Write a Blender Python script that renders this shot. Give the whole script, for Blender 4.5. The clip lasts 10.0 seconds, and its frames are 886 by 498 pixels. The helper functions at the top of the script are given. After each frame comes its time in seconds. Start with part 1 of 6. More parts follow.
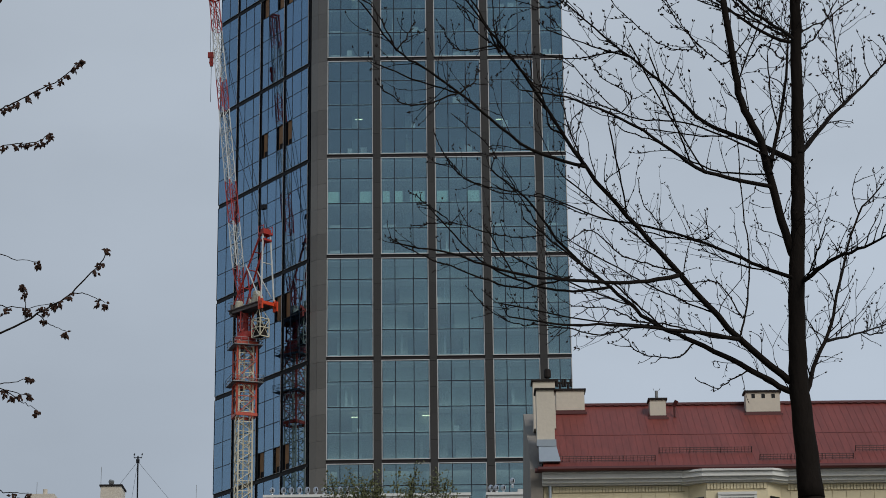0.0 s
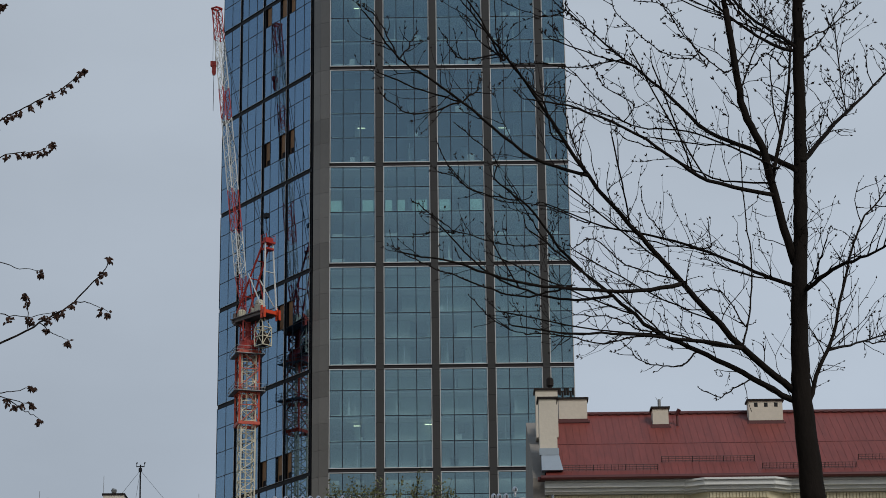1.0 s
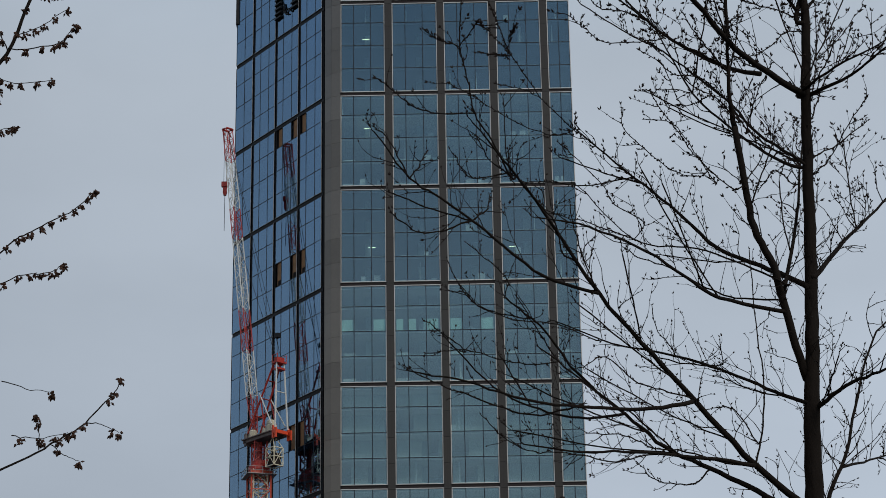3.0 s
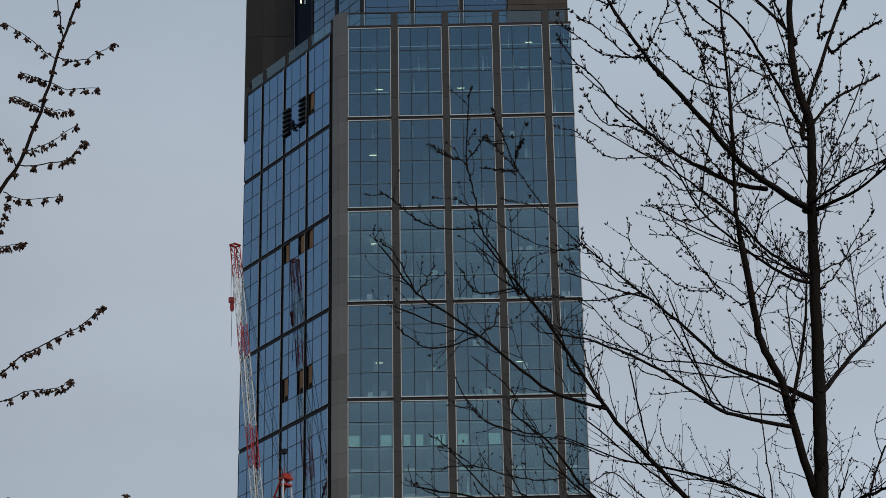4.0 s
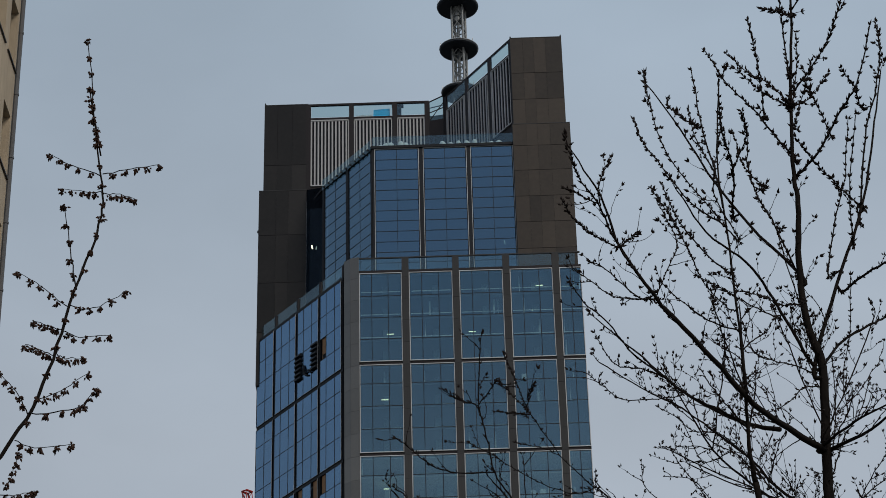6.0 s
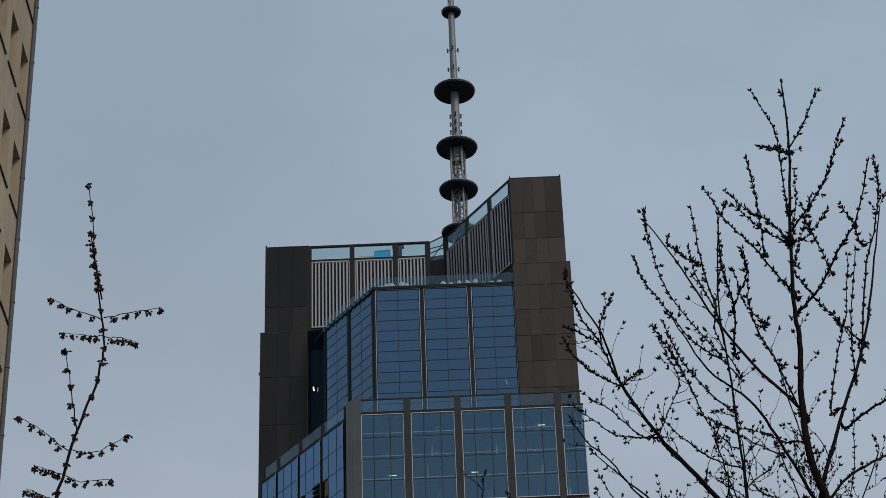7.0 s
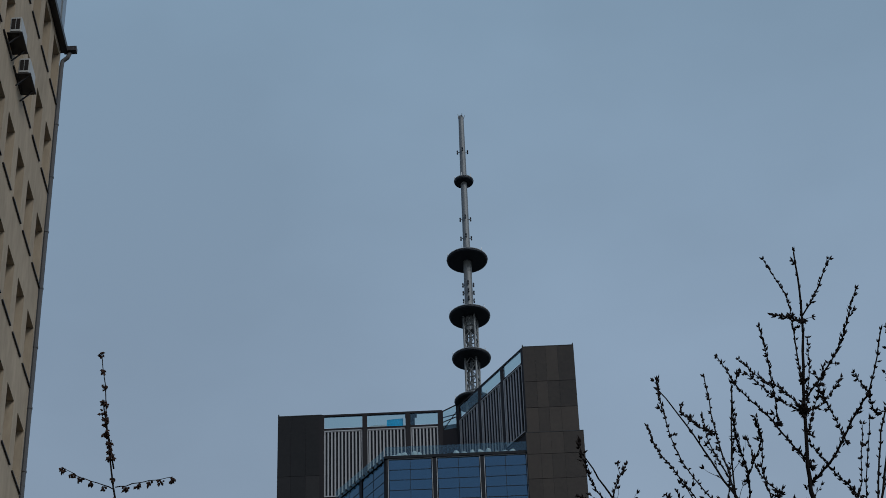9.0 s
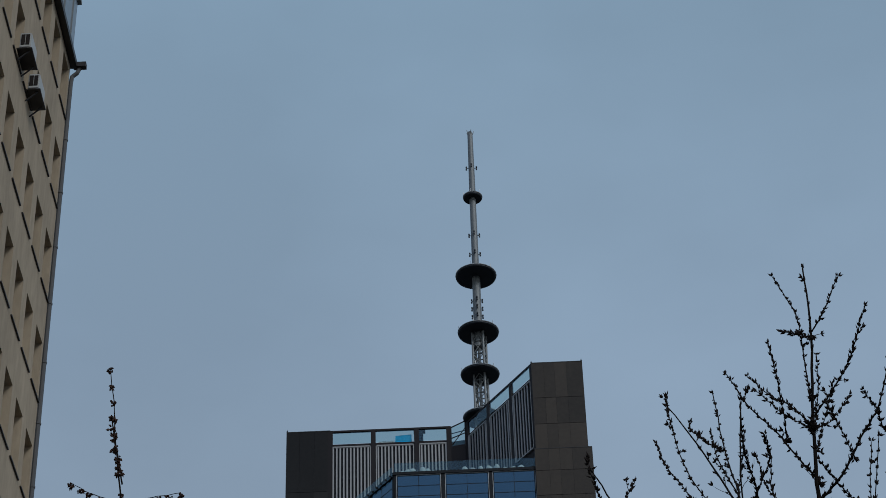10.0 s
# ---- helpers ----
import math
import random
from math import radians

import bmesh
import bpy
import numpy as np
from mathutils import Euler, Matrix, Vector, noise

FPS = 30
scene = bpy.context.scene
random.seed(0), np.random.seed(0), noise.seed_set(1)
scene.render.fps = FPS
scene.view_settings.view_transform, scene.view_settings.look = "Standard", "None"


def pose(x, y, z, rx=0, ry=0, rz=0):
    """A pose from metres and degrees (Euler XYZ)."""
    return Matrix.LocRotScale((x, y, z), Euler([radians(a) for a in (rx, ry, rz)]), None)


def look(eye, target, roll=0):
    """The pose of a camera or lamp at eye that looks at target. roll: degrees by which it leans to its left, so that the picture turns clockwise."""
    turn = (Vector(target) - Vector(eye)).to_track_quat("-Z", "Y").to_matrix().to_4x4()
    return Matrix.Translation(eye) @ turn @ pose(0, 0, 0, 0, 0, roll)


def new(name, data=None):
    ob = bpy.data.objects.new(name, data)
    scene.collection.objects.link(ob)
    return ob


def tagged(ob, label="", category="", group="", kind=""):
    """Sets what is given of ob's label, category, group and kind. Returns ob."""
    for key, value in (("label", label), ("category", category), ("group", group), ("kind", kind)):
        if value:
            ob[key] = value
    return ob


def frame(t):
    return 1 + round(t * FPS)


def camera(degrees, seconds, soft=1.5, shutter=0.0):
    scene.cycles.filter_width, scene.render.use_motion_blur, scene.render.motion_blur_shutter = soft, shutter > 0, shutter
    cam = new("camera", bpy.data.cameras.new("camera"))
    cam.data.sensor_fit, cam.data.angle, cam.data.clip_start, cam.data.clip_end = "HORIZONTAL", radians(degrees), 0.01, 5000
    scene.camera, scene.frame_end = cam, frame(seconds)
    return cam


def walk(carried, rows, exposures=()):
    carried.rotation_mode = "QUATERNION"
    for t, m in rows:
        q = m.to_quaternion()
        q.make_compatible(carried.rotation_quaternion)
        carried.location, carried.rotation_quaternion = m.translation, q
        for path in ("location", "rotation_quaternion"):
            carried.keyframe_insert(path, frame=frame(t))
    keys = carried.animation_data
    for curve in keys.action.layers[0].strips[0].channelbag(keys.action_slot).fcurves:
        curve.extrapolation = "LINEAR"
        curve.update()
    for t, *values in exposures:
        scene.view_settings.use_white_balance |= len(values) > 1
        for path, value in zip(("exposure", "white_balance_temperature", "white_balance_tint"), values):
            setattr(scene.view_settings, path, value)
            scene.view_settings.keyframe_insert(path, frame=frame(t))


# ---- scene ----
cam = camera(21.4, 10.0, soft=0.55)
EYE = (0.0, 0.0, 1.6)
# seconds, yaw, pitch, roll in degrees: the camera stands and tilts up
TURNS = [
    (0.0, 0.0, 17.773, -0.691), (0.5, 0.041, 17.838, -0.688), (1.0, 0.062, 17.986, -0.69), (1.5, 0.064, 18.304, -0.71),
    (2.0, 0.108, 19.0, -0.80), (2.2, 0.146, 19.333, -0.83), (3.3, 0.345, 21.60, -0.985), (3.5, 0.366, 22.127, -0.99), (4.0, 0.438, 23.711, -0.975),
    (4.5, 0.551, 25.259, -0.91), (5.0, 0.627, 26.654, -0.96), (5.5, 0.649, 28.168, -1.171), (7.0, 0.52, 33.092, -2.127),
    (7.5, 0.518, 35.262, -2.266), (8.0, 0.623, 36.998, -2.281), (8.5, 0.692, 37.298, -2.157), (9.0, 0.718, 37.221, -2.069),
    (9.5, 0.855, 37.279, -1.886), (10.0, 0.972, 37.619, -1.833),
]


def turned(yaw, pitch, roll):
    a, b = radians(yaw), radians(pitch)
    way = Vector((-math.sin(a) * math.cos(b), math.cos(a) * math.cos(b), math.sin(b)))
    return look(EYE, Vector(EYE) + 100 * way, roll)


walk(cam, [(t, turned(a, b, c)) for t, a, b, c in TURNS],
     exposures=[(0.0, 0.07, 6500, 10), (1.5, 0.07, 6500, 10), (3.5, 0.04, 6500, 10), (5.5, -0.06, 6500, 10), (7.5, -0.27, 6120, 10),
                (8.0, -0.44, 5850, 8), (9.0, -0.47, 5720, 7), (10.0, -0.43, 5720, 6)])

# ---- light: overcast spring sky, a weak broad sun behind the camera ----
world = bpy.data.worlds.new("sky")
scene.world = world
world.use_nodes = True
wn, wl = world.node_tree.nodes, world.node_tree.links
wn.clear()
sky = wn.new("ShaderNodeTexSky")
sky.sky_type, sky.sun_disc = "NISHITA", False
sky.sun_elevation, sky.sun_rotation = radians(38), radians(143)
sky.air_density, sky.dust_density = 1.2, 3.0
back_sky = wn.new("ShaderNodeBackground")
back_sky.inputs["Strength"].default_value = 0.05
wl.new(sky.outputs[0], back_sky.inputs["Color"])
coord = wn.new("ShaderNodeTexCoord")
wmap = wn.new("ShaderNodeMapping")
wmap.inputs["Scale"].default_value = (2.2, 2.2, 4.5)
wl.new(coord.outputs["Generated"], wmap.inputs["Vector"])
cloud = wn.new("ShaderNodeTexNoise")
cloud.inputs["Scale"].default_value, cloud.inputs["Detail"].default_value, cloud.inputs["Roughness"].default_value = 1.6, 5.0, 0.5
wl.new(wmap.outputs[0], cloud.inputs["Vector"])
parts_of = wn.new("ShaderNodeSeparateXYZ")
wl.new(coord.outputs["Generated"], parts_of.inputs[0])
ramp = wn.new("ShaderNodeValToRGB")
while len(ramp.color_ramp.elements) < 4:
    ramp.color_ramp.elements.new(0.5)
for el, (pos, col) in zip(ramp.color_ramp.elements, ((0.12, (0.367, 0.423, 0.500)), (0.42, (0.388, 0.440, 0.503)), (0.57, (0.355, 0.432, 0.517)), (0.70, (0.330, 0.432, 0.522)))):
    el.position, el.color = pos, (*col, 1)
wl.new(parts_of.outputs[2], ramp.inputs[0])
puff = wn.new("ShaderNodeMapRange")
puff.inputs["From Min"].default_value, puff.inputs["From Max"].default_value = 0.3, 0.7
puff.inputs["To Min"].default_value, puff.inputs["To Max"].default_value = 0.90, 1.12
wl.new(cloud.outputs[0], puff.inputs["Value"])
shade = wn.new("ShaderNodeVectorMath")
shade.operation = "SCALE"
flat_way = wn.new("ShaderNodeVectorMath")
flat_way.operation, flat_way.inputs[1].default_value = "MULTIPLY", (1, 1, 0)
wl.new(coord.outputs["Generated"], flat_way.inputs[0])
unit_way = wn.new("ShaderNodeVectorMath")
unit_way.operation = "NORMALIZE"
wl.new(flat_way.outputs[0], unit_way.inputs[0])
way_parts = wn.new("ShaderNodeSeparateXYZ")
wl.new(unit_way.outputs[0], way_parts.inputs[0])
clearer = wn.new("ShaderNodeMapRange")
clearer.interpolation_type = "SMOOTHSTEP"
clearer.inputs["From Min"].default_value, clearer.inputs["From Max"].default_value = 0.92, 0.0
wl.new(way_parts.outputs[1], clearer.inputs["Value"])
thin_cloud = wn.new("ShaderNodeValToRGB")
while len(thin_cloud.color_ramp.elements) < 4:
    thin_cloud.color_ramp.elements.new(0.5)
for el, (pos, col) in zip(thin_cloud.color_ramp.elements, ((0.10, (0.52, 0.53, 0.52)), (0.24, (0.42, 0.455, 0.49)), (0.50, (0.19, 0.28, 0.41)), (0.75, (0.17, 0.24, 0.38)))):
    el.position, el.color = pos, (*col, 1)
wl.new(parts_of.outputs[2], thin_cloud.inputs[0])
whole = wn.new("ShaderNodeMix")
whole.data_type = "RGBA"
wl.new(clearer.outputs[0], whole.inputs["Factor"])
wl.new(ramp.outputs[0], whole.inputs[6])
wl.new(thin_cloud.outputs[0], whole.inputs[7])
wl.new(whole.outputs[2], shade.inputs[0])
lean = wn.new("ShaderNodeMapRange")
lean.inputs["From Min"].default_value, lean.inputs["From Max"].default_value = -0.06, 0.06
lean.inputs["To Min"].default_value, lean.inputs["To Max"].default_value = 0.88, 1.18
height = wn.new("ShaderNodeMath")
height.operation, height.inputs[0].default_value = "SUBTRACT", 0.60
wl.new(parts_of.outputs[2], height.inputs[1])
tilt = wn.new("ShaderNodeMath")
tilt.operation = "MULTIPLY"
wl.new(parts_of.outputs[0], tilt.inputs[0])
wl.new(height.outputs[0], tilt.inputs[1])
wl.new(tilt.outputs[0], lean.inputs["Value"])
level = wn.new("ShaderNodeMath")
level.operation = "MULTIPLY"
wl.new(puff.outputs[0], level.inputs[0])
wl.new(lean.outputs[0], level.inputs[1])
wl.new(level.outputs[0], shade.inputs["Scale"])
back_cloud = wn.new("ShaderNodeBackground")
back_cloud.inputs["Strength"].default_value = 1.08
wl.new(shade.outputs[0], back_cloud.inputs["Color"])
both = wn.new("ShaderNodeMixShader")
both.inputs[0].default_value = 0.9
wl.new(back_sky.outputs[0], both.inputs[1])
wl.new(back_cloud.outputs[0], both.inputs[2])
wout = wn.new("ShaderNodeOutputWorld")
wl.new(both.outputs[0], wout.inputs["Surface"])

sun = new("sun", bpy.data.lights.new("sun", "SUN"))
sun.data.energy, sun.data.angle, sun.data.color = 1.5, radians(25), (1.0, 0.95, 0.88)
sun.matrix_world = look((75, -100, 98), (0, 0, 0))


# ---- materials ----
def surface(name, colour, rough=0.6, metal=0.0, grain=0.0, scale=1.0, bump=0.0, vary=0.0, spec=0.5, stretch=(1, 1, 1)):
    """A principled material with variation at two scales, in metres, a little bump and a change from piece to piece."""
    m = bpy.data.materials.new(name)
    m.use_nodes = True
    n, l = m.node_tree.nodes, m.node_tree.links
    p = n["Principled BSDF"]
    p.inputs["Base Color"].default_value = (*colour, 1)
    p.inputs["Roughness"].default_value, p.inputs["Metallic"].default_value = rough, metal
    p.inputs["Specular IOR Level"].default_value = spec
    if grain or bump or vary:
        g = n.new("ShaderNodeNewGeometry")
        mp = n.new("ShaderNodeMapping")
        mp.inputs["Scale"].default_value = stretch
        l.new(g.outputs["Position"], mp.inputs["Vector"])
        fine, wide = n.new("ShaderNodeTexNoise"), n.new("ShaderNodeTexNoise")
        fine.inputs["Scale"].default_value, fine.inputs["Detail"].default_value = 6.0 * scale, 6
        wide.inputs["Scale"].default_value, wide.inputs["Detail"].default_value = 0.7 * scale, 3
        l.new(mp.outputs[0], fine.inputs["Vector"])
        l.new(mp.outputs[0], wide.inputs["Vector"])
        add = n.new("ShaderNodeMath")
        add.operation = "ADD"
        l.new(fine.outputs[0], add.inputs[0])
        l.new(wide.outputs[0], add.inputs[1])
        ob = n.new("ShaderNodeObjectInfo")
        mul = n.new("ShaderNodeMath")
        mul.operation, mul.inputs[1].default_value, mul.inputs[2].default_value = "MULTIPLY_ADD", vary * 2, 0.0
        l.new(ob.outputs["Random"], mul.inputs[0])
        isl = n.new("ShaderNodeMath")
        isl.operation, isl.inputs[1].default_value = "MULTIPLY_ADD", vary * 2
        l.new(g.outputs["Random Per Island"], isl.inputs[0])
        l.new(mul.outputs[0], isl.inputs[2])
        tot = n.new("ShaderNodeMath")
        tot.operation, tot.inputs[1].default_value = "MULTIPLY_ADD", grain * 2
        l.new(add.outputs[0], tot.inputs[0])
        l.new(isl.outputs[0], tot.inputs[2])
        shift = n.new("ShaderNodeMath")
        shift.operation, shift.inputs[1].default_value = "ADD", 1.0 - grain * 2 - vary * 2
        l.new(tot.outputs[0], shift.inputs[0])
        tint = n.new("ShaderNodeVectorMath")
        tint.operation = "SCALE"
        tint.inputs[0].default_value = colour
        l.new(shift.outputs[0], tint.inputs["Scale"])
        l.new(tint.outputs[0], p.inputs["Base Color"])
        if bump:
            b = n.new("ShaderNodeBump")
            b.inputs["Strength"].default_value, b.inputs["Distance"].default_value = bump, 0.02
            l.new(fine.outputs[0], b.inputs["Height"])
            l.new(b.outputs[0], p.inputs["Normal"])
    return m


def glazing(name, clear, shine, base=0.2, rough=0.01, wave=0.0):
    """Coated glass: a clear tinted part and a mirror part that grows at grazing angles."""
    m = bpy.data.materials.new(name)
    m.use_nodes = True
    n, l = m.node_tree.nodes, m.node_tree.links
    n.clear()
    tr, gl, mix, out = (n.new("ShaderNode" + k) for k in ("BsdfTransparent", "BsdfGlossy", "MixShader", "OutputMaterial"))
    tr.inputs["Color"].default_value = (*clear, 1)
    gl.inputs["Color"].default_value = (*shine, 1)
    gl.inputs["Roughness"].default_value = rough
    face, power, mr = n.new("ShaderNodeLayerWeight"), n.new("ShaderNodeMath"), n.new("ShaderNodeMath")
    face.inputs["Blend"].default_value = 0.5
    power.operation, power.inputs[1].default_value = "POWER", 5.0
    mr.operation, mr.use_clamp = "MULTIPLY_ADD", True
    mr.inputs[1].default_value, mr.inputs[2].default_value = 0.95 - base, base + 0.04
    l.new(face.outputs["Facing"], power.inputs[0])
    l.new(power.outputs[0], mr.inputs[0])
    l.new(mr.outputs[0], mix.inputs[0])
    l.new(tr.outputs[0], mix.inputs[1])
    l.new(gl.outputs[0], mix.inputs[2])
    l.new(mix.outputs[0], out.inputs["Surface"])
    if wave:
        g, nz, b = n.new("ShaderNodeNewGeometry"), n.new("ShaderNodeTexNoise"), n.new("ShaderNodeBump")
        nz.inputs["Scale"].default_value, nz.inputs["Detail"].default_value = 0.45, 1
        b.inputs["Strength"].default_value, b.inputs["Distance"].default_value = wave, 0.02
        l.new(g.outputs["Position"], nz.inputs["Vector"])
        l.new(nz.outputs[0], b.inputs["Height"])
        l.new(b.outputs[0], gl.inputs["Normal"])
    return m


def glow(name, colour, strength):
    m = bpy.data.materials.new(name)
    m.use_nodes = True
    p = m.node_tree.nodes["Principled BSDF"]
    p.inputs["Emission Color"].default_value, p.inputs["Emission Strength"].default_value = (*colour, 1), strength
    return m


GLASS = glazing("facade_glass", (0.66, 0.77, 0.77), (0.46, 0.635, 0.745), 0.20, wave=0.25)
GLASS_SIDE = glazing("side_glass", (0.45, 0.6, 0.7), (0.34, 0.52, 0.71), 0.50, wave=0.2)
GLASS_DARK = glazing("upper_glass", (0.30, 0.40, 0.46), (0.42, 0.59, 0.72), 0.33, wave=0.25)
GLASS_BLACK = glazing("black_glass", (0.14, 0.17, 0.20), (0.20, 0.28, 0.38), 0.30)
GLASS_RAIL = glazing("rail_glass", (0.84, 0.92, 0.91), (0.6, 0.7, 0.75), 0.06)
BRONZE = surface("bronze_cladding", (0.041, 0.038, 0.0345), 0.40, 0.35, 0.08, 0.4, 0.0, 0.10, spec=0.35)
# lighter copy of the cladding: light on the corner is put into its colour
BRONZE_LIT = surface("lit_bronze_panels", (0.20, 0.18, 0.155), 0.38, 0.8, 0.08, 0.4, 0.0, 0.12)
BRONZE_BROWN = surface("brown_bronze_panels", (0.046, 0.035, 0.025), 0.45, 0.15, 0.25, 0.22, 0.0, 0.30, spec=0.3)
# same cladding again, with the left pylon's shade put into the colour
BRONZE_SHADED = surface("shaded_bronze_panels", (0.020, 0.0175, 0.0155), 0.5, 0.1, 0.25, 0.25, 0.0, 0.34, spec=0.25)
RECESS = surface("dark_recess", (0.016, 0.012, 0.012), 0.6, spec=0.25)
BLACK = surface("black_metal", (0.006, 0.007, 0.009), 0.55, spec=0.25)
EDGE = surface("pale_aluminium", (0.50, 0.50, 0.49), 0.5, 0.3, 0.05, 2)
MULLION = surface("mullion_grey", (0.010, 0.018, 0.028), 0.5, spec=0.3)
LOUVRE = surface("grey_louvre", (0.40, 0.385, 0.375), 0.5, 0.3, 0.06, 0.5)
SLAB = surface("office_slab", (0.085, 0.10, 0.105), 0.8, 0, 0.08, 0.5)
CORE = surface("office_core", (0.34, 0.44, 0.45), 0.8, 0, 0.12, 0.3)
OFFICE = surface("office_fittings", (0.62, 0.72, 0.70), 0.7, 0, 0.1, 0.5, 0, 0.25)
# pale copy of the slab, to brighten the lower storeys
CEILING_BRIGHT = surface("bright_ceiling", (0.60, 0.64, 0.62), 0.85, 0, 0.1, 0.4)
FILL_BOARD = surface("bright_fill", (0.55, 0.63, 0.59), 0.85, 0, 0.10, 0.35, 0, 0.10)
FILM = surface("protective_board", (0.52, 0.80, 0.70), 0.6, 0, 0.12, 1.2)
PLY = surface("plywood", (0.30, 0.155, 0.065), 0.7, 0, 0.16, 1.0)
LAMP = glow("office_lamp", (1.0, 0.98, 0.62), 2.6)
STEEL = surface("galvanised_steel", (0.20, 0.205, 0.20), 0.55, 0.3, 0.08, 1)
DISC = surface("dark_disc", (0.026, 0.029, 0.034), 0.6, 0.1, 0.05, 0.5, spec=0.25)
RED = surface("crane_red", (0.36, 0.028, 0.018), 0.5, 0, 0.14, 0.6)
ORANGE = surface("crane_orange", (0.62, 0.06, 0.015), 0.45, 0, 0.08, 0.6)
CREAM = surface("crane_cream", (0.58, 0.53, 0.39), 0.5, 0, 0.14, 0.8)
JIB_WHITE = surface("jib_white", (0.60, 0.60, 0.56), 0.5, 0, 0.14, 0.8)
CRANE_CAGE = surface("cage_orange", (0.46, 0.05, 0.016), 0.5, 0, 0.14, 0.6)
CRANE_DECK = surface("deck_grey", (0.15, 0.12, 0.11), 0.6, 0.1, 0.2, 0.8)
GREY = surface("crane_grey", (0.20, 0.21, 0.21), 0.5, 0.3, 0.08, 1)
BARK = surface("bark", (0.014, 0.011, 0.009), 0.95, 0, 0.28, 3.5, 0.8, spec=0.08, stretch=(1, 1, 0.35))
TWIG = surface("twig_bark", (0.011, 0.008, 0.007), 0.9, 0, 0.1, 3, spec=0.1)
BUD = surface("bud", (0.014, 0.009, 0.007), 0.8, 0, 0.15, 5, 0, 0.2, spec=0.15)
FLOWER = surface("maple_flower", (0.075, 0.042, 0.030), 0.9, 0, 0.2, 8, 0, 0.3, spec=0.1)
LEAF = surface("young_leaf", (0.095, 0.100, 0.024), 0.6, 0, 0.15, 4, 0, 0.3)
ROOF = surface("red_roof_sheet", (0.190, 0.042, 0.031), 0.50, 0.0, 0.32, 1.1, 0.0, 0.03, spec=0.3, stretch=(1.6, 0.25, 0.25))
ROOF_DARK = surface("dark_red_trim", (0.085, 0.016, 0.014), 0.5, 0.05, 0.12, 1)
GUARD = surface("snow_guard_metal", (0.10, 0.06, 0.055), 0.6, 0.3, 0.1, 2)
RENDER = surface("chimney_render", (0.60, 0.54, 0.44), 0.9, 0, 0.09, 1.4, 0.3)
# darkened render: the gable's shadow is put into its colour
RENDER_SHADED = surface("shaded_gable_render", (0.24, 0.215, 0.18), 0.9, 0, 0.12, 1.0, 0.3)
CHROME = surface("chrome_cowl", (0.50, 0.51, 0.52), 0.28, 0.9, 0.08, 2)
CAP = surface("chimney_cap", (0.022, 0.017, 0.015), 0.8, 0, 0.1, 2, spec=0.2)
ZINC = surface("zinc_sheet", (0.30, 0.35, 0.39), 0.5, 0.3, 0.08, 1)
CREAM_WALL = surface("cream_facade_tile", (0.66, 0.58, 0.38), 0.7, 0, 0.07, 1.5, 0.1, 0.04)
WHITE = surface("white_cornice", (0.66, 0.66, 0.62), 0.7, 0, 0.08, 1.2)
BEIGE = surface("beige_render", (0.41, 0.325, 0.225), 0.9, 0, 0.24, 0.8, 0.35, spec=0.2, stretch=(1, 1, 0.3))
PIPE = surface("painted_pipe", (0.085, 0.082, 0.08), 0.6, 0.1, 0.1, 1.5)
DARK_SHEET = surface("dark_brown_sheet", (0.022, 0.017, 0.015), 0.5, 0.1, 0.08, 1)
AC_WHITE = surface("ac_casing", (0.44, 0.43, 0.40), 0.5, 0, 0.08, 3)
GROUND = surface("ground_asphalt", (0.06, 0.06, 0.058), 0.9, 0, 0.15, 0.3)
BLUE = surface("blue_tarpaulin", (0.015, 0.50, 0.92), 0.5, 0, 0.1, 1)
SACK = surface("white_sacks", (0.55, 0.58, 0.58), 0.8, 0, 0.12, 1.2)
HOUSE_GREY = surface("far_grey_wall", (0.50, 0.50, 0.47), 0.8, 0, 0.1, 0.5)
WINDOW_DARK = glazing("window_glass", (0.12, 0.14, 0.15), (0.5, 0.55, 0.6), 0.12)


# ---- mesh tools ----
def link(name, bm, material, parent=None, label="", smooth=False):
    me = bpy.data.meshes.new(name)
    bm.to_mesh(me)
    bm.free()
    for mt in (material if isinstance(material, (list, tuple)) else (material,)):
        me.materials.append(mt)
    if smooth:
        me.shade_smooth()
    ob = new(name, me)
    if parent is not None:
        ob.parent = parent
    if label:
        ob["label"] = label
    return ob


def part(name, bm, material, parent, label="", smooth=False):
    return link(name, bm, material, parent, label, smooth)


def thing(name, x, y, z, label, category, group="", kind=""):
    ob = new(name)
    ob.location = (x, y, z)
    ob.empty_display_size = 0.2
    tagged(ob, label, category, group, kind)
    bpy.context.view_layer.update()
    return ob


def under(ob, parent):
    """Hang a mesh built in world coordinates under a thing that stands elsewhere."""
    ob.parent = parent
    ob.matrix_parent_inverse = Matrix.Translation(parent.location).inverted() if parent.parent is None else Matrix()
    return ob


def hexa(bm, c, mat=0):
    v = [bm.verts.new(p) for p in c]
    for f in ((0, 3, 2, 1), (4, 5, 6, 7), (0, 1, 5, 4), (1, 2, 6, 5), (2, 3, 7, 6), (3, 0, 4, 7)):
        bm.faces.new([v[i] for i in f]).material_index = mat


def box(bm, x0, x1, y0, y1, z0, z1, m=None, mat=0):
    c = [(x0, y0, z0), (x1, y0, z0), (x1, y1, z0), (x0, y1, z0), (x0, y0, z1), (x1, y0, z1), (x1, y1, z1), (x0, y1, z1)]
    if m is not None:
        c = [m @ Vector(p) for p in c]
    hexa(bm, c, mat)


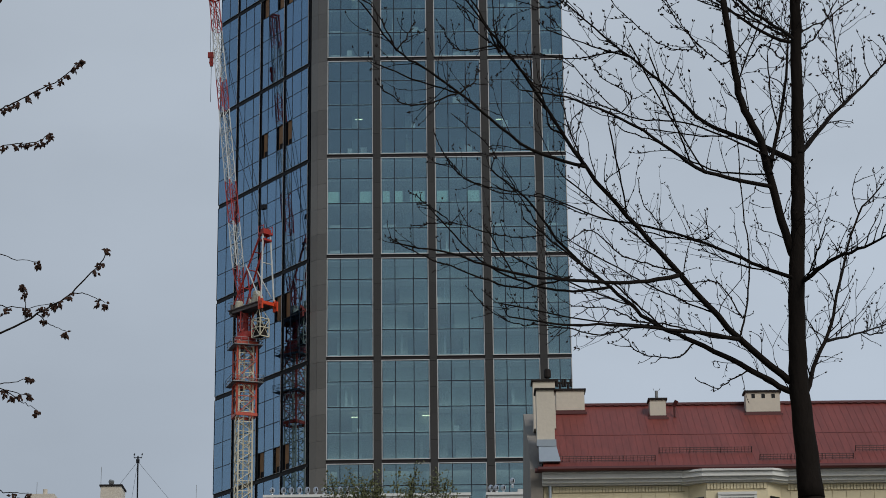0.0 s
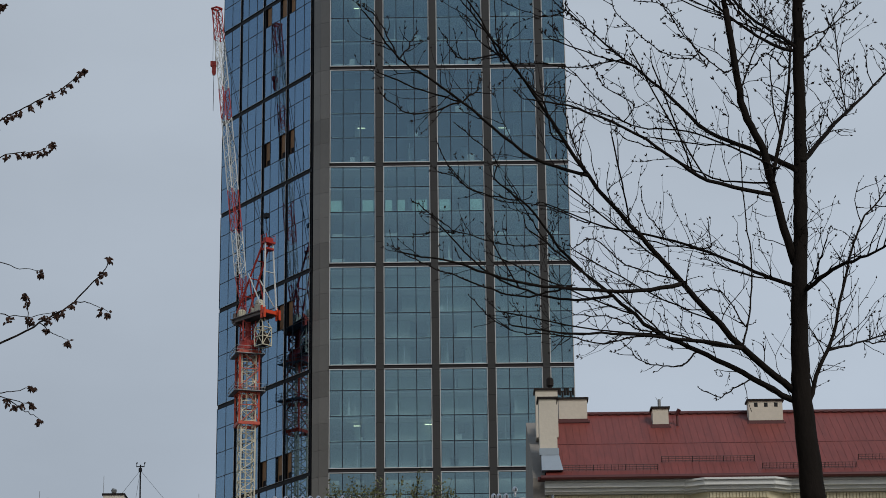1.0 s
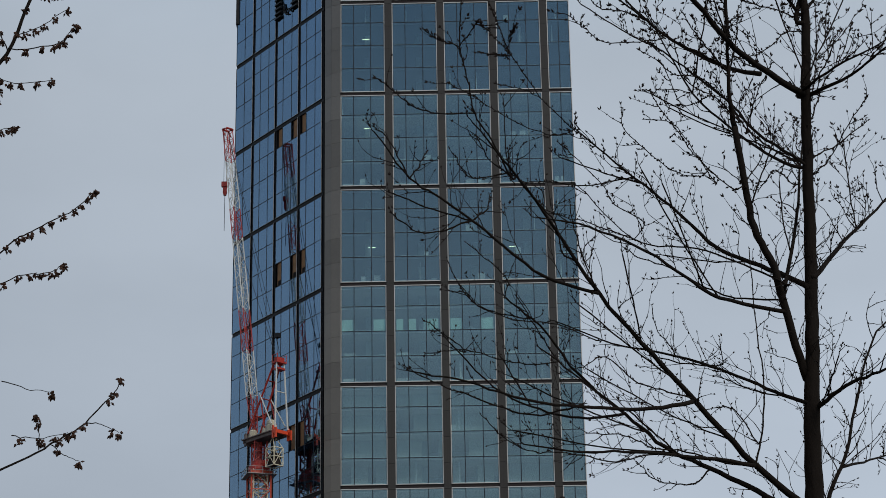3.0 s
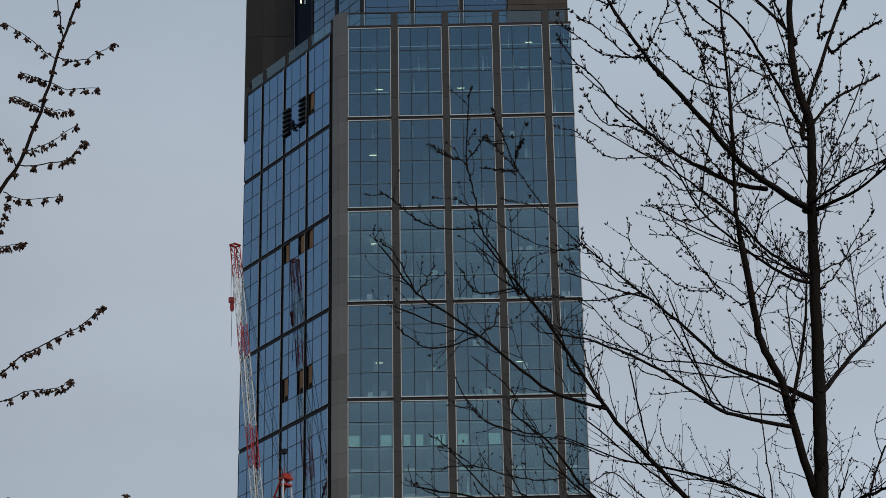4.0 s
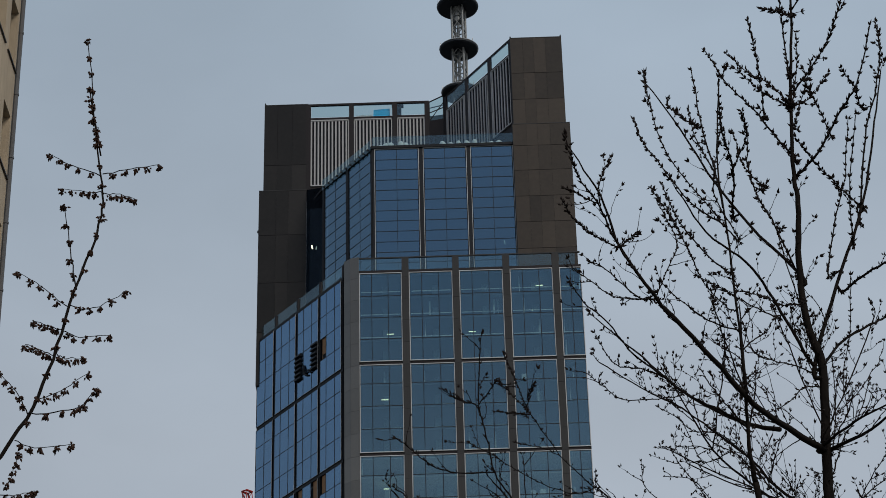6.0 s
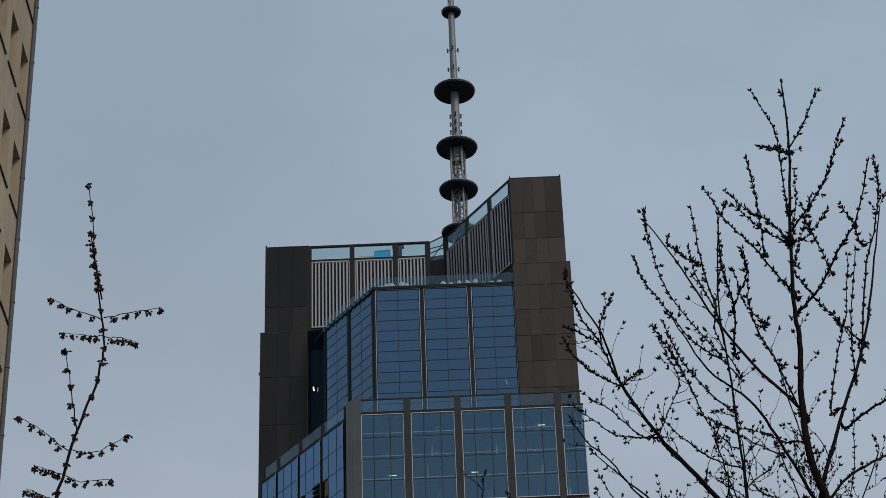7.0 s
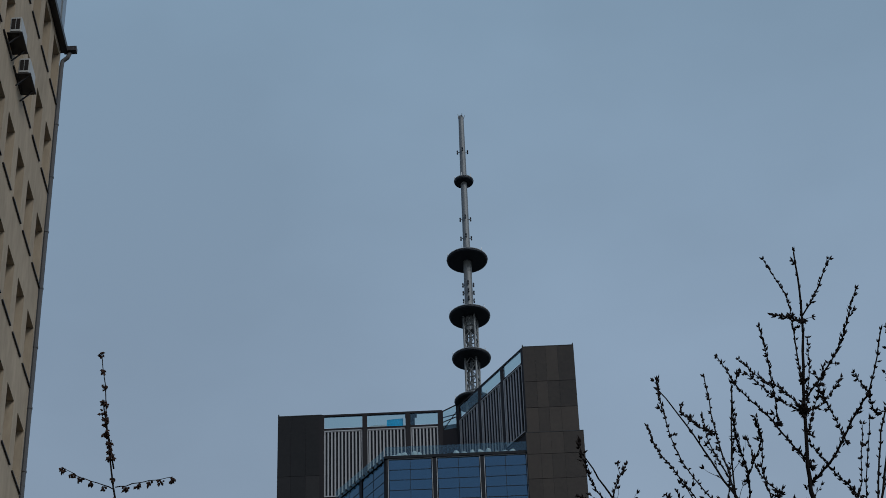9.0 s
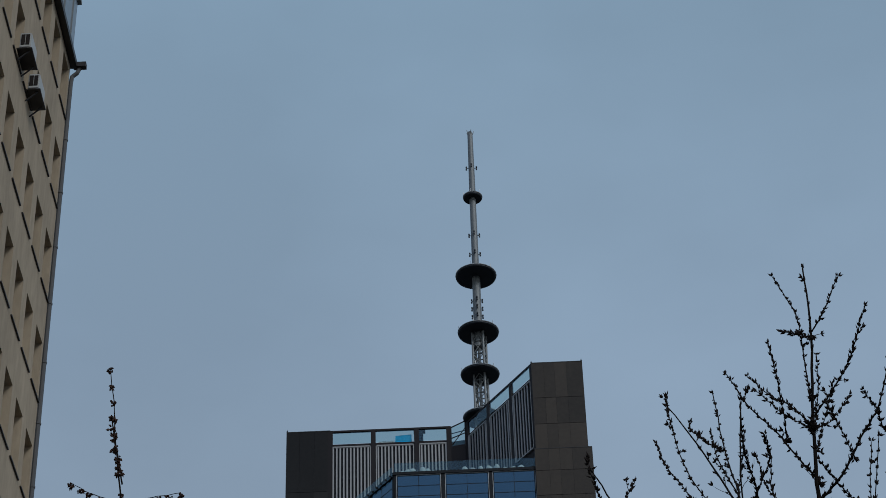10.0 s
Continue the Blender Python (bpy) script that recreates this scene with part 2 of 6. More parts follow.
def prism(bm, outline, z0, z1, mat=0):
    """An upright prism on a counter-clockwise outline."""
    lo, hi = [bm.verts.new((x, y, z0)) for x, y in outline], [bm.verts.new((x, y, z1)) for x, y in outline]
    k = len(outline)
    bm.faces.new(lo[::-1]).material_index = mat
    bm.faces.new(hi).material_index = mat
    for i in range(k):
        bm.faces.new((lo[i], lo[(i + 1) % k], hi[(i + 1) % k], hi[i])).material_index = mat


def tube(bm, p, q, r, r2=None, n=6, cap=True):
    p, q = Vector(p), Vector(q)
    a = (q - p).normalized()
    s = a.orthogonal().normalized()
    t = a.cross(s)
    r2 = r if r2 is None else r2
    rings = []
    for c, rad in ((p, r), (q, r2)):
        rings.append([bm.verts.new(c + rad * (math.cos(2 * math.pi * i / n) * s + math.sin(2 * math.pi * i / n) * t)) for i in range(n)])
    for i in range(n):
        bm.faces.new((rings[0][i], rings[0][(i + 1) % n], rings[1][(i + 1) % n], rings[1][i]))
    if cap:
        bm.faces.new(rings[0][::-1])
        bm.faces.new(rings[1])


def sweep(bm, pts, radii, n=6):
    """A tapering tube along a bent line."""
    pts = [Vector(p) for p in pts]
    prev = None
    s = None
    for i, p in enumerate(pts):
        a = (pts[min(i + 1, len(pts) - 1)] - pts[max(i - 1, 0)]).normalized()
        s = a.orthogonal().normalized() if s is None else (s - s.dot(a) * a).normalized()
        t = a.cross(s)
        ring = [bm.verts.new(p + radii[i] * (math.cos(2 * math.pi * k / n) * s + math.sin(2 * math.pi * k / n) * t)) for k in range(n)]
        if prev:
            for k in range(n):
                bm.faces.new((prev[k], prev[(k + 1) % n], ring[(k + 1) % n], ring[k]))
        else:
            bm.faces.new(ring[::-1])
        prev = ring
    bm.faces.new(prev)


def lathe(bm, x, y, profile, n=32):
    rings = [[bm.verts.new((x + r * math.cos(2 * math.pi * k / n), y + r * math.sin(2 * math.pi * k / n), z)) for k in range(n)] for r, z in profile]
    for a, b in zip(rings, rings[1:]):
        for k in range(n):
            bm.faces.new((a[k], a[(k + 1) % n], b[(k + 1) % n], b[k]))
    bm.faces.new(rings[0][::-1])
    bm.faces.new(rings[-1])


def smooth_line(pts, steps):
    """Catmull-Rom through the points."""
    p = [Vector(q) for q in pts]
    p = [2 * p[0] - p[1]] + p + [2 * p[-1] - p[-2]]
    out = []
    for i in range(1, len(p) - 2):
        for k in range(steps):
            t = k / steps
            a, b, c, d = p[i - 1:i + 3]
            out.append(0.5 * (2 * b + (c - a) * t + (2 * a - 5 * b + 4 * c - d) * t * t + (3 * b - a - 3 * c + d) * t ** 3))
    return out + [p[-2]]


# ---- ground ----
bm = bmesh.new()
box(bm, -4000, 4000, -4000, 4000, -1.0, 0.0)
tagged(link("ground", bm, GROUND), "dark grey asphalt street ground", "ground", kind="structure")

# ---- the glass tower ----
tower = thing("skyscraper", 0, 340, 0, "tall dark bronze and blue glass office tower", "skyscraper")
FRONT_Y = 327.73
CORNER, FAR = Vector((-19.8, 329.5, 0)), Vector((-35.45, 350.65, 0))
LINES = [12.9, 28.4, 43.8, 59.3, 74.85, 90.1, 105.6, 121.25, 136.75, 152.35, 168.0, 184.4]
SPLIT, ROWS = (0.0, 0.285, 0.685, 1.0), (0.0, 0.212, 0.473, 0.735, 1.0)
front = Matrix.Translation((0, FRONT_Y, 0))
side_x = (CORNER - FAR).normalized()
side_y = Vector((0, 0, 1)).cross(side_x)
side = Matrix((( side_x.x, side_y.x, 0, FAR.x), (side_x.y, side_y.y, 0, FAR.y), (0, 0, 1, 0), (0, 0, 0, 1)))
SIDE_LEN = (CORNER - FAR).length
front_bays = [(-17.05, -10.25), (-9.1, -2.15), (-1.05, 5.9), (7.05, 13.85), (14.95, 18.45)]
TOP_ROWS = (0.0, 0.258, 0.505, 0.75, 1.0)
side_bays = [(0.05, SIDE_LEN - 21.0), (SIDE_LEN - 20.5, SIDE_LEN - 14.1), (SIDE_LEN - 13.6, SIDE_LEN - 7.2), (SIDE_LEN - 6.7, SIDE_LEN - 0.4)]
rng = random.Random(4)
pane_meshes = {}
# panes left out of the side face and boarded with plywood: bay, band from the top, column, row from the top
BOARDED = {(3, 0, 0, 2), (2, 2, 2, 0), (3, 2, 0, 0), (2, 2, 0, 0), (2, 3, 0, 2), (2, 3, 2, 2), (3, 3, 0, 2),
           (3, 5, 0, 1), (2, 6, 0, 3), (2, 6, 2, 3), (3, 6, 0, 3), (2, 5, 2, 1)}


def pane_mesh(w, h):
    key = (round(w, 3), round(h, 3))
    if key not in pane_meshes:
        b = bmesh.new()
        box(b, -w / 2, w / 2, 0, 0.03, -h / 2, h / 2)
        me = bpy.data.meshes.new("pane")
        b.to_mesh(me)
        b.free()
        me.materials.append(GLASS)
        pane_meshes[key] = me
    return pane_meshes[key]


def window_bay(m, x0, x1, z0, z1, singly, boarded=(), half=False, dark=False, rows=ROWS):
    """One framed group of panes, three across and four high, as high as four storeys."""
    b = bmesh.new()
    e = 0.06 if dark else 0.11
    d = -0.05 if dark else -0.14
    box(b, x0, x0 + e, d, 0.12, z0, z1, m)
    box(b, x1 - e, x1, d, 0.12, z0, z1, m)
    box(b, x0 + e, x1 - e, d, 0.12, z0, z0 + e, m)
    box(b, x0 + e, x1 - e, d, 0.12, z1 - e, z1, m)
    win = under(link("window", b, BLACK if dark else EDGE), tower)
    if dark:
        b = bmesh.new()
        box(b, x1 - e - 0.01, x1 - e + 0.04, -0.10, -0.055, z0, z1, m)
        box(b, x0 + e, x1 - e - 0.015, -0.10, -0.055, z0 + e - 0.04, z0 + e, m)
        under(link("frame_edge", b, EDGE), win)
    gx0, gx1, gz0, gz1 = x0 + e, x1 - e, z0 + e, z1 - e
    split = (0.0, 0.5, 1.0) if half else SPLIT
    w = 0.05 if dark else 0.06
    b = bmesh.new()
    for s in split[1:-1]:
        xm = gx0 + (gx1 - gx0) * s
        box(b, xm - w, xm + w, -0.03, 0.10, gz0, gz1, m)
    for s in rows[1:-1]:
        zm = gz1 - (gz1 - gz0) * s
        box(b, gx0, gx1, -0.025, 0.10, zm - w, zm + w, m)
    under(link("mullion", b, MULLION), win)
    rest, drawn = bmesh.new(), 0
    for i in range(len(split) - 1):
        for j in range(4):
            a0, a1 = gx0 + (gx1 - gx0) * split[i] + 0.05, gx0 + (gx1 - gx0) * split[i + 1] - 0.05
            c1, c0 = gz1 - (gz1 - gz0) * rows[j] - 0.05, gz1 - (gz1 - gz0) * rows[j + 1] + 0.05
            if (i, j) in boarded:
                boards = bmesh.new()
                box(boards, a0 + (a1 - a0) * 0.28, a1, 0.16, 0.22, c0 + 0.25 * (c1 - c0) * (j > 1), c1, m)
                box(boards, a0 + (a1 - a0) * 0.28, a0 + (a1 - a0) * 0.34, 0.12, 0.16, c0, c1, m)
                box(boards, a0 + (a1 - a0) * 0.34, a1, 0.12, 0.16, c0 + 0.6 * (c1 - c0), c0 + 0.63 * (c1 - c0), m)
                # solid dark sheet stands in for the unlit room behind the gap
                backing = bmesh.new()
                box(backing, a0, a1, 0.30, 0.34, c0, c1, m)
                under(link("shade_sheet", backing, RECESS), win)
                under(link("plywood_board", boards, PLY, label="bare plywood board in place of a pane"), win)
                continue
            tilt = pose((a0 + a1) / 2, 0, (c0 + c1) / 2, rng.gauss(0, 0.10), 0, rng.gauss(0, 0.10))
            if singly:
                ob = new("pane", pane_mesh(a1 - a0, c1 - c0))
                ob.parent, ob.visible_shadow = win, False
                ob.matrix_parent_inverse = Matrix()
                ob.matrix_basis = m @ tilt
            else:
                drawn += 1
                w, h = (a1 - a0) / 2, (c1 - c0) / 2
                box(rest, -w, w, 0, 0.03, -h, h, m @ tilt)
    if drawn:
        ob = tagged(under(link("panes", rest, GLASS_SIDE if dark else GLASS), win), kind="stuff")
        ob.visible_shadow = False
    else:
        rest.free()
    return win


for k in range(len(LINES) - 1):
    z0, z1 = LINES[k] + 0.35, LINES[k + 1] - 0.2
    if z1 < 58:
        continue
    top = len(LINES) - 2 - k
    for i, (x0, x1) in enumerate(front_bays):
        window_bay(front, x0, x1, z0, z1, 4 <= k <= 8, half=i == 4, rows=ROWS if top else TOP_ROWS)
    for i, (x0, x1) in enumerate(side_bays):
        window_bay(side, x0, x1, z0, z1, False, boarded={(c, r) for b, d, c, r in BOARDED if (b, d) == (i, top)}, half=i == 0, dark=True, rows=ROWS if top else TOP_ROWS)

# pillars, cross bands and the folded corner column
for a, b in zip(front_bays, front_bays[1:]):
    m = bmesh.new()
    z = 0.0
    while z < 187.0:
        h = min(3.9, 187.0 - z)
        box(m, a[1] + 0.02, b[0] - 0.02, FRONT_Y - 0.22, FRONT_Y + 0.7, z + 0.02, z + h - 0.02)
        z += 3.9
    box(m, a[1] + 0.05, b[0] - 0.05, FRONT_Y - 0.1, FRONT_Y + 0.7, 0, 187.0)
    under(link("pillar", m, BRONZE), tower)
for z in LINES:
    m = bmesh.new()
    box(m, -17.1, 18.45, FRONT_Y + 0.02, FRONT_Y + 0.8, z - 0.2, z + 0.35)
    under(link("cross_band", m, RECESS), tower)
    m = bmesh.new()
    box(m, 0.1, SIDE_LEN, 0.05, 0.8, z - 0.2, z + 0.35, side)
    under(link("cross_band", m, BLACK), tower)
for a, b in zip(side_bays + [(0, 0)], side_bays[1:] + [(SIDE_LEN, 0)]):
    if a[1] == 0:
        continue
    m = bmesh.new()
    x1 = b[0]
    box(m, a[1] + 0.02, x1 - 0.02, 0.12, 0.9, 0, 184.6, side)
    under(link("dark_pillar", m, BLACK), tower)
for j in range(48):
    z0, z1 = j * 3.9, min(j * 3.9 + 3.87, 187.6)
    m = bmesh.new()
    prism(m, [(-19.55, 329.05), (-18.5, 327.95), (-17.8, 328.9), (-19.2, 330.0)], z0, z1)
    prism(m, [(-18.48, 327.94), (-17.1, 327.45), (-17.1, 328.9), (-17.75, 328.9)], z0, z1)
    under(link("corner_panel", m, BRONZE_LIT), tower)

# inside: floors, core, fittings and the lamps that are on
inner = [(-17.1, FRONT_Y + 0.2), (18.2, FRONT_Y + 0.2), (18.2, 350.9), (-34.5, 350.9), (-19.0, 330.0)]
for k in range(4, len(LINES) - 1):
    for r in (ROWS if k < len(LINES) - 2 else TOP_ROWS)[:-1]:
        z = LINES[k + 1] - 0.4 - (LINES[k + 1] - LINES[k] - 0.8) * r
        m = bmesh.new()
        prism(m, inner, z - 0.25, z + 0.12)
        # light is put into the slab colours: bright on lower storeys, dark higher up
        under(link("floor_slab", m, CEILING_BRIGHT if k < 7 or k == 8 else SLAB), tower)
m = bmesh.new()
prism(m, [(-12, 338), (18.2, 337), (18.2, 350), (-22, 350)], 0, 184)
for k in range(4, len(LINES) - 1):
    for x in (-13.5, -5.5, 2.5, 10.5):
        box(m, x, x + 1.0, 331.5, 332.5, LINES[k], LINES[k + 1])
under(link("core", m, CORE), tower)
m = bmesh.new()
for k in range(4, len(LINES) - 1):
    for r in range(4):
        H = LINES[k + 1] - LINES[k] - 0.8
        zt = LINES[k + 1] - 0.4 - H * ROWS[r] - 0.25
        zb = LINES[k + 1] - 0.4 - H * ROWS[r + 1] + 0.12
        fitted = 1.0 if k == 8 and r else rng.random()
        for x0, x1 in front_bays:
            for _ in range(9 if k == 8 and r else 4):
                x, w = rng.uniform(x0, x1 - 0.8), rng.uniform(0.3, 1.4)
                y = FRONT_Y + rng.uniform(0.9, 7.0)
                if fitted > (0.35 if k < 9 else 0.75) and rng.random() < (0.65 if k < 9 else 0.3):
                    box(m, x, x + w, y, y + 0.3, zb, zb + rng.choice((0.6, 0.8, 1.1, 1.5)))
                elif rng.random() < 0.12:
                    box(m, x, x + w * 0.25, FRONT_Y + 1.6, FRONT_Y + 1.8, zb, zt)
        for x0, x1 in front_bays:
            box(m, x0 + 0.25, x1 - 0.25, FRONT_Y + 0.25, FRONT_Y + 0.35, zb + 0.04, zb + 0.17)
        if k in (6, 8) and r > 1:
            for x0, x1 in front_bays:
                box(m, x0 + 0.3, x0 + 2.1, FRONT_Y + 2.2, FRONT_Y + 2.3, zb, zb + 1.2)
under(tagged(link("office_furniture", m, OFFICE), kind="stuff"), tower)
# pale boards added a little behind the lower storeys' glass, only to brighten it
for k in (3, 4, 5):
    for r in range(4):
        H = LINES[k + 1] - LINES[k] - 0.8
        zt = LINES[k + 1] - 0.4 - H * ROWS[r] - 0.26
        zb = LINES[k + 1] - 0.4 - H * ROWS[r + 1] + 0.13
        for x0, x1 in front_bays:
            x = x0 + 0.2
            while x < x1 - 0.3:
                w = min(rng.choice((1.2, 2.4, 2.4)), x1 - 0.15 - x)
                if rng.random() < 0.15:
                    x += w
                    continue
                m = bmesh.new()
                y = FRONT_Y + 2.9
                box(m, x, x + w - 0.01, y, y + 0.08, zb, zt - 0.05)
                under(link("partition_board", m, FILL_BOARD), tower)
                x += w
for x, w in ((-16.9, 1.9), (-12.2, 1.8), (-8.8, 1.0), (-7.0, 1.1), (-4.8, 2.2), (-0.8, 1.8), (3.6, 1.9)):
    m = bmesh.new()
    box(m, x, x + w, FRONT_Y + 0.22, FRONT_Y + 0.26, 113.75, 115.8)
    under(link("protective_board", m, FILM, label="pale green board behind the glass"), tower)
for x, y, z in ((-13.0, 330.5, 128.2), (-13.6, 330.0, 82.0), (-3.3, 330.0, 82.1), (11.2, 330.5, 182.6), (10.4, 331.5, 178.6), (-12.8, 330.5, 174.6),
                (0.2, 330.5, 174.6), (-13.8, 330.2, 162.9), (-12.5, 331.0, 145.6), (-13.6, 330.4, 147.8), (8.2, 330.6, 128.0)):
    m = bmesh.new()
    box(m, x, x + 1.1, y, y + 0.16, z, z + 0.07)
    under(link("ceiling_lamp", m, LAMP, label="lit ceiling strip lamp"), tower)

# hidden faces and the terrace deck
m = bmesh.new()
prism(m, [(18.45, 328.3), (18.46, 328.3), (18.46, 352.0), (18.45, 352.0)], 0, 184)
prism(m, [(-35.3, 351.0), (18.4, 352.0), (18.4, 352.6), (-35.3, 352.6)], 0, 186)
under(link("side_wall", m, BRONZE_SHADED), tower)
m = bmesh.new()
prism(m, [(-19.2, 329.9), (-17.0, 328.3), (18.3, 328.3), (18.3, 351.8), (-35.0, 351.0)], 183.9, 184.4)
under(link("terrace_deck", m, SLAB), tower)

# terrace parapet: glass between stubs
posts = [-17.9] + [(a[1] + b[0]) / 2 for a, b in zip(front_bays, front_bays[1:])] + [18.2]
for x0, x1 in zip(posts, posts[1:]):
    m = bmesh.new()
    box(m, x0 + 0.6, x1 - 0.6, FRONT_Y + 0.25, FRONT_Y + 0.28, 184.7, 187.0)
    ob = under(link("rail_pane", m, GLASS_RAIL), tower)
    ob.visible_shadow = False
m = bmesh.new()
box(m, -17.9, 18.4, FRONT_Y + 0.15, FRONT_Y + 0.4, 187.0, 187.2)
under(link("handrail", m, BRONZE), tower)
for a in side_bays:
    m = bmesh.new()
    box(m, a[0], a[1], 0.3, 0.33, 184.75, 187.0, side)
    ob = under(link("rail_pane", m, GLASS_RAIL), tower)
    ob.visible_shadow = False
    m = bmesh.new()
    box(m, a[1], a[1] + 0.5, 0.1, 0.5, 184.4, 187.0, side)
    under(link("rail_post", m, RECESS), tower)

# set-back upper block
A, B = Vector((-14.95, 331.73, 0)), Vector((-23.9, 344.1, 0))
TOP = 210.1
us = (A - B).normalized()
un = Vector((0, 0, 1)).cross(us)
upper_side = Matrix(((us.x, un.x, 0, B.x), (us.y, un.y, 0, B.y), (0, 0, 1, 0), (0, 0, 0, 1)))
ULEN = (A - B).length


def upper_bay(m, x0, x1, z0, z1, parts, rim):
    b = bmesh.new()
    box(b, x0, x0 + 0.08, -0.14, 0.1, z0, z1, m)
    box(b, x1 - 0.08, x1, -0.14, 0.1, z0, z1, m)
    box(b, x0 + 0.08, x1 - 0.08, -0.14, 0.1, z1 - 0.10, z1, m)
    win = under(link("window", b, rim), tower)
    b = bmesh.new()
    g = bmesh.new()
    rows = 12
    for j in range(rows):
        for i in range(parts):
            a0 = x0 + 0.16 + (x1 - x0 - 0.32) * i / parts
            a1 = x0 + 0.16 + (x1 - x0 - 0.32) * (i + 1) / parts
            zt, zl = z1 - 0.14 - j * 1.97, max(z1 - 0.14 - (j + 1) * 1.97, z0)
            t = pose((a0 + a1) / 2, 0, (zt + zl) / 2, rng.gauss(0, 0.12), 0, rng.gauss(0, 0.12))
            w, h = (a1 - a0) / 2 - 0.04, (zt - zl) / 2 - 0.04
            box(g, -w, w, 0, 0.03, -h, h, m @ t)
            if i:
                box(b, a0 - 0.04, a0 + 0.04, -0.03, 0.1, zl, zt, m)
        box(b, x0 + 0.08, x1 - 0.08, -0.04, 0.1, zl - 0.05, zl + 0.05, m)
    under(link("mullion", b, MULLION), win)
    tagged(under(link("panes", g, GLASS_DARK), win), kind="stuff")


up_front = Matrix.Translation((0, A.y, 0))
for x0, x1 in ((-14.6, -7.2), (-6.5, 0.75), (1.4, 8.5)):
    upper_bay(up_front, x0, x1, 186.6, TOP, 2, EDGE)
for x0, x1 in ((0.3, ULEN / 2 - 0.3), (ULEN / 2 + 0.3, ULEN - 0.35)):
    upper_bay(upper_side, x0, x1, 186.6, TOP, 2, BLACK)
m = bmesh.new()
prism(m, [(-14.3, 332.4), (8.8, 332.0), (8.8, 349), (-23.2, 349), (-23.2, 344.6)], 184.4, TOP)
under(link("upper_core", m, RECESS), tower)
for x0, x1, place in ((-14.95, -14.62, up_front), (-7.18, -6.52, up_front), (0.77, 1.38, up_front), (8.52, 8.85, up_front),
                      (-0.2, 0.28, upper_side), (ULEN / 2 - 0.28, ULEN / 2 + 0.28, upper_side), (ULEN - 0.33, ULEN, upper_side)):
    m = bmesh.new()
    box(m, x0, x1, -0.12, 0.5, 186, TOP, place)
    under(link("dark_pillar", m, BLACK), tower)
m = bmesh.new()
prism(m, [(-15.1, 331.4), (8.7, 331.4), (8.7, 345), (-3, 350), (-27.2, 350.4), (-24.1, 344.0)], TOP, TOP + 0.5)
under(link("upper_deck", m, BLACK), tower)
m = bmesh.new()
box(m, -15.0, 8.8, 331.5, 331.53, TOP + 0.5, TOP + 2.3)
box(m, 0, ULEN, -0.35, -0.32, TOP - 0.3, TOP + 1.7, upper_side)
ob = under(link("deck_rail", m, GLASS_RAIL), tower)
ob.visible_shadow = False

# dark flanking pylons with panel joints
def pylon(x0, x1, y0, y1, z0, z1, joints, cols, clad):
    m = bmesh.new()
    box(m, x0 + 0.03, x1 - 0.03, y0 + 0.06, y1, z0, z1 - 0.02)
    body = under(link("pylon", m, RECESS), tower)
    zs = [z0] + joints + [z1]
    for a, b in zip(zs, zs[1:]):
        for f, g in zip(cols, cols[1:]):
            p, q = x0 + (x1 - x0) * f, x0 + (x1 - x0) * g
            m = bmesh.new()
            box(m, p + 0.012, q - 0.012, y0 + rng.uniform(-0.015, 0.015), y0 + 0.08, a + 0.04, b - 0.04)
            under(link("cladding_panel", m, clad), body)
    m = bmesh.new()
    box(m, x1 - 0.02, x1 + 0.03, y0 + 0.05, y1, z0, z1)
    box(m, x0 - 0.03, x0 + 0.02, y0 + 0.05, y1, z0, z1)
    box(m, x0 - 0.03, x1 + 0.03, y0 - 0.03, y1, z1 - 0.02, z1 + 0.12)
    under(link("cladding_edge", m, BRONZE), body)


pylon(8.85, 17.6, 331.75, 333.4, 213.6, 231.7, [219.2, 224.5], (0, 0.24, 0.45, 0.68, 1.0), BRONZE_BROWN)
pylon(8.6, 18.2, 331.0, 333.6, 184.4, 213.75, [189.8, 194.8, 199.7, 204.7, 209.5], (0, 0.24, 0.43, 0.65, 1.0), BRONZE_BROWN)
pylon(-34.9, -27.15, 350.6, 357, 213.6, 231.9, [219.3], (0, 0.3, 0.64, 1.0), BRONZE_SHADED)
pylon(-35.6, -27.35, 350.2, 358, 176.0, 213.85, [186.0, 195.5, 204.9], (0, 0.36, 0.62, 1.0), BRONZE_SHADED)
m = bmesh.new()
hexa(m, [(-27.3, 350.3, 184.4), (-24.0, 344.2, 184.4), (-23.6, 345, 184.4), (-27, 351, 184.4), (-27.3, 350.3, 213.9), (-24.0, 344.2, 210.6), (-23.6, 345, 210.6), (-27, 351, 213.9)])
under(link("dark_glass_bay", m, GLASS_BLACK), tower)


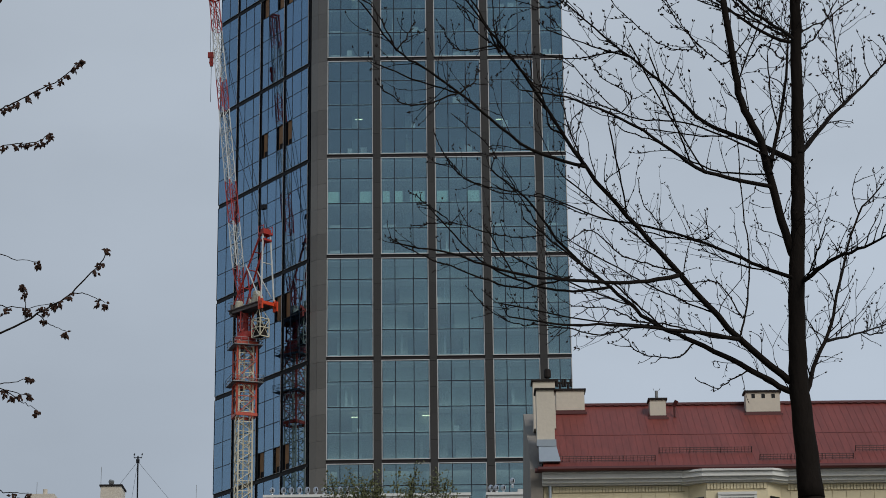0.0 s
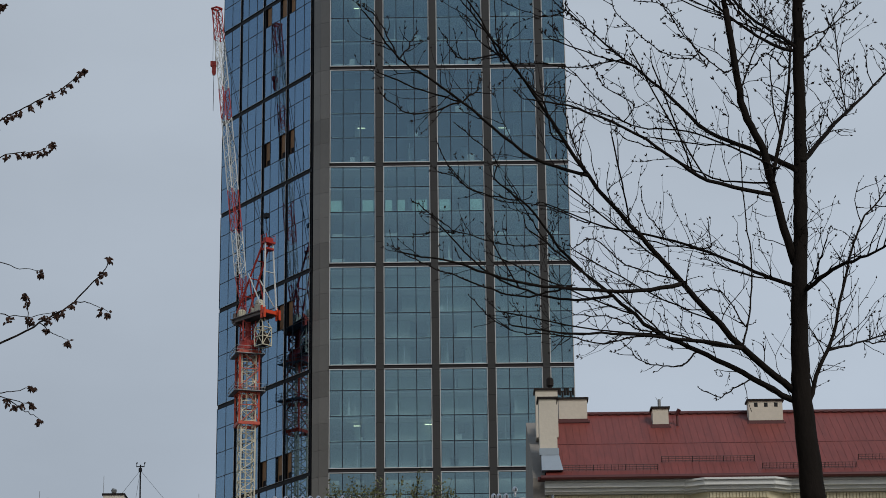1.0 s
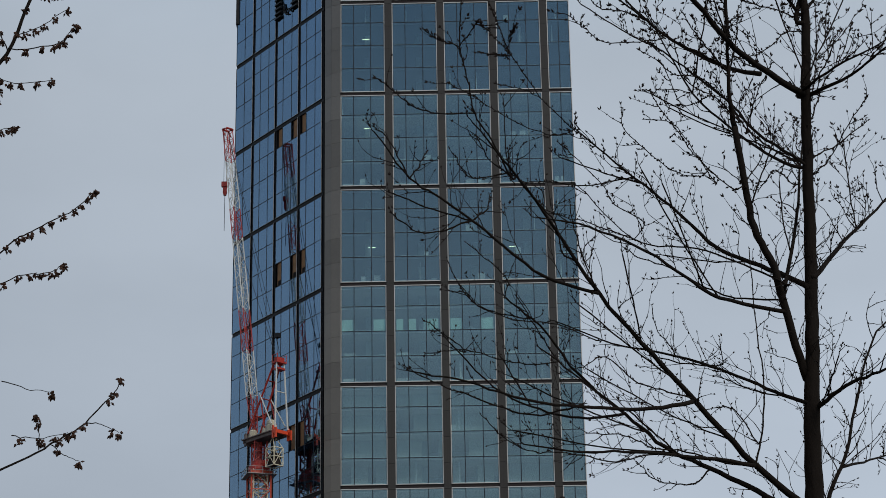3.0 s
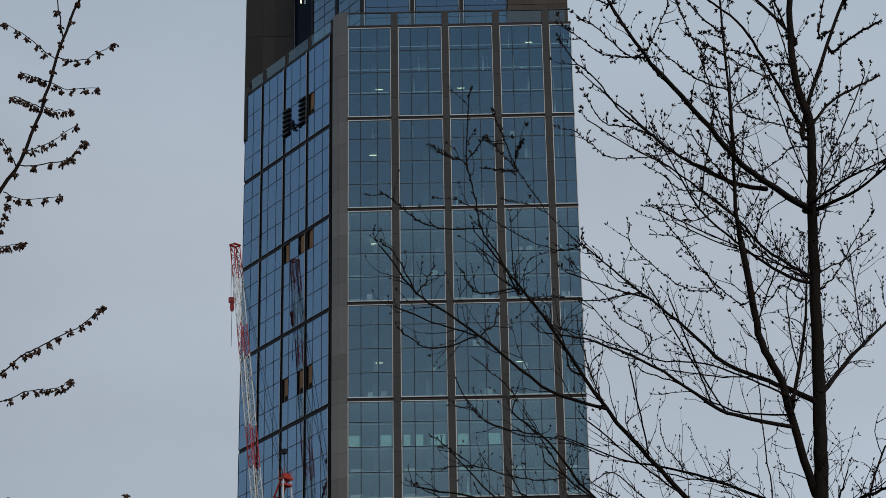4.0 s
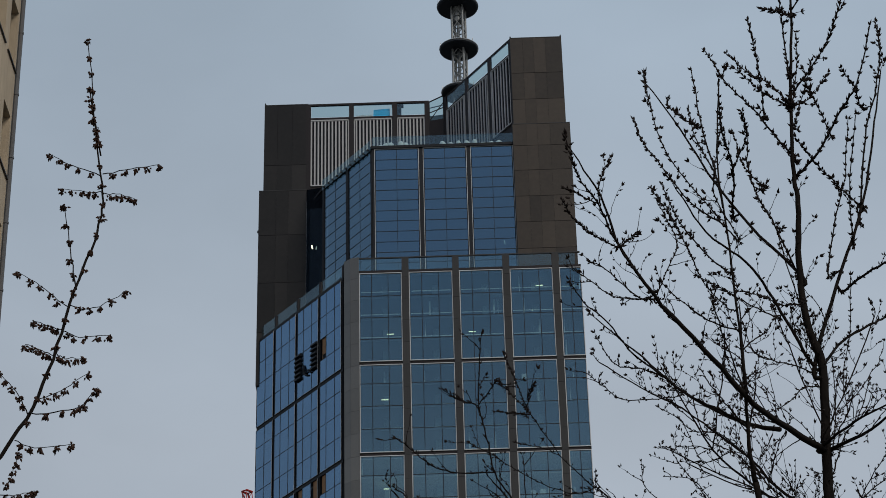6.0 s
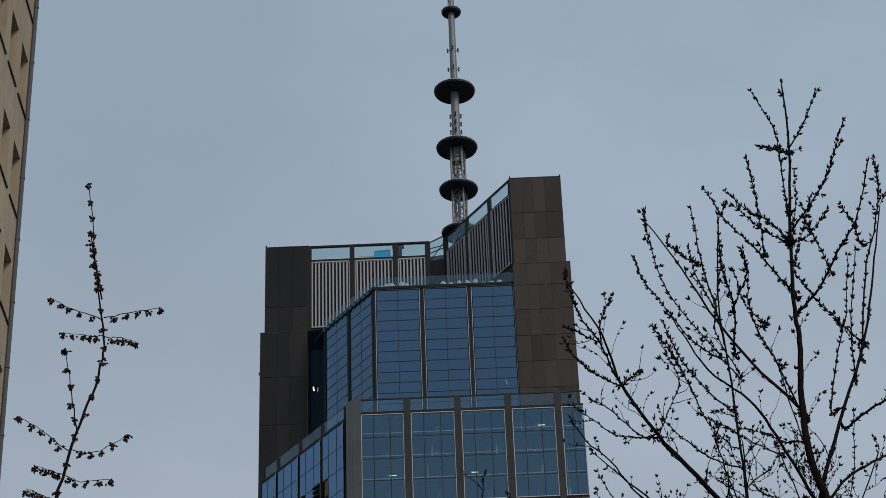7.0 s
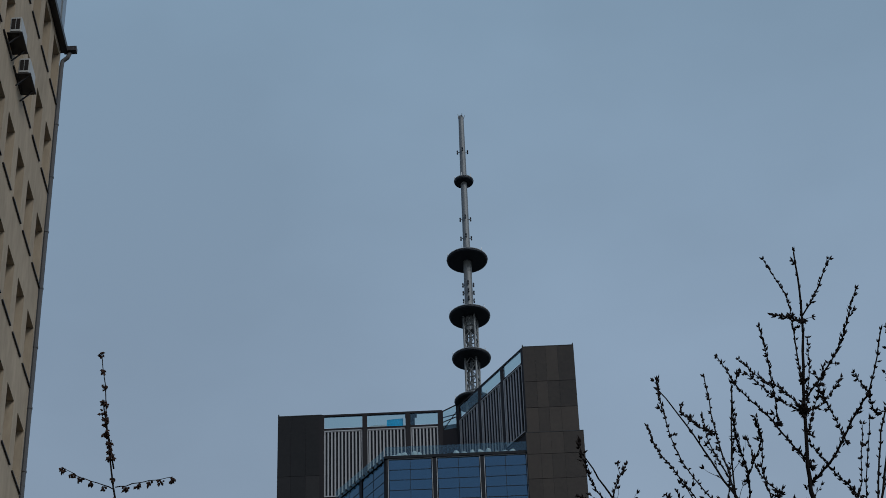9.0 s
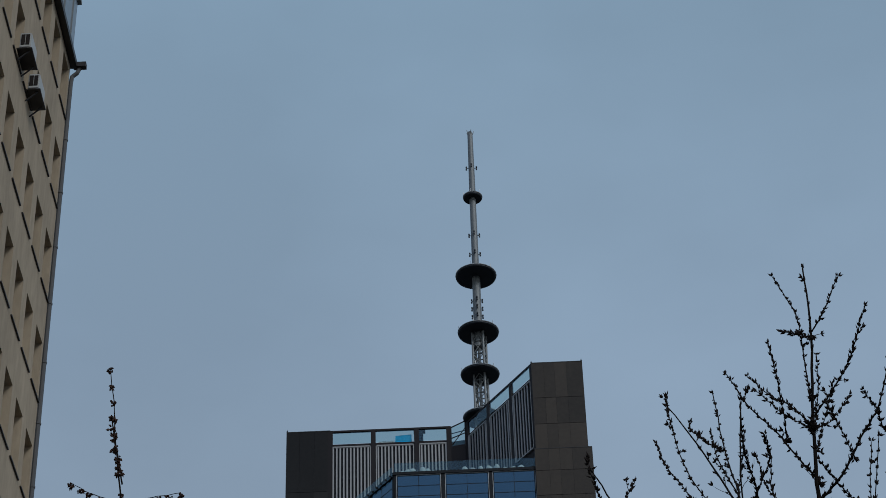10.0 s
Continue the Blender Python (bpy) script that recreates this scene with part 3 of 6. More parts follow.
def louvre_wall(m4, x0, x1, z0, z1, step):
    m = bmesh.new()
    box(m, x0, x1, 0.28, 0.5, z0, z1, m4)
    back = under(link("louvre_panel", m, BLACK), tower)
    m = bmesh.new()
    box(m, x0, x1, -0.05, 0.25, z1 - 0.2, z1, m4)
    box(m, x0, x1, -0.05, 0.25, z0, z0 + 0.2, m4)
    box(m, x0, x0 + 0.15, -0.05, 0.25, z0, z1, m4)
    box(m, x1 - 0.15, x1, -0.05, 0.25, z0, z1, m4)
    under(link("louvre_frame", m, LOUVRE), back)
    b = bmesh.new()
    box(b, 0, 0.27, 0, 0.12, z0 + 0.2, z1 - 0.2)
    me = bpy.data.meshes.new("slat")
    b.to_mesh(me)
    b.free()
    me.materials.append(LOUVRE)
    x = x0 + 0.3
    while x < x1 - 0.4:
        ob = new("slat", me)
        ob.parent = back
        ob.matrix_parent_inverse = Matrix()
        ob.matrix_basis = m4 @ Matrix.Translation((x, 0, 0))
        x += step


wall_back = Matrix.Translation((0, 350.75, 0))
for x0, x1 in ((-27.0, -19.9), (-19.0, -12.25), (-11.3, -6.2)):
    louvre_wall(wall_back, x0, x1, 214.9, 228.6, 0.62)
P, Q = Vector((-3.0, 349.8, 0)), Vector((8.8, 332.0, 0))
qx = (Q - P).normalized()
qy = Vector((0, 0, 1)).cross(qx)
slope = Matrix(((qx.x, qy.x, 0, P.x), (qx.y, qy.y, 0, P.y), (0, 0, 1, 0), (0, 0, 0, 1)))
QL = (Q - P).length
for f0, f1 in ((0.04, 0.32), (0.37, 0.66), (0.71, 0.98)):
    louvre_wall(slope, QL * f0, QL * f1, 214.9, 228.6, 0.85)
m = bmesh.new()
for x in (-27.1, -19.45, -11.75, -6.0):
    box(m, x - 0.42, x + 0.42, 350.6, 351.2, 212, 231.8)
box(m, -27.1, -5.6, 350.65, 351.1, 231.6, 231.95)
for f in (0.02, 0.345, 0.685, 0.99):
    box(m, QL * f - 0.35, QL * f + 0.35, 0, 0.5, 212, 231.8, slope)
box(m, 0, QL, 0.1, 0.4, 231.6, 231.95, slope)
box(m, -27.1, -6.0, 350.9, 351.15, 210.6, 214.9)
box(m, -27.1, -6.0, 350.95, 351.15, 228.6, 229.2)
box(m, 0, QL, 0.25, 0.45, 211.0, 214.9, slope)
box(m, 0, QL, 0.25, 0.45, 228.6, 229.2, slope)
prism(m, [(-6.0, 350.7), (-3.0, 349.9), (-2.6, 351), (-6, 351.5)], 210.6, 227.6)
for x, y, z in ((-5.6, 350.7, 231.6), (-3.0, 349.9, 232.4)):
    box(m, x - 0.12, x + 0.12, y - 0.12, y + 0.12, 227.0, z)
tube(m, (-5.6, 350.7, 231.6), (-3.0, 349.9, 232.4), 0.12, n=5)
tube(m, (-5.6, 350.7, 229.3), (-3.0, 349.9, 229.9), 0.10, n=5)
tube(m, (-5.6, 350.7, 227.6), (-3.0, 349.9, 231.0), 0.08, n=5)
tube(m, (-5.6, 352.7, 231.6), (-3.0, 352.9, 232.4), 0.10, n=5)
under(link("roof_frame", m, RECESS), tower)
m = bmesh.new()
for x0, x1 in ((-26.6, -19.9), (-19.0, -12.2), (-11.3, -6.4)):
    box(m, x0, x1, 350.8, 350.83, 229.2, 231.6)
for f0, f1 in ((0.05, 0.32), (0.37, 0.66), (0.71, 0.97)):
    box(m, QL * f0, QL * f1, 0.15, 0.18, 229.2, 231.6, slope)
hexa(m, [(-5.6, 350.7, 226.5), (-3.0, 349.9, 226.5), (-3.0, 349.93, 226.5), (-5.6, 350.73, 226.5), (-5.6, 350.7, 231.6), (-3.0, 349.9, 232.4), (-3.0, 349.93, 232.4), (-5.6, 350.73, 231.6)])
ob = under(link("roof_rail_panes", m, GLASS_RAIL), tower)
ob.visible_shadow = False
m = bmesh.new()
prism(m, [(-27, 351.2), (-6, 351.2), (-2.6, 350.6), (8.8, 333), (8.8, 345), (2, 358), (-27, 358)], 226.0, 228.9)
under(link("roof_deck", m, SLAB), tower)
m = bmesh.new()
hexa(m, [(-15.6, 351.4, 229.2), (-12.6, 351.4, 229.2), (-12.7, 352.8, 229.2), (-15.4, 352.8, 229.2), (-15.5, 351.45, 230.85), (-12.65, 351.4, 231.0), (-12.9, 352.6, 231.2), (-15.2, 352.6, 231.05)])
bmesh.ops.subdivide_edges(m, edges=m.edges[:], cuts=3, use_grid_fill=True)
for v in m.verts:
    v.co += Vector((0, 0.12, 0.07)) * noise.noise(v.co * 1.3)
tagged(link("tarpaulin", m, BLUE), "bright blue tarpaulin cover on the tower roof", "tarpaulin")
# boxes stand in for a pale sheet beside the tarpaulin
m = bmesh.new()
for k in range(4):
    box(m, -18.6 + k * 0.72, -17.95 + k * 0.72, 351.7, 352.5, 228.9, 229.9 + 0.12 * (k % 2))
tagged(link("insulation_stack", m, SACK), "pale boxy covers on the tower roof", "packs")
m = bmesh.new()
box(m, -11.9, -10.6, 352, 353.2, 228.9, 232.0)
box(m, -12.3, -10.2, 352.2, 352.9, 232.0, 232.5)
tagged(link("roof_machine", m, BLACK), "dark maintenance machine on the tower roof", "machine")
for i in range(15):
    x = (-13.6 + i * 0.85) if i < 7 else (-3.2 + (i - 7) * 1.35)
    m = bmesh.new()
    bmesh.ops.create_icosphere(m, subdivisions=2, radius=1)
    rx, rz = rng.uniform(0.45, 0.75), rng.uniform(0.55, 0.95)
    for v in m.verts:
        k = 1 + 0.18 * noise.noise(v.co * 1.7 + Vector((i * 3, 0, 0)))
        v.co = Vector((x + v.co.x * rx * k, 333.2 + v.co.y * 0.6 * k, TOP + 0.5 + rz + v.co.z * rz * k))
    tagged(link("wrapped_plant", m, SACK, smooth=True), "pale wrapped shrub standing on the roof terrace", "wrapped shrub", "wrapped shrubs on the terrace")

# ---- spire ----
spire = thing("spire", 0.05, 349.7, 228.9, "tall grey steel spire with dark discs", "antenna mast")
SX, SY = 0.05, 349.7
for z, r in ((232.8, 3.3), (242.15, 3.45), (251.5, 3.7), (264.45, 3.75), (283.3, 1.8)):
    m = bmesh.new()
    lathe(m, SX, SY, [(r * 0.94, z - 0.45), (r, z - 0.3), (r, z + 0.15), (r * 0.97, z + 0.25)], 40)
    disc = under(link("disc", m, DISC), spire)
    m = bmesh.new()
    for k in range(24):
        a = 2 * math.pi * k / 24
        b = 2 * math.pi * (k + 1) / 24
        tube(m, (SX + r * 1.01 * math.cos(a), SY + r * 1.01 * math.sin(a), z + 0.05), (SX + r * 1.01 * math.cos(b), SY + r * 1.01 * math.sin(b), z + 0.05), 0.09, n=5)
    for k in range(6):
        a = 2 * math.pi * k / 6 + 0.3
        tube(m, (SX + r * math.cos(a), SY + r * math.sin(a), z + 0.1), (SX + r * math.cos(a), SY + r * math.sin(a), z + 0.8), 0.06, n=5)
    under(link("disc_rim", m, EDGE), disc)
m = bmesh.new()
lathe(m, SX, SY, [(0.95, 248), (0.95, 252), (0.80, 252), (0.74, 264.6), (0.66, 264.6), (0.60, 283), (0.62, 283), (0.58, 289), (0.50, 299.3), (0.42, 299.6)], 20)
for k in range(5):
    a = 2 * math.pi * k / 5
    tube(m, (SX + 0.5 * math.cos(a), SY + 0.5 * math.sin(a), 299.0), (SX + 0.72 * math.cos(a), SY + 0.72 * math.sin(a), 299.8), 0.07, n=5)
under(link("pole", m, STEEL, smooth=False), spire)
m = bmesh.new()
legs = [(SX + 0.1 + 1.42 * math.cos(a), SY + 1.42 * math.sin(a)) for a in (radians(30), radians(120), radians(210), radians(300))]
for x, y in legs:
    tube(m, (x, y, 228.9), (x, y, 252), 0.20, n=8)
for k in range(8):
    z = 229.0 + k * 2.85
    for i in range(4):
        (ax, ay), (bx, by) = legs[i], legs[(i + 1) % 4]
        tube(m, (ax, ay, z), (bx, by, z + 2.85), 0.085, n=5)
        tube(m, (bx, by, z), (ax, ay, z + 2.85), 0.085, n=5)
        tube(m, (ax, ay, z), (bx, by, z), 0.11, n=5)
under(link("lattice", m, STEEL), spire)
m = bmesh.new()
tube(m, (SX, SY, 229), (SX, SY, 248), 0.28, n=10)
under(link("cable_shaft", m, GREY), spire)
for z in (255.0, 256.8, 258.6, 269.5, 274.0, 290.5):
    for k in range(4):
        a = math.pi / 2 * k
        m = bmesh.new()
        tube(m, (SX + 0.55 * math.cos(a), SY + 0.55 * math.sin(a), z), (SX + 0.9 * math.cos(a), SY + 0.9 * math.sin(a), z), 0.07, n=5)
        for s in (-0.42, 0.12):
            tube(m, (SX + 0.98 * math.cos(a), SY + 0.98 * math.sin(a), z + s), (SX + 0.98 * math.cos(a), SY + 0.98 * math.sin(a), z + s + 0.3), 0.15, n=8)
        under(link("aerial", m, DISC), spire)

# tilted black vent flaps on the side face, one set beside the other
for s, z in ((13.1, 171.6), (8.3, 171.7)):
    for k in range(6):
        m = bmesh.new()
        x = SIDE_LEN - s
        w = 0.85
        hexa(m, [side @ Vector(p) for p in ((x - w, -0.45, z), (x + w, -0.45, z), (x + w, -0.02, z), (x - w, -0.02, z),
                                           (x - w, -0.30, z + 0.42), (x + w, -0.30, z + 0.42), (x + w, -0.02, z + 0.5), (x - w, -0.02, z + 0.5))])
        under(link("vent_flap", m, BLACK), tower)
        z += 0.83
m = bmesh.new()
for pts, r in (([(11.4, 173.6), (11.2, 172.9), (11.3, 172.2), (10.7, 171.5), (10.1, 171.3)], 0.16), ([(11.3, 172.9), (11.8, 172.5)], 0.10),
               ([(10.9, 171.8), (10.2, 172.3), (9.7, 171.7), (9.2, 171.4), (8.8, 172.2)], 0.14)):
    sweep(m, [side @ Vector((SIDE_LEN - a, -0.18, z)) for a, z in pts], [r] * len(pts), 6)
under(link("emblem", m, BLACK, label="curled dark emblem between the flaps"), tower)
# lightning tips on the pylon corners
for x, y, z in ((-34.8, 350.7, 231.9), (17.5, 331.9, 231.7), (-35.7, 350.3, 205.5), (8.9, 331.9, 231.7)):
    m = bmesh.new()
    box(m, x - 0.12, x + 0.12, y - 0.12, y + 0.12, z, z + 0.35)
    tube(m, (x, y, z + 0.35), (x, y, z + 0.6), 0.05, n=5)
    under(link("roof_light", m, BLACK), tower)
for x, y, z in ((-26.1, 347.2, 200.2), (6.5, 331.88, 191.2)):
    m = bmesh.new()
    hexa(m, [(x, y, z), (x + 0.16, y, z), (x + 0.16, y + 0.06, z), (x, y + 0.06, z), (x - 0.12, y, z + 0.75), (x + 0.06, y, z + 0.75), (x + 0.06, y + 0.06, z + 0.75), (x - 0.12, y + 0.06, z + 0.75)])
    under(link("work_lamp", m, LAMP, label="small lit work lamp"), tower)
# brackets below the upper rail, along the slanting edge
for k in range(11):
    m = bmesh.new()
    x = ULEN * (k + 0.5) / 11
    box(m, x - 0.06, x + 0.06, -0.55, 0.1, TOP - 0.05, TOP + 0.25, upper_side)
    under(link("rail_bracket", m, BLACK), tower)

# ---- the tower crane beside the tower ----
crane = thing("tower_crane", -29.5, 335.2, 0, "red and cream luffing tower crane beside the tower", "crane")
CX, CY = -29.5, 335.2
cr = Matrix.Translation((CX, CY, 0)) @ pose(0, 0, 0, 0, 0, 18)


def lattice_mast(bm, half, z0, z1, step, chord, brace, m):
    cs = [(-half, -half), (half, -half), (half, half), (-half, half)]
    for x, y in cs:
        tube(bm, m @ Vector((x, y, z0)), m @ Vector((x, y, z1)), chord, n=4)
    k, z = 0, z0
    while z < z1 - 0.1:
        zt = min(z + step, z1)
        for i in range(4):
            (ax, ay), (bx, by) = cs[i], cs[(i + 1) % 4]
            if k % 2:
                ax, ay, bx, by = bx, by, ax, ay
            tube(bm, m @ Vector((ax, ay, z)), m @ Vector((bx, by, zt)), brace, n=4)
            tube(bm, m @ Vector((ax, ay, z)), m @ Vector((bx, by, z)), brace, n=4)
        z, k = zt, k + 1


for j in range(14):
    m = bmesh.new()
    lattice_mast(m, 1.05, j * 5.9, j * 5.9 + 5.9, 1.48, 0.15, 0.075, cr)
    under(link("mast_section", m, CREAM), crane)
m = bmesh.new()
lattice_mast(m, 1.05, 82.6, 95, 1.48, 0.14, 0.07, cr)
tube(m, cr @ Vector((0, 0.4, 70)), cr @ Vector((0, 0.4, 95)), 0.12, n=6)
under(link("inner_mast", m, CREAM), crane)
m = bmesh.new()
lattice_mast(m, 1.45, 83.6, 94.6, 2.75, 0.17, 0.08, cr)
for z in (83.6, 88.3, 94.4):
    for i in range(4):
        r = cr @ pose(0, 0, 0, 0, 0, 90 * i)
        box(m, -1.6, 1.6, -1.62, -1.38, z - 0.2, z + 0.25, r)
under(link("climbing_cage", m, CRANE_CAGE, label="orange-red climbing cage"), crane)
for z, h in ((88.3, 2.35), (94.0, 2.2)):
    m = bmesh.new()
    for a, b, c, d in ((-h, h, -h, -1.5), (-h, h, 1.5, h), (-h, -1.5, -1.5, 1.5), (1.5, h, -1.5, 1.5)):
        box(m, a, b, c, d, z, z + 0.1, cr)
    plat = under(link("platform", m, GREY), crane)
    m = bmesh.new()
    for i in range(4):
        r = cr @ pose(0, 0, 0, 0, 0, 90 * i)
        for t in (0.55, 1.1):
            tube(m, r @ Vector((-h, -h, z + t)), r @ Vector((h, -h, z + t)), 0.035, n=4)
        for t in range(5):
            x = -h + 2 * h * t / 4
            tube(m, r @ Vector((x, -h, z)), r @ Vector((x, -h, z + 1.1)), 0.035, n=4)
    under(link("platform_rail", m, GREY), plat)
m = bmesh.new()
lathe(m, CX, CY, [(1.3, 94.6), (1.6, 94.9), (1.6, 95.5), (1.25, 95.7), (1.25, 96.3), (0.5, 96.4), (0.45, 99.3)], 20)

under(link("slewing_ring", m, RED), crane)
m = bmesh.new()
lattice_mast(m, 0.95, 96.3, 99.3, 1.5, 0.16, 0.09, cr)
under(link("slewing_frame", m, RED), crane)
# the upper works face along the jib
TIP, FOOT = Vector((-35.75, 341.6, 152.8)), Vector((-30.2, 335.8, 101.0))
ahead = Vector((TIP.x - FOOT.x, TIP.y - FOOT.y, 0)).normalized()
aside = Vector((0, 0, 1)).cross(ahead)
deck = Matrix(((-ahead.x, aside.x, 0, CX), (-ahead.y, aside.y, 0, CY), (0, 0, 1, 0), (0, 0, 0, 1)))
m = bmesh.new()
box(m, -2.2, 4.7, -1.4, -1.15, 99.35, 99.8, deck)
box(m, -2.2, 4.7, 1.15, 1.4, 99.35, 99.8, deck)
box(m, -2.2, 4.7, -1.7, 1.7, 99.8, 99.93, deck)
box(m, -1.9, -1.5, -1.4, 1.4, 99.0, 100.8, deck)
for s in (-1.8, 1.8):
    for k in range(8):
        tube(m, deck @ Vector((-2.1 + k * 0.95, s * 0.94, 99.9)), deck @ Vector((-2.1 + k * 0.95, s * 0.94, 101.0)), 0.03, n=4)
    tube(m, deck @ Vector((-2.1, s * 0.94, 101.0)), deck @ Vector((4.55, s * 0.94, 101.0)), 0.035, n=4)
under(link("machine_deck", m, CRANE_DECK), crane)
m = bmesh.new()
for s in (-1.6, 1.25):
    box(m, 4.75, 5.05, s, s + 0.3, 98.7, 100.6, deck)
    box(m, 5.4, 5.65, s, s + 0.3, 98.7, 100.2, deck)
    box(m, 5.05, 5.4, s, s + 0.3, 99.4, 100.0, deck)
box(m, 4.8, 5.1, -1.25, 1.25, 99.6, 100.1, deck)
under(link("counter_frame", m, ORANGE, label="bright orange counterweight frame"), crane)
m = bmesh.new()
Z0, Z1, X0, X1, HW = 94.9, 97.6, 2.6, 4.5, 0.85
ring = ((X0, -HW), (X1, -HW), (X1, HW), (X0, HW))
for (ax, ay), (bx, by) in zip(ring, ring[1:] + ring[:1]):
    for z in (Z0, (Z0 + Z1) / 2, Z1):
        tube(m, deck @ Vector((ax, ay, z)), deck @ Vector((bx, by, z)), 0.09, n=4)
    tube(m, deck @ Vector((ax, ay, Z0)), deck @ Vector((ax, ay, Z1)), 0.10, n=4)
    tube(m, deck @ Vector((ax, ay, Z0)), deck @ Vector((bx, by, Z1)), 0.06, n=4)
    tube(m, deck @ Vector((bx, by, Z0)), deck @ Vector((ax, ay, Z1)), 0.06, n=4)
    tube(m, deck @ Vector((ax, ay, Z1)), deck @ Vector((3.5, ay * 0.3, 99.3)), 0.07, n=4)
weight = under(link("ballast_frame", m, CREAM), crane)
m = bmesh.new()
box(m, X0 + 0.25, X1 - 0.25, -0.65, 0.65, Z0 + 0.1, Z0 + 1.9, deck)
under(link("ballast_block", m, CAP), weight)
for x, s, w, h in ((0.9, -0.6, 1.2, 1.7), (3.2, 0.5, 1.6, 2.0), (-0.8, 0.6, 0.9, 1.3)):
    m = bmesh.new()
    lathe(m, 0, 0, [(0.55, 0), (0.62, 0.1), (0.62, h - 0.2), (0.5, h)], 14)
    box(m, -w / 2, w / 2, -0.5, 0.5, 0.0, h * 0.6)
    bmesh.ops.transform(m, matrix=deck @ Matrix.Translation((x, s, 99.93)), verts=m.verts)
    under(link("winch", m, CREAM), crane)
m = bmesh.new()
apex = Vector((4.5, 0, 110.7))
for s in (-1.0, 1.0):
    tube(m, deck @ Vector((-1.4, s * 1.1, 100.8)), deck @ Vector((apex.x - 0.45, s * 0.6, apex.z)), 0.16, n=6)
    tube(m, deck @ Vector((1.4, s * 0.95, 105.6)), deck @ Vector((2.6, s * 1.2, 100.8)), 0.12, n=6)
for f in (0.25, 0.5, 0.75):
    p = Vector((-1.4, 0, 100.8)).lerp(Vector((apex.x - 0.6, 0, apex.z)), f)
    w = 1.1 - 0.35 * f
    tube(m, deck @ Vector((p.x, -w, p.z)), deck @ Vector((p.x, w, p.z)), 0.10, n=5)
box(m, apex.x - 0.7, apex.x + 0.6, -0.9, 0.9, apex.z - 0.2, apex.z + 0.1, deck)
box(m, apex.x - 0.35, apex.x + 0.35, -0.7, 0.7, apex.z + 0.1, apex.z + 0.7, deck)
box(m, apex.x - 0.5, apex.x + 0.5, -0.75, 0.75, apex.z - 1.2, apex.z - 0.9, deck)
for a in ((-0.65, -0.85), (0.55, -0.85), (0.55, 0.85), (-0.65, 0.85)):
    tube(m, deck @ Vector((apex.x + a[0], a[1], apex.z)), deck @ Vector((apex.x + a[0], a[1], apex.z + 1.2)), 0.06, n=4)
tube(m, deck @ Vector((apex.x - 0.65, -0.85, apex.z + 1.1)), deck @ Vector((apex.x + 0.55, -0.85, apex.z + 1.1)), 0.05, n=4)
tube(m, deck @ Vector((apex.x - 0.65, 0.85, apex.z + 1.1)), deck @ Vector((apex.x + 0.55, 0.85, apex.z + 1.1)), 0.05, n=4)
under(link("a_frame", m, RED), crane)
m = bmesh.new()
for s in (-1.0, 1.0):
    tube(m, deck @ Vector((apex.x + 0.2, s * 0.7, apex.z)), deck @ Vector((5.1, s * 1.2, 100.3)), 0.13, n=6)
    tube(m, deck @ Vector((1.0, s * 0.9, 106.5)), deck @ Vector((4.4, s * 1.3, 101)), 0.10, n=6)
tube(m, deck @ Vector((4.87, -0.9, 106)), deck @ Vector((4.87, 0.9, 106)), 0.09, n=5)
under(link("back_stay", m, JIB_WHITE, label="pale steel back stays"), crane)
# luffing jib, in red and white lengths
along = (TIP - FOOT).normalized()
jl = (TIP - FOOT).length
jy = along.cross(aside).normalized()
COLOURS = (RED, JIB_WHITE, RED, JIB_WHITE, RED, JIB_WHITE, RED)
CUTS = (0.0, 0.114, 0.258, 0.391, 0.63, 0.729, 0.896, 1.0)


def jib_half(f):
    return 0.22 + 0.44 * f / 0.12 if f < 0.12 else 0.66 - 0.08 * (f - 0.12)


for (f0, f1), col in zip(zip(CUTS, CUTS[1:]), COLOURS):
    m = bmesh.new()
    n = max(3, int((f1 - f0) * jl / 1.7))
    for k in range(n):
        a, b = f0 + (f1 - f0) * k / n, f0 + (f1 - f0) * (k + 1) / n
        pa, pb, ha, hb = FOOT + along * jl * a, FOOT + along * jl * b, jib_half(a), jib_half(b)
        corners = ((-1, -0.8), (1, -0.8), (1, 0.8), (-1, 0.8))
        for i in range(4):
            s, t = corners[i]
            s2, t2 = corners[(i + 1) % 4]
            tube(m, pa + aside * s * ha + jy * t * ha, pb + aside * s * hb + jy * t * hb, 0.10, n=4, cap=False)
            if k % 2:
                s, t, s2, t2 = s2, t2, s, t
            tube(m, pa + aside * s * ha + jy * t * ha, pb + aside * s2 * hb + jy * t2 * hb, 0.055, n=4, cap=False)
            tube(m, pa + aside * s * ha + jy * t * ha, pa + aside * s2 * ha + jy * t2 * ha, 0.05, n=4, cap=False)
    under(link("jib_section", m, col), crane)
m = bmesh.new()
for s in (-0.62, 0.62):
    tube(m, TIP + aside * s - Vector((0, 0, 0.9)), TIP + aside * s + ahead * 0.6 + Vector((0, 0, 0.3)), 0.12, n=5)
    tube(m, TIP + aside * s - ahead * 0.6 + Vector((0, 0, 0.15)), TIP + aside * s + ahead * 0.6 + Vector((0, 0, 0.3)), 0.12, n=5)
for f in (-0.5, 0.5):
    tube(m, TIP - aside * 0.6 + ahead * f + Vector((0, 0, 0.2)), TIP + aside * 0.6 + ahead * f + Vector((0, 0, 0.2)), 0.17, n=8)
under(link("jib_head", m, RED), crane)
m = bmesh.new()
hook = TIP + ahead * 0.45
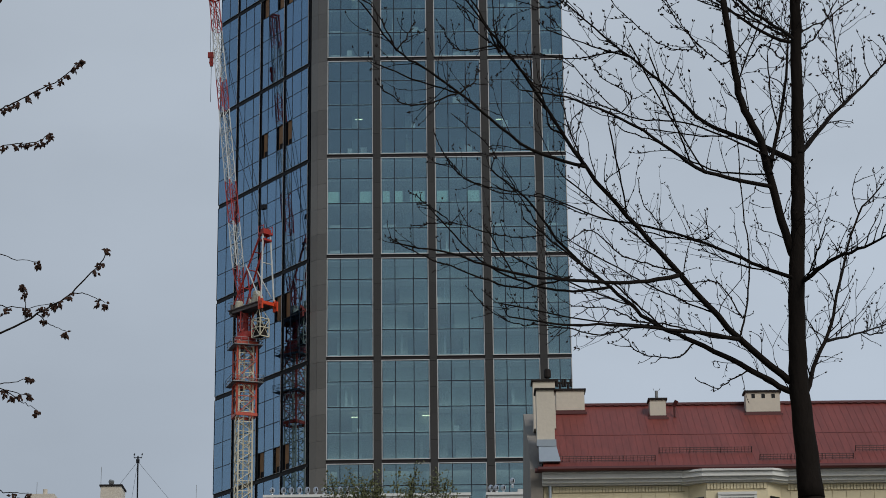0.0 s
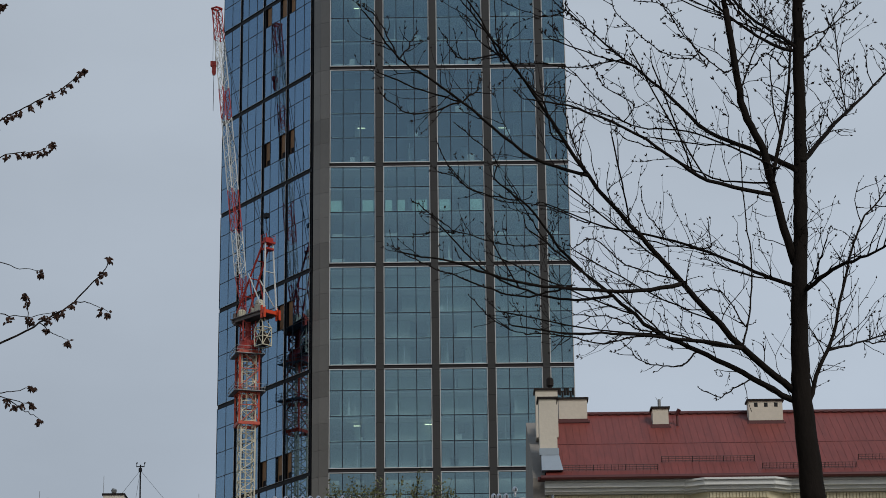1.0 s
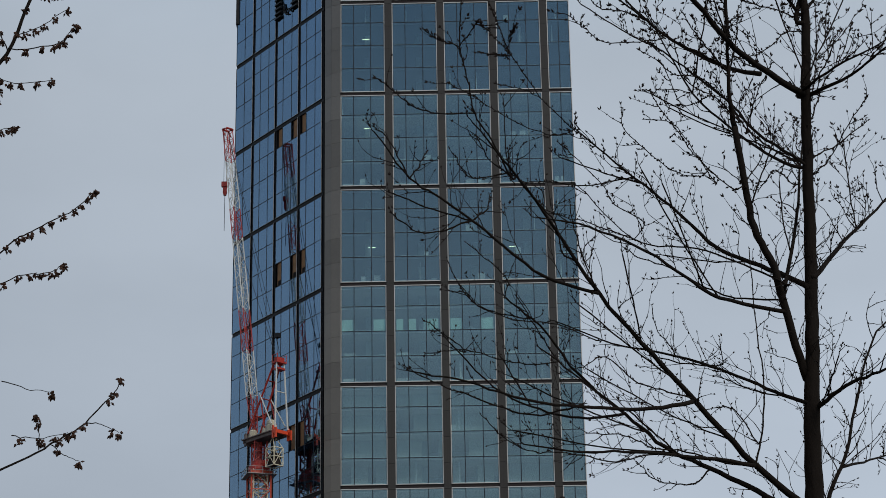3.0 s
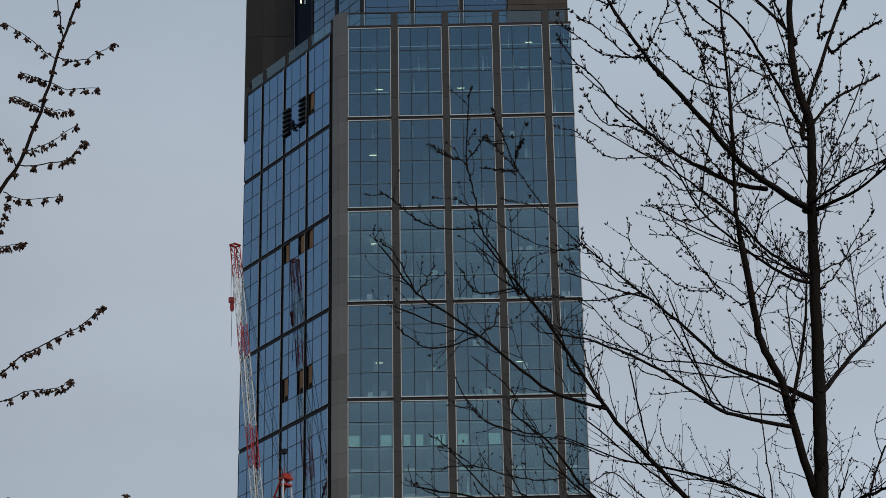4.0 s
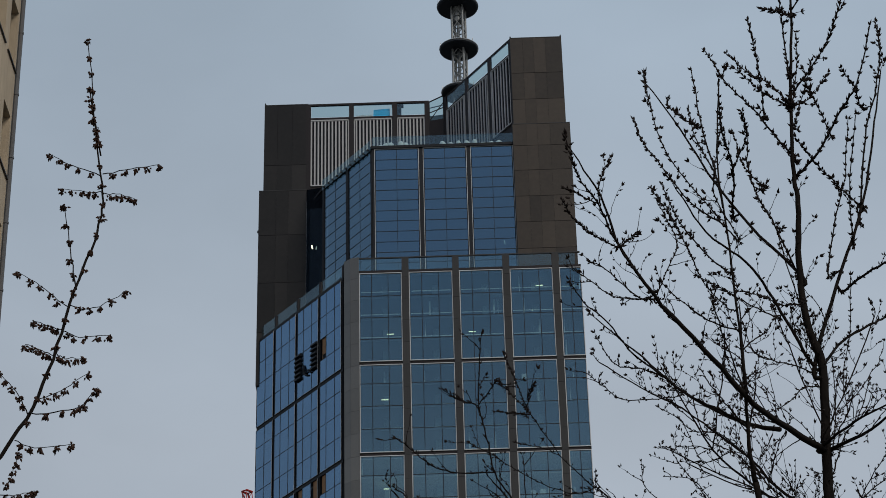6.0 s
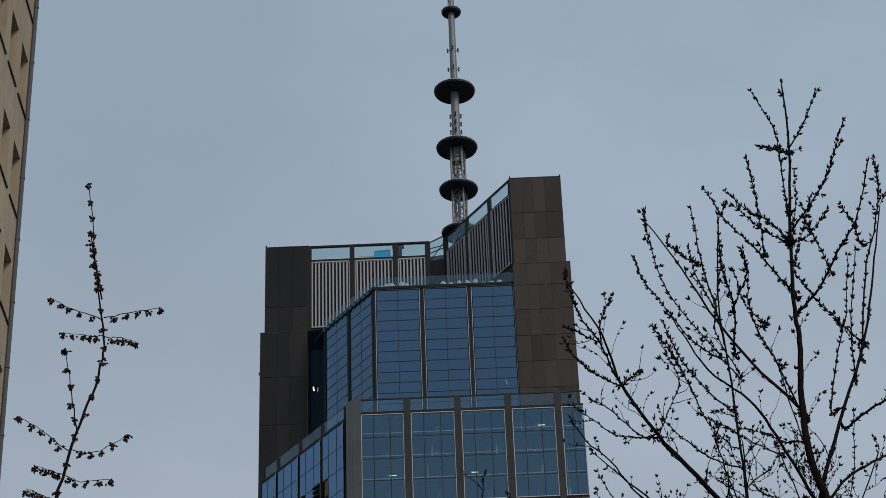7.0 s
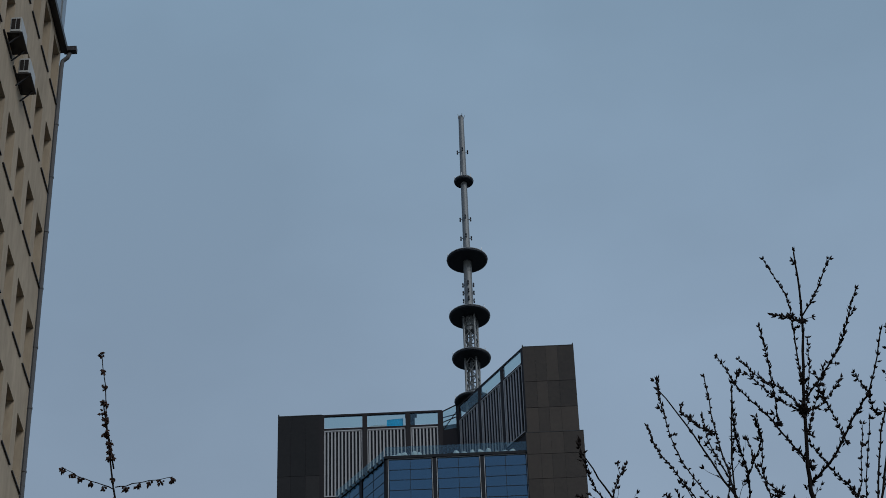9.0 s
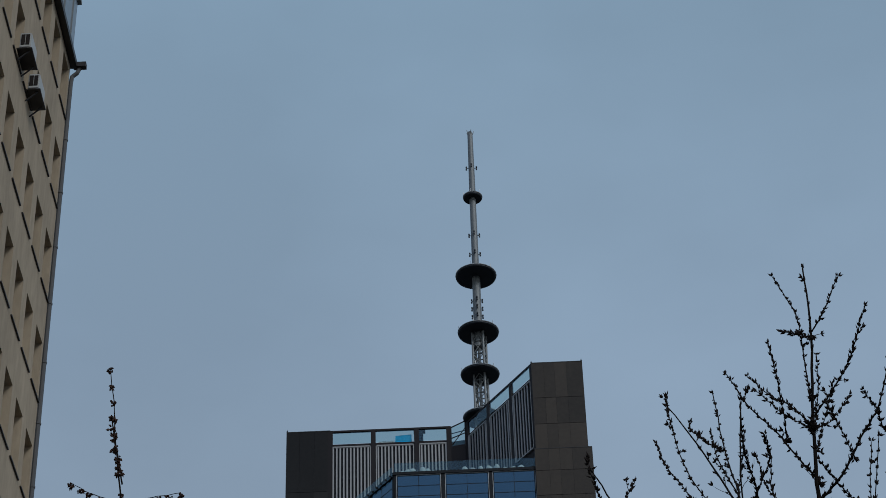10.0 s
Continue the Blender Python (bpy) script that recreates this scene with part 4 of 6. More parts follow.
for s in (-0.25, 0.25):
    tube(m, hook + aside * s, Vector((hook.x, hook.y, 144.0)) + aside * s, 0.04, n=4)
tube(m, Vector((hook.x, hook.y, 142.4)), Vector((hook.x, hook.y, 135.8)), 0.05, n=4)
tube(m, deck @ Vector((apex.x, -0.5, apex.z)), TIP, 0.045, n=4)
tube(m, deck @ Vector((apex.x, 0.5, apex.z)), TIP, 0.045, n=4)
tube(m, deck @ Vector((apex.x, 0.3, apex.z)), FOOT.lerp(TIP, 0.62), 0.05, n=4)
under(link("rope", m, BLACK), crane)
m = bmesh.new()
box(m, hook.x - 0.55, hook.x + 0.55, hook.y - 0.3, hook.y + 0.3, 143.3, 144.1)
box(m, hook.x - 0.3, hook.x + 0.3, hook.y - 0.2, hook.y + 0.2, 142.4, 143.28)
hexa(m, [(hook.x - 0.2, hook.y - 0.15, 141.8), (hook.x + 0.2, hook.y - 0.15, 141.8), (hook.x + 0.2, hook.y + 0.15, 141.8), (hook.x - 0.2, hook.y + 0.15, 141.8),
         (hook.x - 0.35, hook.y - 0.25, 142.4), (hook.x + 0.35, hook.y - 0.25, 142.4), (hook.x + 0.35, hook.y + 0.25, 142.4), (hook.x - 0.35, hook.y + 0.25, 142.4)])
under(link("hook_block", m, RED), crane)
m = bmesh.new()
tube(m, deck @ Vector((apex.x - 0.3, 0, apex.z)), deck @ Vector((apex.x - 0.5, 0, 115.2)), 0.05, n=4)
box(m, apex.x - 0.9, apex.x - 0.1, -0.3, 0.3, 114.7, 115.4, deck)
under(link("beacon_mast", m, BLACK), crane)

# ---- the red-roofed house ----
house = thing("tenement_house", 9, 82, 0, "cream tenement house with a red sheet-metal roof", "house")
EZ, RZ, RY = 19.17, 22.5, 84.5
m = bmesh.new()
box(m, 3.4, 30, 80.35, 89, 0, 18.7)
under(link("wall", m, CREAM_WALL), house)
m = bmesh.new()
box(m, 2.95, 3.38, 80.2, 89.5, 0, 19.2)
hexa(m, [(2.95, 80.2, 19.2), (3.38, 80.2, 19.2), (3.38, 89, 19.2), (2.95, 89, 19.2), (2.95, 81.5, 20.4), (3.38, 81.5, 20.4), (3.38, 86, 22.6), (2.95, 86, 22.6)])
under(link("gable_wall", m, RENDER_SHADED), house)
m = bmesh.new()
hexa(m, [(3.4, 79.75, EZ - 0.1), (30, 79.75, EZ - 0.1), (30, RY, RZ - 0.1), (3.4, RY, RZ - 0.1), (3.4, 79.75, EZ), (30, 79.75, EZ), (30, RY, RZ), (3.4, RY, RZ)])
hexa(m, [(3.4, RY, RZ - 0.1), (30, RY, RZ - 0.1), (30, 89.2, EZ), (3.4, 89.2, EZ), (3.4, RY, RZ), (30, RY, RZ), (30, 89.2, EZ + 0.1), (3.4, 89.2, EZ + 0.1)])
roof = under(link("roof", m, ROOF, label="red ribbed sheet-metal roof"), house)
run = Vector((0, RY - 79.75, RZ - EZ))
up = Vector((0, -run.z, run.y)).normalized()


def on_roof(x, f, h=0.0):
    return Vector((x, 79.75, EZ)) + run * f + up * h


seam = bmesh.new()
box(seam, -0.008, 0.008, 0, run.length, 0, 0.011)
seam_me = bpy.data.meshes.new("seam")
seam.to_mesh(seam_me)
seam.free()
seam_me.materials.append(ROOF)
tiltm = Matrix.Rotation(math.atan2(run.z, run.y), 4, "X")
x = 3.55
while x < 24:
    ob = new("seam", seam_me)
    ob.parent, ob.matrix_parent_inverse = roof, Matrix()
    ob.matrix_basis = Matrix.Translation(on_roof(x, 0.0)) @ tiltm
    x += 0.25
m = bmesh.new()
box(m, 3.4, 30, -0.012, 0.012, 0.0, 0.010, Matrix.Translation(on_roof(0, 0.5)) @ tiltm)
tube(m, (3.4, RY, RZ + 0.02), (30, RY, RZ + 0.02), 0.09, n=8)
x = 3.6
while x < 24:
    box(m, x, x + 0.16, RY - 0.12, RY - 0.02, RZ - 0.02, RZ + 0.04)
    x += 0.333
under(link("ridge_cap", m, ROOF_DARK), roof)
m = bmesh.new()
tube(m, (3.2, 79.66, EZ - 0.08), (30, 79.66, EZ - 0.08), 0.085, n=10)
box(m, 3.1, 30, 79.66, 79.95, EZ - 0.16, EZ - 0.05)
under(link("gutter", m, ROOF_DARK), house)
for x0, x1, f in ((3.95, 7.3, 0.07), (7.5, 10.75, 0.19), (10.95, 14.2, 0.07), (14.4, 17.6, 0.19)):
    m = bmesh.new()
    for h in (0.06, 0.14, 0.22):
        tube(m, on_roof(x0, f, h), on_roof(x1, f, h), 0.012, n=4)
    n = int((x1 - x0) / 0.12)
    for k in range(n + 1):
        p = x0 + (x1 - x0) * k / n
        tube(m, on_roof(p, f, 0.02), on_roof(p, f, 0.24), 0.008 if k % 9 else 0.02, n=4)
    under(link("snow_guard", m, GUARD), roof)
# cornice, tiled band and the oriel
MOULD = ((79.80, 18.95, 19.02), (79.88, 18.78, 18.95), (80.02, 18.66, 18.78), (80.15, 18.60, 18.66))
for x0, x1 in ((3.35, 8.2), (11.9, 30)):
    m = bmesh.new()
    for y, z0, z1 in MOULD:
        box(m, x0, x1, y, 80.4, z0, z1)
    under(link("cornice", m, WHITE, label="white moulded cornice"), house)
m = bmesh.new()
for y, z0, z1 in MOULD:
    prism(m, [(8.2, y), (8.85, y - 0.32), (11.3, y - 0.32), (11.9, y), (11.9, 80.4), (8.2, 80.4)], z0 - 0.02, z1 - 0.02)
under(link("cornice", m, WHITE, label="white moulded cornice"), house)
dent = bmesh.new()
box(dent, 0, 0.085, 0, 0.06, 0, 0.2)
dent_me = bpy.data.meshes.new("tile")
dent.to_mesh(dent_me)
dent.free()
dent_me.materials.append(CREAM_WALL)
oriel_bm = bmesh.new()
prism(oriel_bm, [(8.45, 80.34), (9.0, 79.9), (11.15, 79.9), (11.65, 80.34)], 12, 18.6)
oriel = under(link("oriel", oriel_bm, CREAM_WALL, label="cream oriel bay under the eaves"), house)
for x0, x1 in ((3.5, 8.3), (11.9, 16.0)):
    x = x0
    while x < x1:
        ob = new("tile", dent_me)
        ob.parent, ob.matrix_parent_inverse = house, Matrix.Translation(house.location).inverted()
        ob.matrix_basis = Matrix.Translation((x, 80.285, 18.38))
        x += 0.115
x = 9.05
while x < 11.05:
    ob = new("tile", dent_me)
    ob.parent, ob.matrix_parent_inverse = oriel, Matrix()
    ob.matrix_basis = Matrix.Translation((x, 79.845, 18.36))
    x += 0.115
tile = bmesh.new()
box(tile, 0, 0.47, 0, 0.03, 0, 0.62)
tile_me = bpy.data.meshes.new("facade_tile")
tile.to_mesh(tile_me)
tile.free()
tile_me.materials.append(CREAM_WALL)
for j in range(2):
    for x0, n in ((3.42, 10), (12.0, 8)):
        for i in range(n):
            ob = new("facade_tile", tile_me)
            ob.parent, ob.matrix_parent_inverse = house, Matrix.Translation(house.location).inverted()
            ob.matrix_basis = Matrix.Translation((x0 + i * 0.485, 80.325, 17.72 - j * 0.64))
m = bmesh.new()
box(m, 9.4, 10.75, 79.78, 79.9, 18.14, 18.24)
box(m, 9.4, 9.5, 79.8, 79.9, 16.6, 18.14)
box(m, 10.65, 10.75, 79.8, 79.9, 16.6, 18.14)
box(m, 9.5, 10.65, 79.82, 79.9, 18.04, 18.14)
frame_ob = under(link("window", m, WHITE), oriel)
frame_ob.name = "oriel_window"
m = bmesh.new()
box(m, 9.5, 10.65, 79.86, 79.89, 16.6, 18.04)
under(link("window_pane", m, WINDOW_DARK), oriel)
for s, (xa, ya), (xb, yb) in ((1, (8.55, 80.22), (8.93, 79.93)), (2, (11.22, 79.93), (11.55, 80.22))):
    m = bmesh.new()
    n = Vector((yb - ya, -(xb - xa), 0)).normalized() * 0.05
    hexa(m, [(xa, ya, 16.6), (xb, yb, 16.6), (xb + n.x, yb + n.y, 16.6), (xa + n.x, ya + n.y, 16.6), (xa, ya, 18.1), (xb, yb, 18.1), (xb + n.x, yb + n.y, 18.1), (xa + n.x, ya + n.y, 18.1)])
    under(link("window_pane", m, WINDOW_DARK), oriel)
m = bmesh.new()
tube(m, (3.62, 80.2, 0), (3.62, 80.2, 18.6), 0.055, n=8)
under(link("downpipe", m, ZINC), house)


def chimney(x0, x1, y0, y1, z0, z1, holes=0, skirt=True, label="cream rendered chimney with a dark cap"):
    m = bmesh.new()
    box(m, x0, x1, y0, y1, z0, z1)
    ch = under(link("chimney", m, RENDER, label=label), house)
    m = bmesh.new()
    box(m, x0 - 0.06, x1 + 0.06, y0 - 0.06, y1 + 0.06, z1, z1 + 0.07)
    under(link("chimney_cap", m, CAP), ch)
    # black blocks on the face stand in for the shade inside the flues
    for k in range(holes):
        m = bmesh.new()
        xc = x0 + (x1 - x0) * (k + 0.75) / (holes + 0.4)
        box(m, xc - 0.065, xc + 0.065, y0 - 0.004, y0 + 0.1, z1 - 0.22, z1 - 0.06)
        under(link("flue_shade", m, BLACK), ch)
    if not skirt:
        return ch
    m = bmesh.new()
    box(m, x0 - 0.08, x1 + 0.08, y0 - 0.10, y1, z0, z0 + 0.08)
    box(m, x0 - 0.03, x1 + 0.03, y0 - 0.03, y1, z0 + 0.08, z0 + 0.16)
    under(link("flashing", m, ROOF_DARK), ch)
    return ch


chimney(11.05, 12.3, 83.7, 84.2, 21.86, 22.75, 3)
c3 = chimney(7.5, 8.08, 83.45, 84.0, 21.7, 22.45)
m = bmesh.new()
tube(m, (7.78, 83.7, 22.5), (7.78, 83.7, 22.85), 0.06, n=10)
tube(m, (7.7, 83.7, 22.85), (7.66, 83.7, 22.95), 0.01, n=4)
tube(m, (7.86, 83.7, 22.85), (7.92, 83.7, 22.95), 0.01, n=4)
under(link("flue", m, STEEL), c3)
c2 = chimney(4.1, 5.14, 83.9, 84.5, 22.05, 22.95)
c1 = chimney(3.22, 3.84, 80.25, 81.0, 20.2, 22.05, skirt=False, label="tall cream rendered chimney on the gable wall")
chimney(3.2, 4.0, 82.5, 83.2, 21.2, 22.95, skirt=False)
for xx, yy, zz in ((3.75, 82.8, 23.02),):
    m = bmesh.new()
    tube(m, (xx, yy, zz), (xx, yy, zz + 0.16), 0.07, n=8)
    tube(m, (xx, yy, zz + 0.16), (xx, yy, zz + 0.42), 0.13, n=8)
    tube(m, (xx, yy, zz + 0.42), (xx, yy, zz + 0.46), 0.10, n=8)
    under(link("cowl", m, CAP), c2)
for xx in (4.26, 4.56):
    m = bmesh.new()
    tube(m, (xx, 84.1, 23.02), (xx, 84.1, 23.30), 0.04, n=8)
    tube(m, (xx - 0.10, 84.1, 23.30), (xx + 0.10, 84.1, 23.30), 0.035, n=8)
    for dx in (-0.10, 0.10):
        tube(m, (xx + dx, 84.1, 23.16), (xx + dx, 84.1, 23.44), 0.048, n=8)
    under(link("flue_cowl", m, CAP), c2)
m = bmesh.new()
hexa(m, [(3.26, 79.85, 19.4), (4.0, 79.85, 19.4), (4.0, 80.3, 19.4), (3.26, 80.3, 19.4), (3.26, 80.12, 20.0), (3.88, 80.12, 20.0), (3.88, 80.3, 20.0), (3.26, 80.3, 20.0)])
box(m, 3.2, 3.88, 80.1, 80.3, 20.0, 20.24)
under(link("metal_apron", m, ZINC, label="pale blue-grey sheet-metal apron"), c1)
m = bmesh.new()
tube(m, (8.4, 83.5, 21.8), (8.4, 83.5, 22.25), 0.045, n=8)
tube(m, (8.36, 83.5, 22.2), (8.48, 83.4, 22.4), 0.075, n=8)
under(link("roof_vent", m, ROOF_DARK), house)

# ---- the beige block ----
block = thing("beige_block", -16, 45, 0, "tall beige rendered block with deep windows", "building")
BX, BY, FL, PITCH = -12.58, 55.0, 3.53, 1.52
EAVE = 51.9
ob_bm = bmesh.new()
n_col, n_row = 22, 6
win_h, win_w = 1.95, 0.95
# wall of piers and spandrels, with real openings
base_z = 49.69 - FL * (n_row - 1)
box(ob_bm, BX - 6, BX - 0.5, BY - 40, BY - 0.05, 0, EAVE)
box(ob_bm, BX - 0.5, BX, BY - 40, BY, 0, base_z)
for r in range(n_row + 1):
    zs = base_z + r * FL
    if r < n_row:
        box(ob_bm, BX - 0.5, BX, BY - 0.16, BY, zs, zs + win_h)
        for c in range(n_col):
            y1 = BY - 0.16 - c * PITCH - win_w
            box(ob_bm, BX - 0.5, BX, y1 - (PITCH - win_w), y1, zs, zs + win_h)
        box(ob_bm, BX - 0.5, BX, BY - 40, BY, zs + win_h, min(zs + FL, EAVE))
under(link("wall", ob_bm, BEIGE), block)
sill_bm = bmesh.new()
box(sill_bm, -0.48, 0.05, 0, 1.2, -0.04, 0.0)
sill_me = bpy.data.meshes.new("sill")
sill_bm.to_mesh(sill_me)
sill_bm.free()
sill_me.materials.append(DARK_SHEET)
fr_bm = bmesh.new()
box(fr_bm, -0.46, -0.40, 0.0, 0.07, 0, win_h)
box(fr_bm, -0.46, -0.40, win_w - 0.07, win_w, 0, win_h)
box(fr_bm, -0.46, -0.40, 0.07, win_w - 0.07, 0, 0.07)
box(fr_bm, -0.46, -0.40, 0.07, win_w - 0.07, win_h - 0.07, win_h)
fr_me = bpy.data.meshes.new("window")
fr_bm.to_mesh(fr_me)
fr_bm.free()
fr_me.materials.append(WHITE)
pn_bm = bmesh.new()
box(pn_bm, -0.445, -0.42, 0.07, win_w - 0.07, 0.07, win_h - 0.07)
pn_me = bpy.data.meshes.new("pane")
pn_bm.to_mesh(pn_me)
pn_bm.free()
pn_me.materials.append(WINDOW_DARK)
inv = Matrix.Translation(block.location).inverted()
for r in range(n_row):
    for c in range(n_col):
        at = Matrix.Translation((BX, BY - 0.16 - c * PITCH - win_w, base_z + r * FL))
        w = new("window", fr_me)
        w.parent, w.matrix_parent_inverse, w.matrix_basis = block, inv, at
        g = new("pane", pn_me)
        g.parent, g.matrix_parent_inverse, g.matrix_basis = w, inv, at
        g.matrix_parent_inverse = at.inverted()
        s = new("sill", sill_me)
        s.parent, s.matrix_parent_inverse = w, at.inverted()
        s.matrix_basis = at @ Matrix.Translation((0, -0.12, 0))
m = bmesh.new()
tube(m, (BX + 0.05, BY + 0.08, 0), (BX + 0.05, BY + 0.08, EAVE - 0.6), 0.07, n=10)
sweep(m, [(BX + 0.05, BY + 0.08, EAVE - 0.62), (BX + 0.07, BY + 0.08, EAVE - 0.35), (BX + 0.22, BY + 0.08, EAVE - 0.2), (BX + 0.30, BY + 0.08, EAVE + 0.05)], [0.07, 0.07, 0.07, 0.07], 10)
z = 30
while z < EAVE - 1:
    tube(m, (BX + 0.05, BY + 0.08, z), (BX + 0.05, BY + 0.08, z + 0.06), 0.085, n=10)
    z += 2.1
under(link("downpipe", m, PIPE, label="dark grey downpipe at the corner"), block)
m = bmesh.new()
box(m, BX - 0.5, BX + 0.12, BY - 40, BY + 0.1, EAVE + 0.02, EAVE + 0.14)
box(m, BX + 0.10, BX + 0.22, BY - 40, BY + 0.1, EAVE - 0.02, EAVE + 0.18)
box(m, BX + 0.1, BX + 0.5, BY - 0.05, BY + 0.15, EAVE - 0.0, EAVE + 0.18)
under(link("eave", m, DARK_SHEET), block)
m = bmesh.new()
box(m, BX - 4, BX + 0.02, BY - 38, BY + 0.1, EAVE + 0.14, EAVE + 2.9)
att = under(link("attic", m, ZINC, label="pale blue-grey metal-clad attic"), block)
m = bmesh.new()
box(m, BX - 4, BX + 0.14, BY - 38, BY + 0.2, EAVE + 2.9, EAVE + 3.02)
for k in range(12):
    box(m, BX + 0.02, BX + 0.06, BY - 0.6 - k * 1.2, BY - 0.54 - k * 1.2, EAVE + 0.2, EAVE + 2.9)
under(link("attic_trim", m, STEEL), att)


def ac_unit(y, z):
    t = thing("air_conditioner", BX + 0.35, y, z, "off-white air conditioning unit on wall brackets", "air conditioner", "air conditioners on the block")
    x0, x1 = BX + 0.06, BX + 0.38
    m = bmesh.new()
    box(m, x0, x1, y - 0.42, y + 0.42, z, z + 0.56)
    bmesh.ops.bevel(m, geom=m.edges[:], offset=0.025, segments=2, affect="EDGES")
    under(link("casing", m, AC_WHITE), t)
    m = bmesh.new()
    for k in range(2):
        box(m, x0 + 0.04 + k * 0.13, x0 + 0.15 + k * 0.13, y - 0.432, y - 0.41, z + 0.1, z + 0.48)
    under(link("grille", m, CAP), t)
    m = bmesh.new()
    for s in (-0.34, 0.34):
        box(m, BX, x1 + 0.05, y + s - 0.03, y + s + 0.03, z - 0.06, z)
        hexa(m, [(BX, y + s - 0.02, z - 0.4), (BX + 0.04, y + s - 0.02, z - 0.4), (BX + 0.04, y + s + 0.02, z - 0.4), (BX, y + s + 0.02, z - 0.4),
                 (x1 - 0.04, y + s - 0.02, z - 0.06), (x1, y + s - 0.02, z - 0.06), (x1, y + s + 0.02, z - 0.06), (x1 - 0.04, y + s + 0.02, z - 0.06)])
    box(m, BX, x1 + 0.06, y - 0.46, y + 0.46, z - 0.08, z - 0.05)
    under(link("bracket", m, DARK_SHEET), t)


ac_unit(48.6, 46.5)
ac_unit(50.05, 46.25)

# ---- roofs and masts beyond ----
far = thing("grey_house", -15, 101, 0, "pale grey house with a rendered chimney", "house")
m = bmesh.new()
box(m, -22, -9, 100, 110, 0, 22.0)
under(link("wall", m, HOUSE_GREY), far)
m = bmesh.new()
box(m, -22.2, -8.8, 99.8, 110.2, 22.0, 22.2)
under(link("roof", m, ZINC), far)
m = bmesh.new()
box(m, -15.0, -14.1, 100.1, 101.4, 22.2, 23.05)
ch = under(link("chimney", m, RENDER), far)
m = bmesh.new()
box(m, -15.05, -14.05, 100.05, 101.45, 23.05, 23.12)
under(link("chimney_cap", m, CAP), ch)
m = bmesh.new()
tube(m, (-14.62, 100.6, 23.1), (-14.62, 100.6, 23.3), 0.09, n=10)
tube(m, (-14.62, 100.6, 23.3), (-14.58, 100.55, 23.4), 0.13, 0.11, n=10)
under(link("flue_cowl", m, STEEL), ch)
m = bmesh.new()
box(m, -18.2, -17.0, 100.1, 101, 22.2, 22.75)
tube(m, (-17.45, 100.4, 22.75), (-17.45, 100.4, 23.0), 0.1, n=10)
under(link("chimney", m, RENDER), far)
for x, z in ((-15.02, 23.95), (-10.86, 23.1), (-17.8, 23.3)):
    m = bmesh.new()
    tube(m, (x, 100.3, 22.1), (x, 100.3, z), 0.012, n=4)
    under(link("lightning_rod", m, STEEL), far)
aerial = thing("roof_antenna", -13.4, 100, 22.2, "thin black roof antenna with guy wires", "antenna")
m = bmesh.new()
tube(m, (-13.37, 100, 22.2), (-13.4, 100, 24.35), 0.035, n=6)
box(m, -13.47, -13.33, 99.95, 100.05, 24.05, 24.2)
under(link("mast", m, BLACK), aerial)
m = bmesh.new()
tube(m, (-13.58, 100, 24.27), (-13.22, 100, 24.27), 0.022, n=5)
for x in (-13.57, -13.23):
    tube(m, (x, 100, 24.27), (x, 100, 24.38), 0.012, n=4)
    tube(m, (x, 100, 24.38), (x + 0.03, 100, 24.46), 0.03, n=5)
under(link("crossbar", m, BLACK), aerial)
for x, y in ((-15.0, 100.5), (-13.9, 101.5), (-11.8, 100.2)):
    m = bmesh.new()
    tube(m, (-13.4, 100, 24.1), (x, y, 22.2), 0.008, n=4)
    under(link("guy_wire", m, BLACK), aerial)
flat = thing("flat_roofed_building", -4, 155, 0, "pale flat-roofed building with shiny roof vents", "building")
m = bmesh.new()
box(m, -11.8, 1.5, 150, 165, 0, 32.85)
box(m, 2.7, 9.0, 150, 165, 0, 32.85)
box(m, 4.7, 9.0, 151, 160, 32.85, 33.45)
under(link("wall", m, HOUSE_GREY), flat)
m = bmesh.new()
box(m, -11.9, 1.6, 149.9, 165, 32.85, 33.02)
box(m, 2.6, 9.1, 149.9, 165, 32.85, 33.02)
under(link("parapet", m, WHITE), flat)
vent_x = [-11.6 + 0.53 * k + (0.25 if k == 0 else 0.45) for k in range(12)] + [2.95, 3.3, 3.75, 4.35]
for x in vent_x:
    z = 33.0 if x < 4 else 33.45
    m = bmesh.new()
    tube(m, (x, 150.6, z), (x, 150.6, z + 0.30), 0.075, n=10)
    lathe(m, x, 150.6, [(0.09, z + 0.26), (0.15, z + 0.32), (0.17, z + 0.44), (0.15, z + 0.56), (0.08, z + 0.64), (0.02, z + 0.66)], 12)
    vent = under(link("roof_vent", m, CHROME, smooth=True), flat)
    m = bmesh.new()
    box(m, x + 0.02, x + 0.10, 150.42, 150.46, z + 0.32, z + 0.54)
    under(link("vent_slot", m, BLACK), vent)

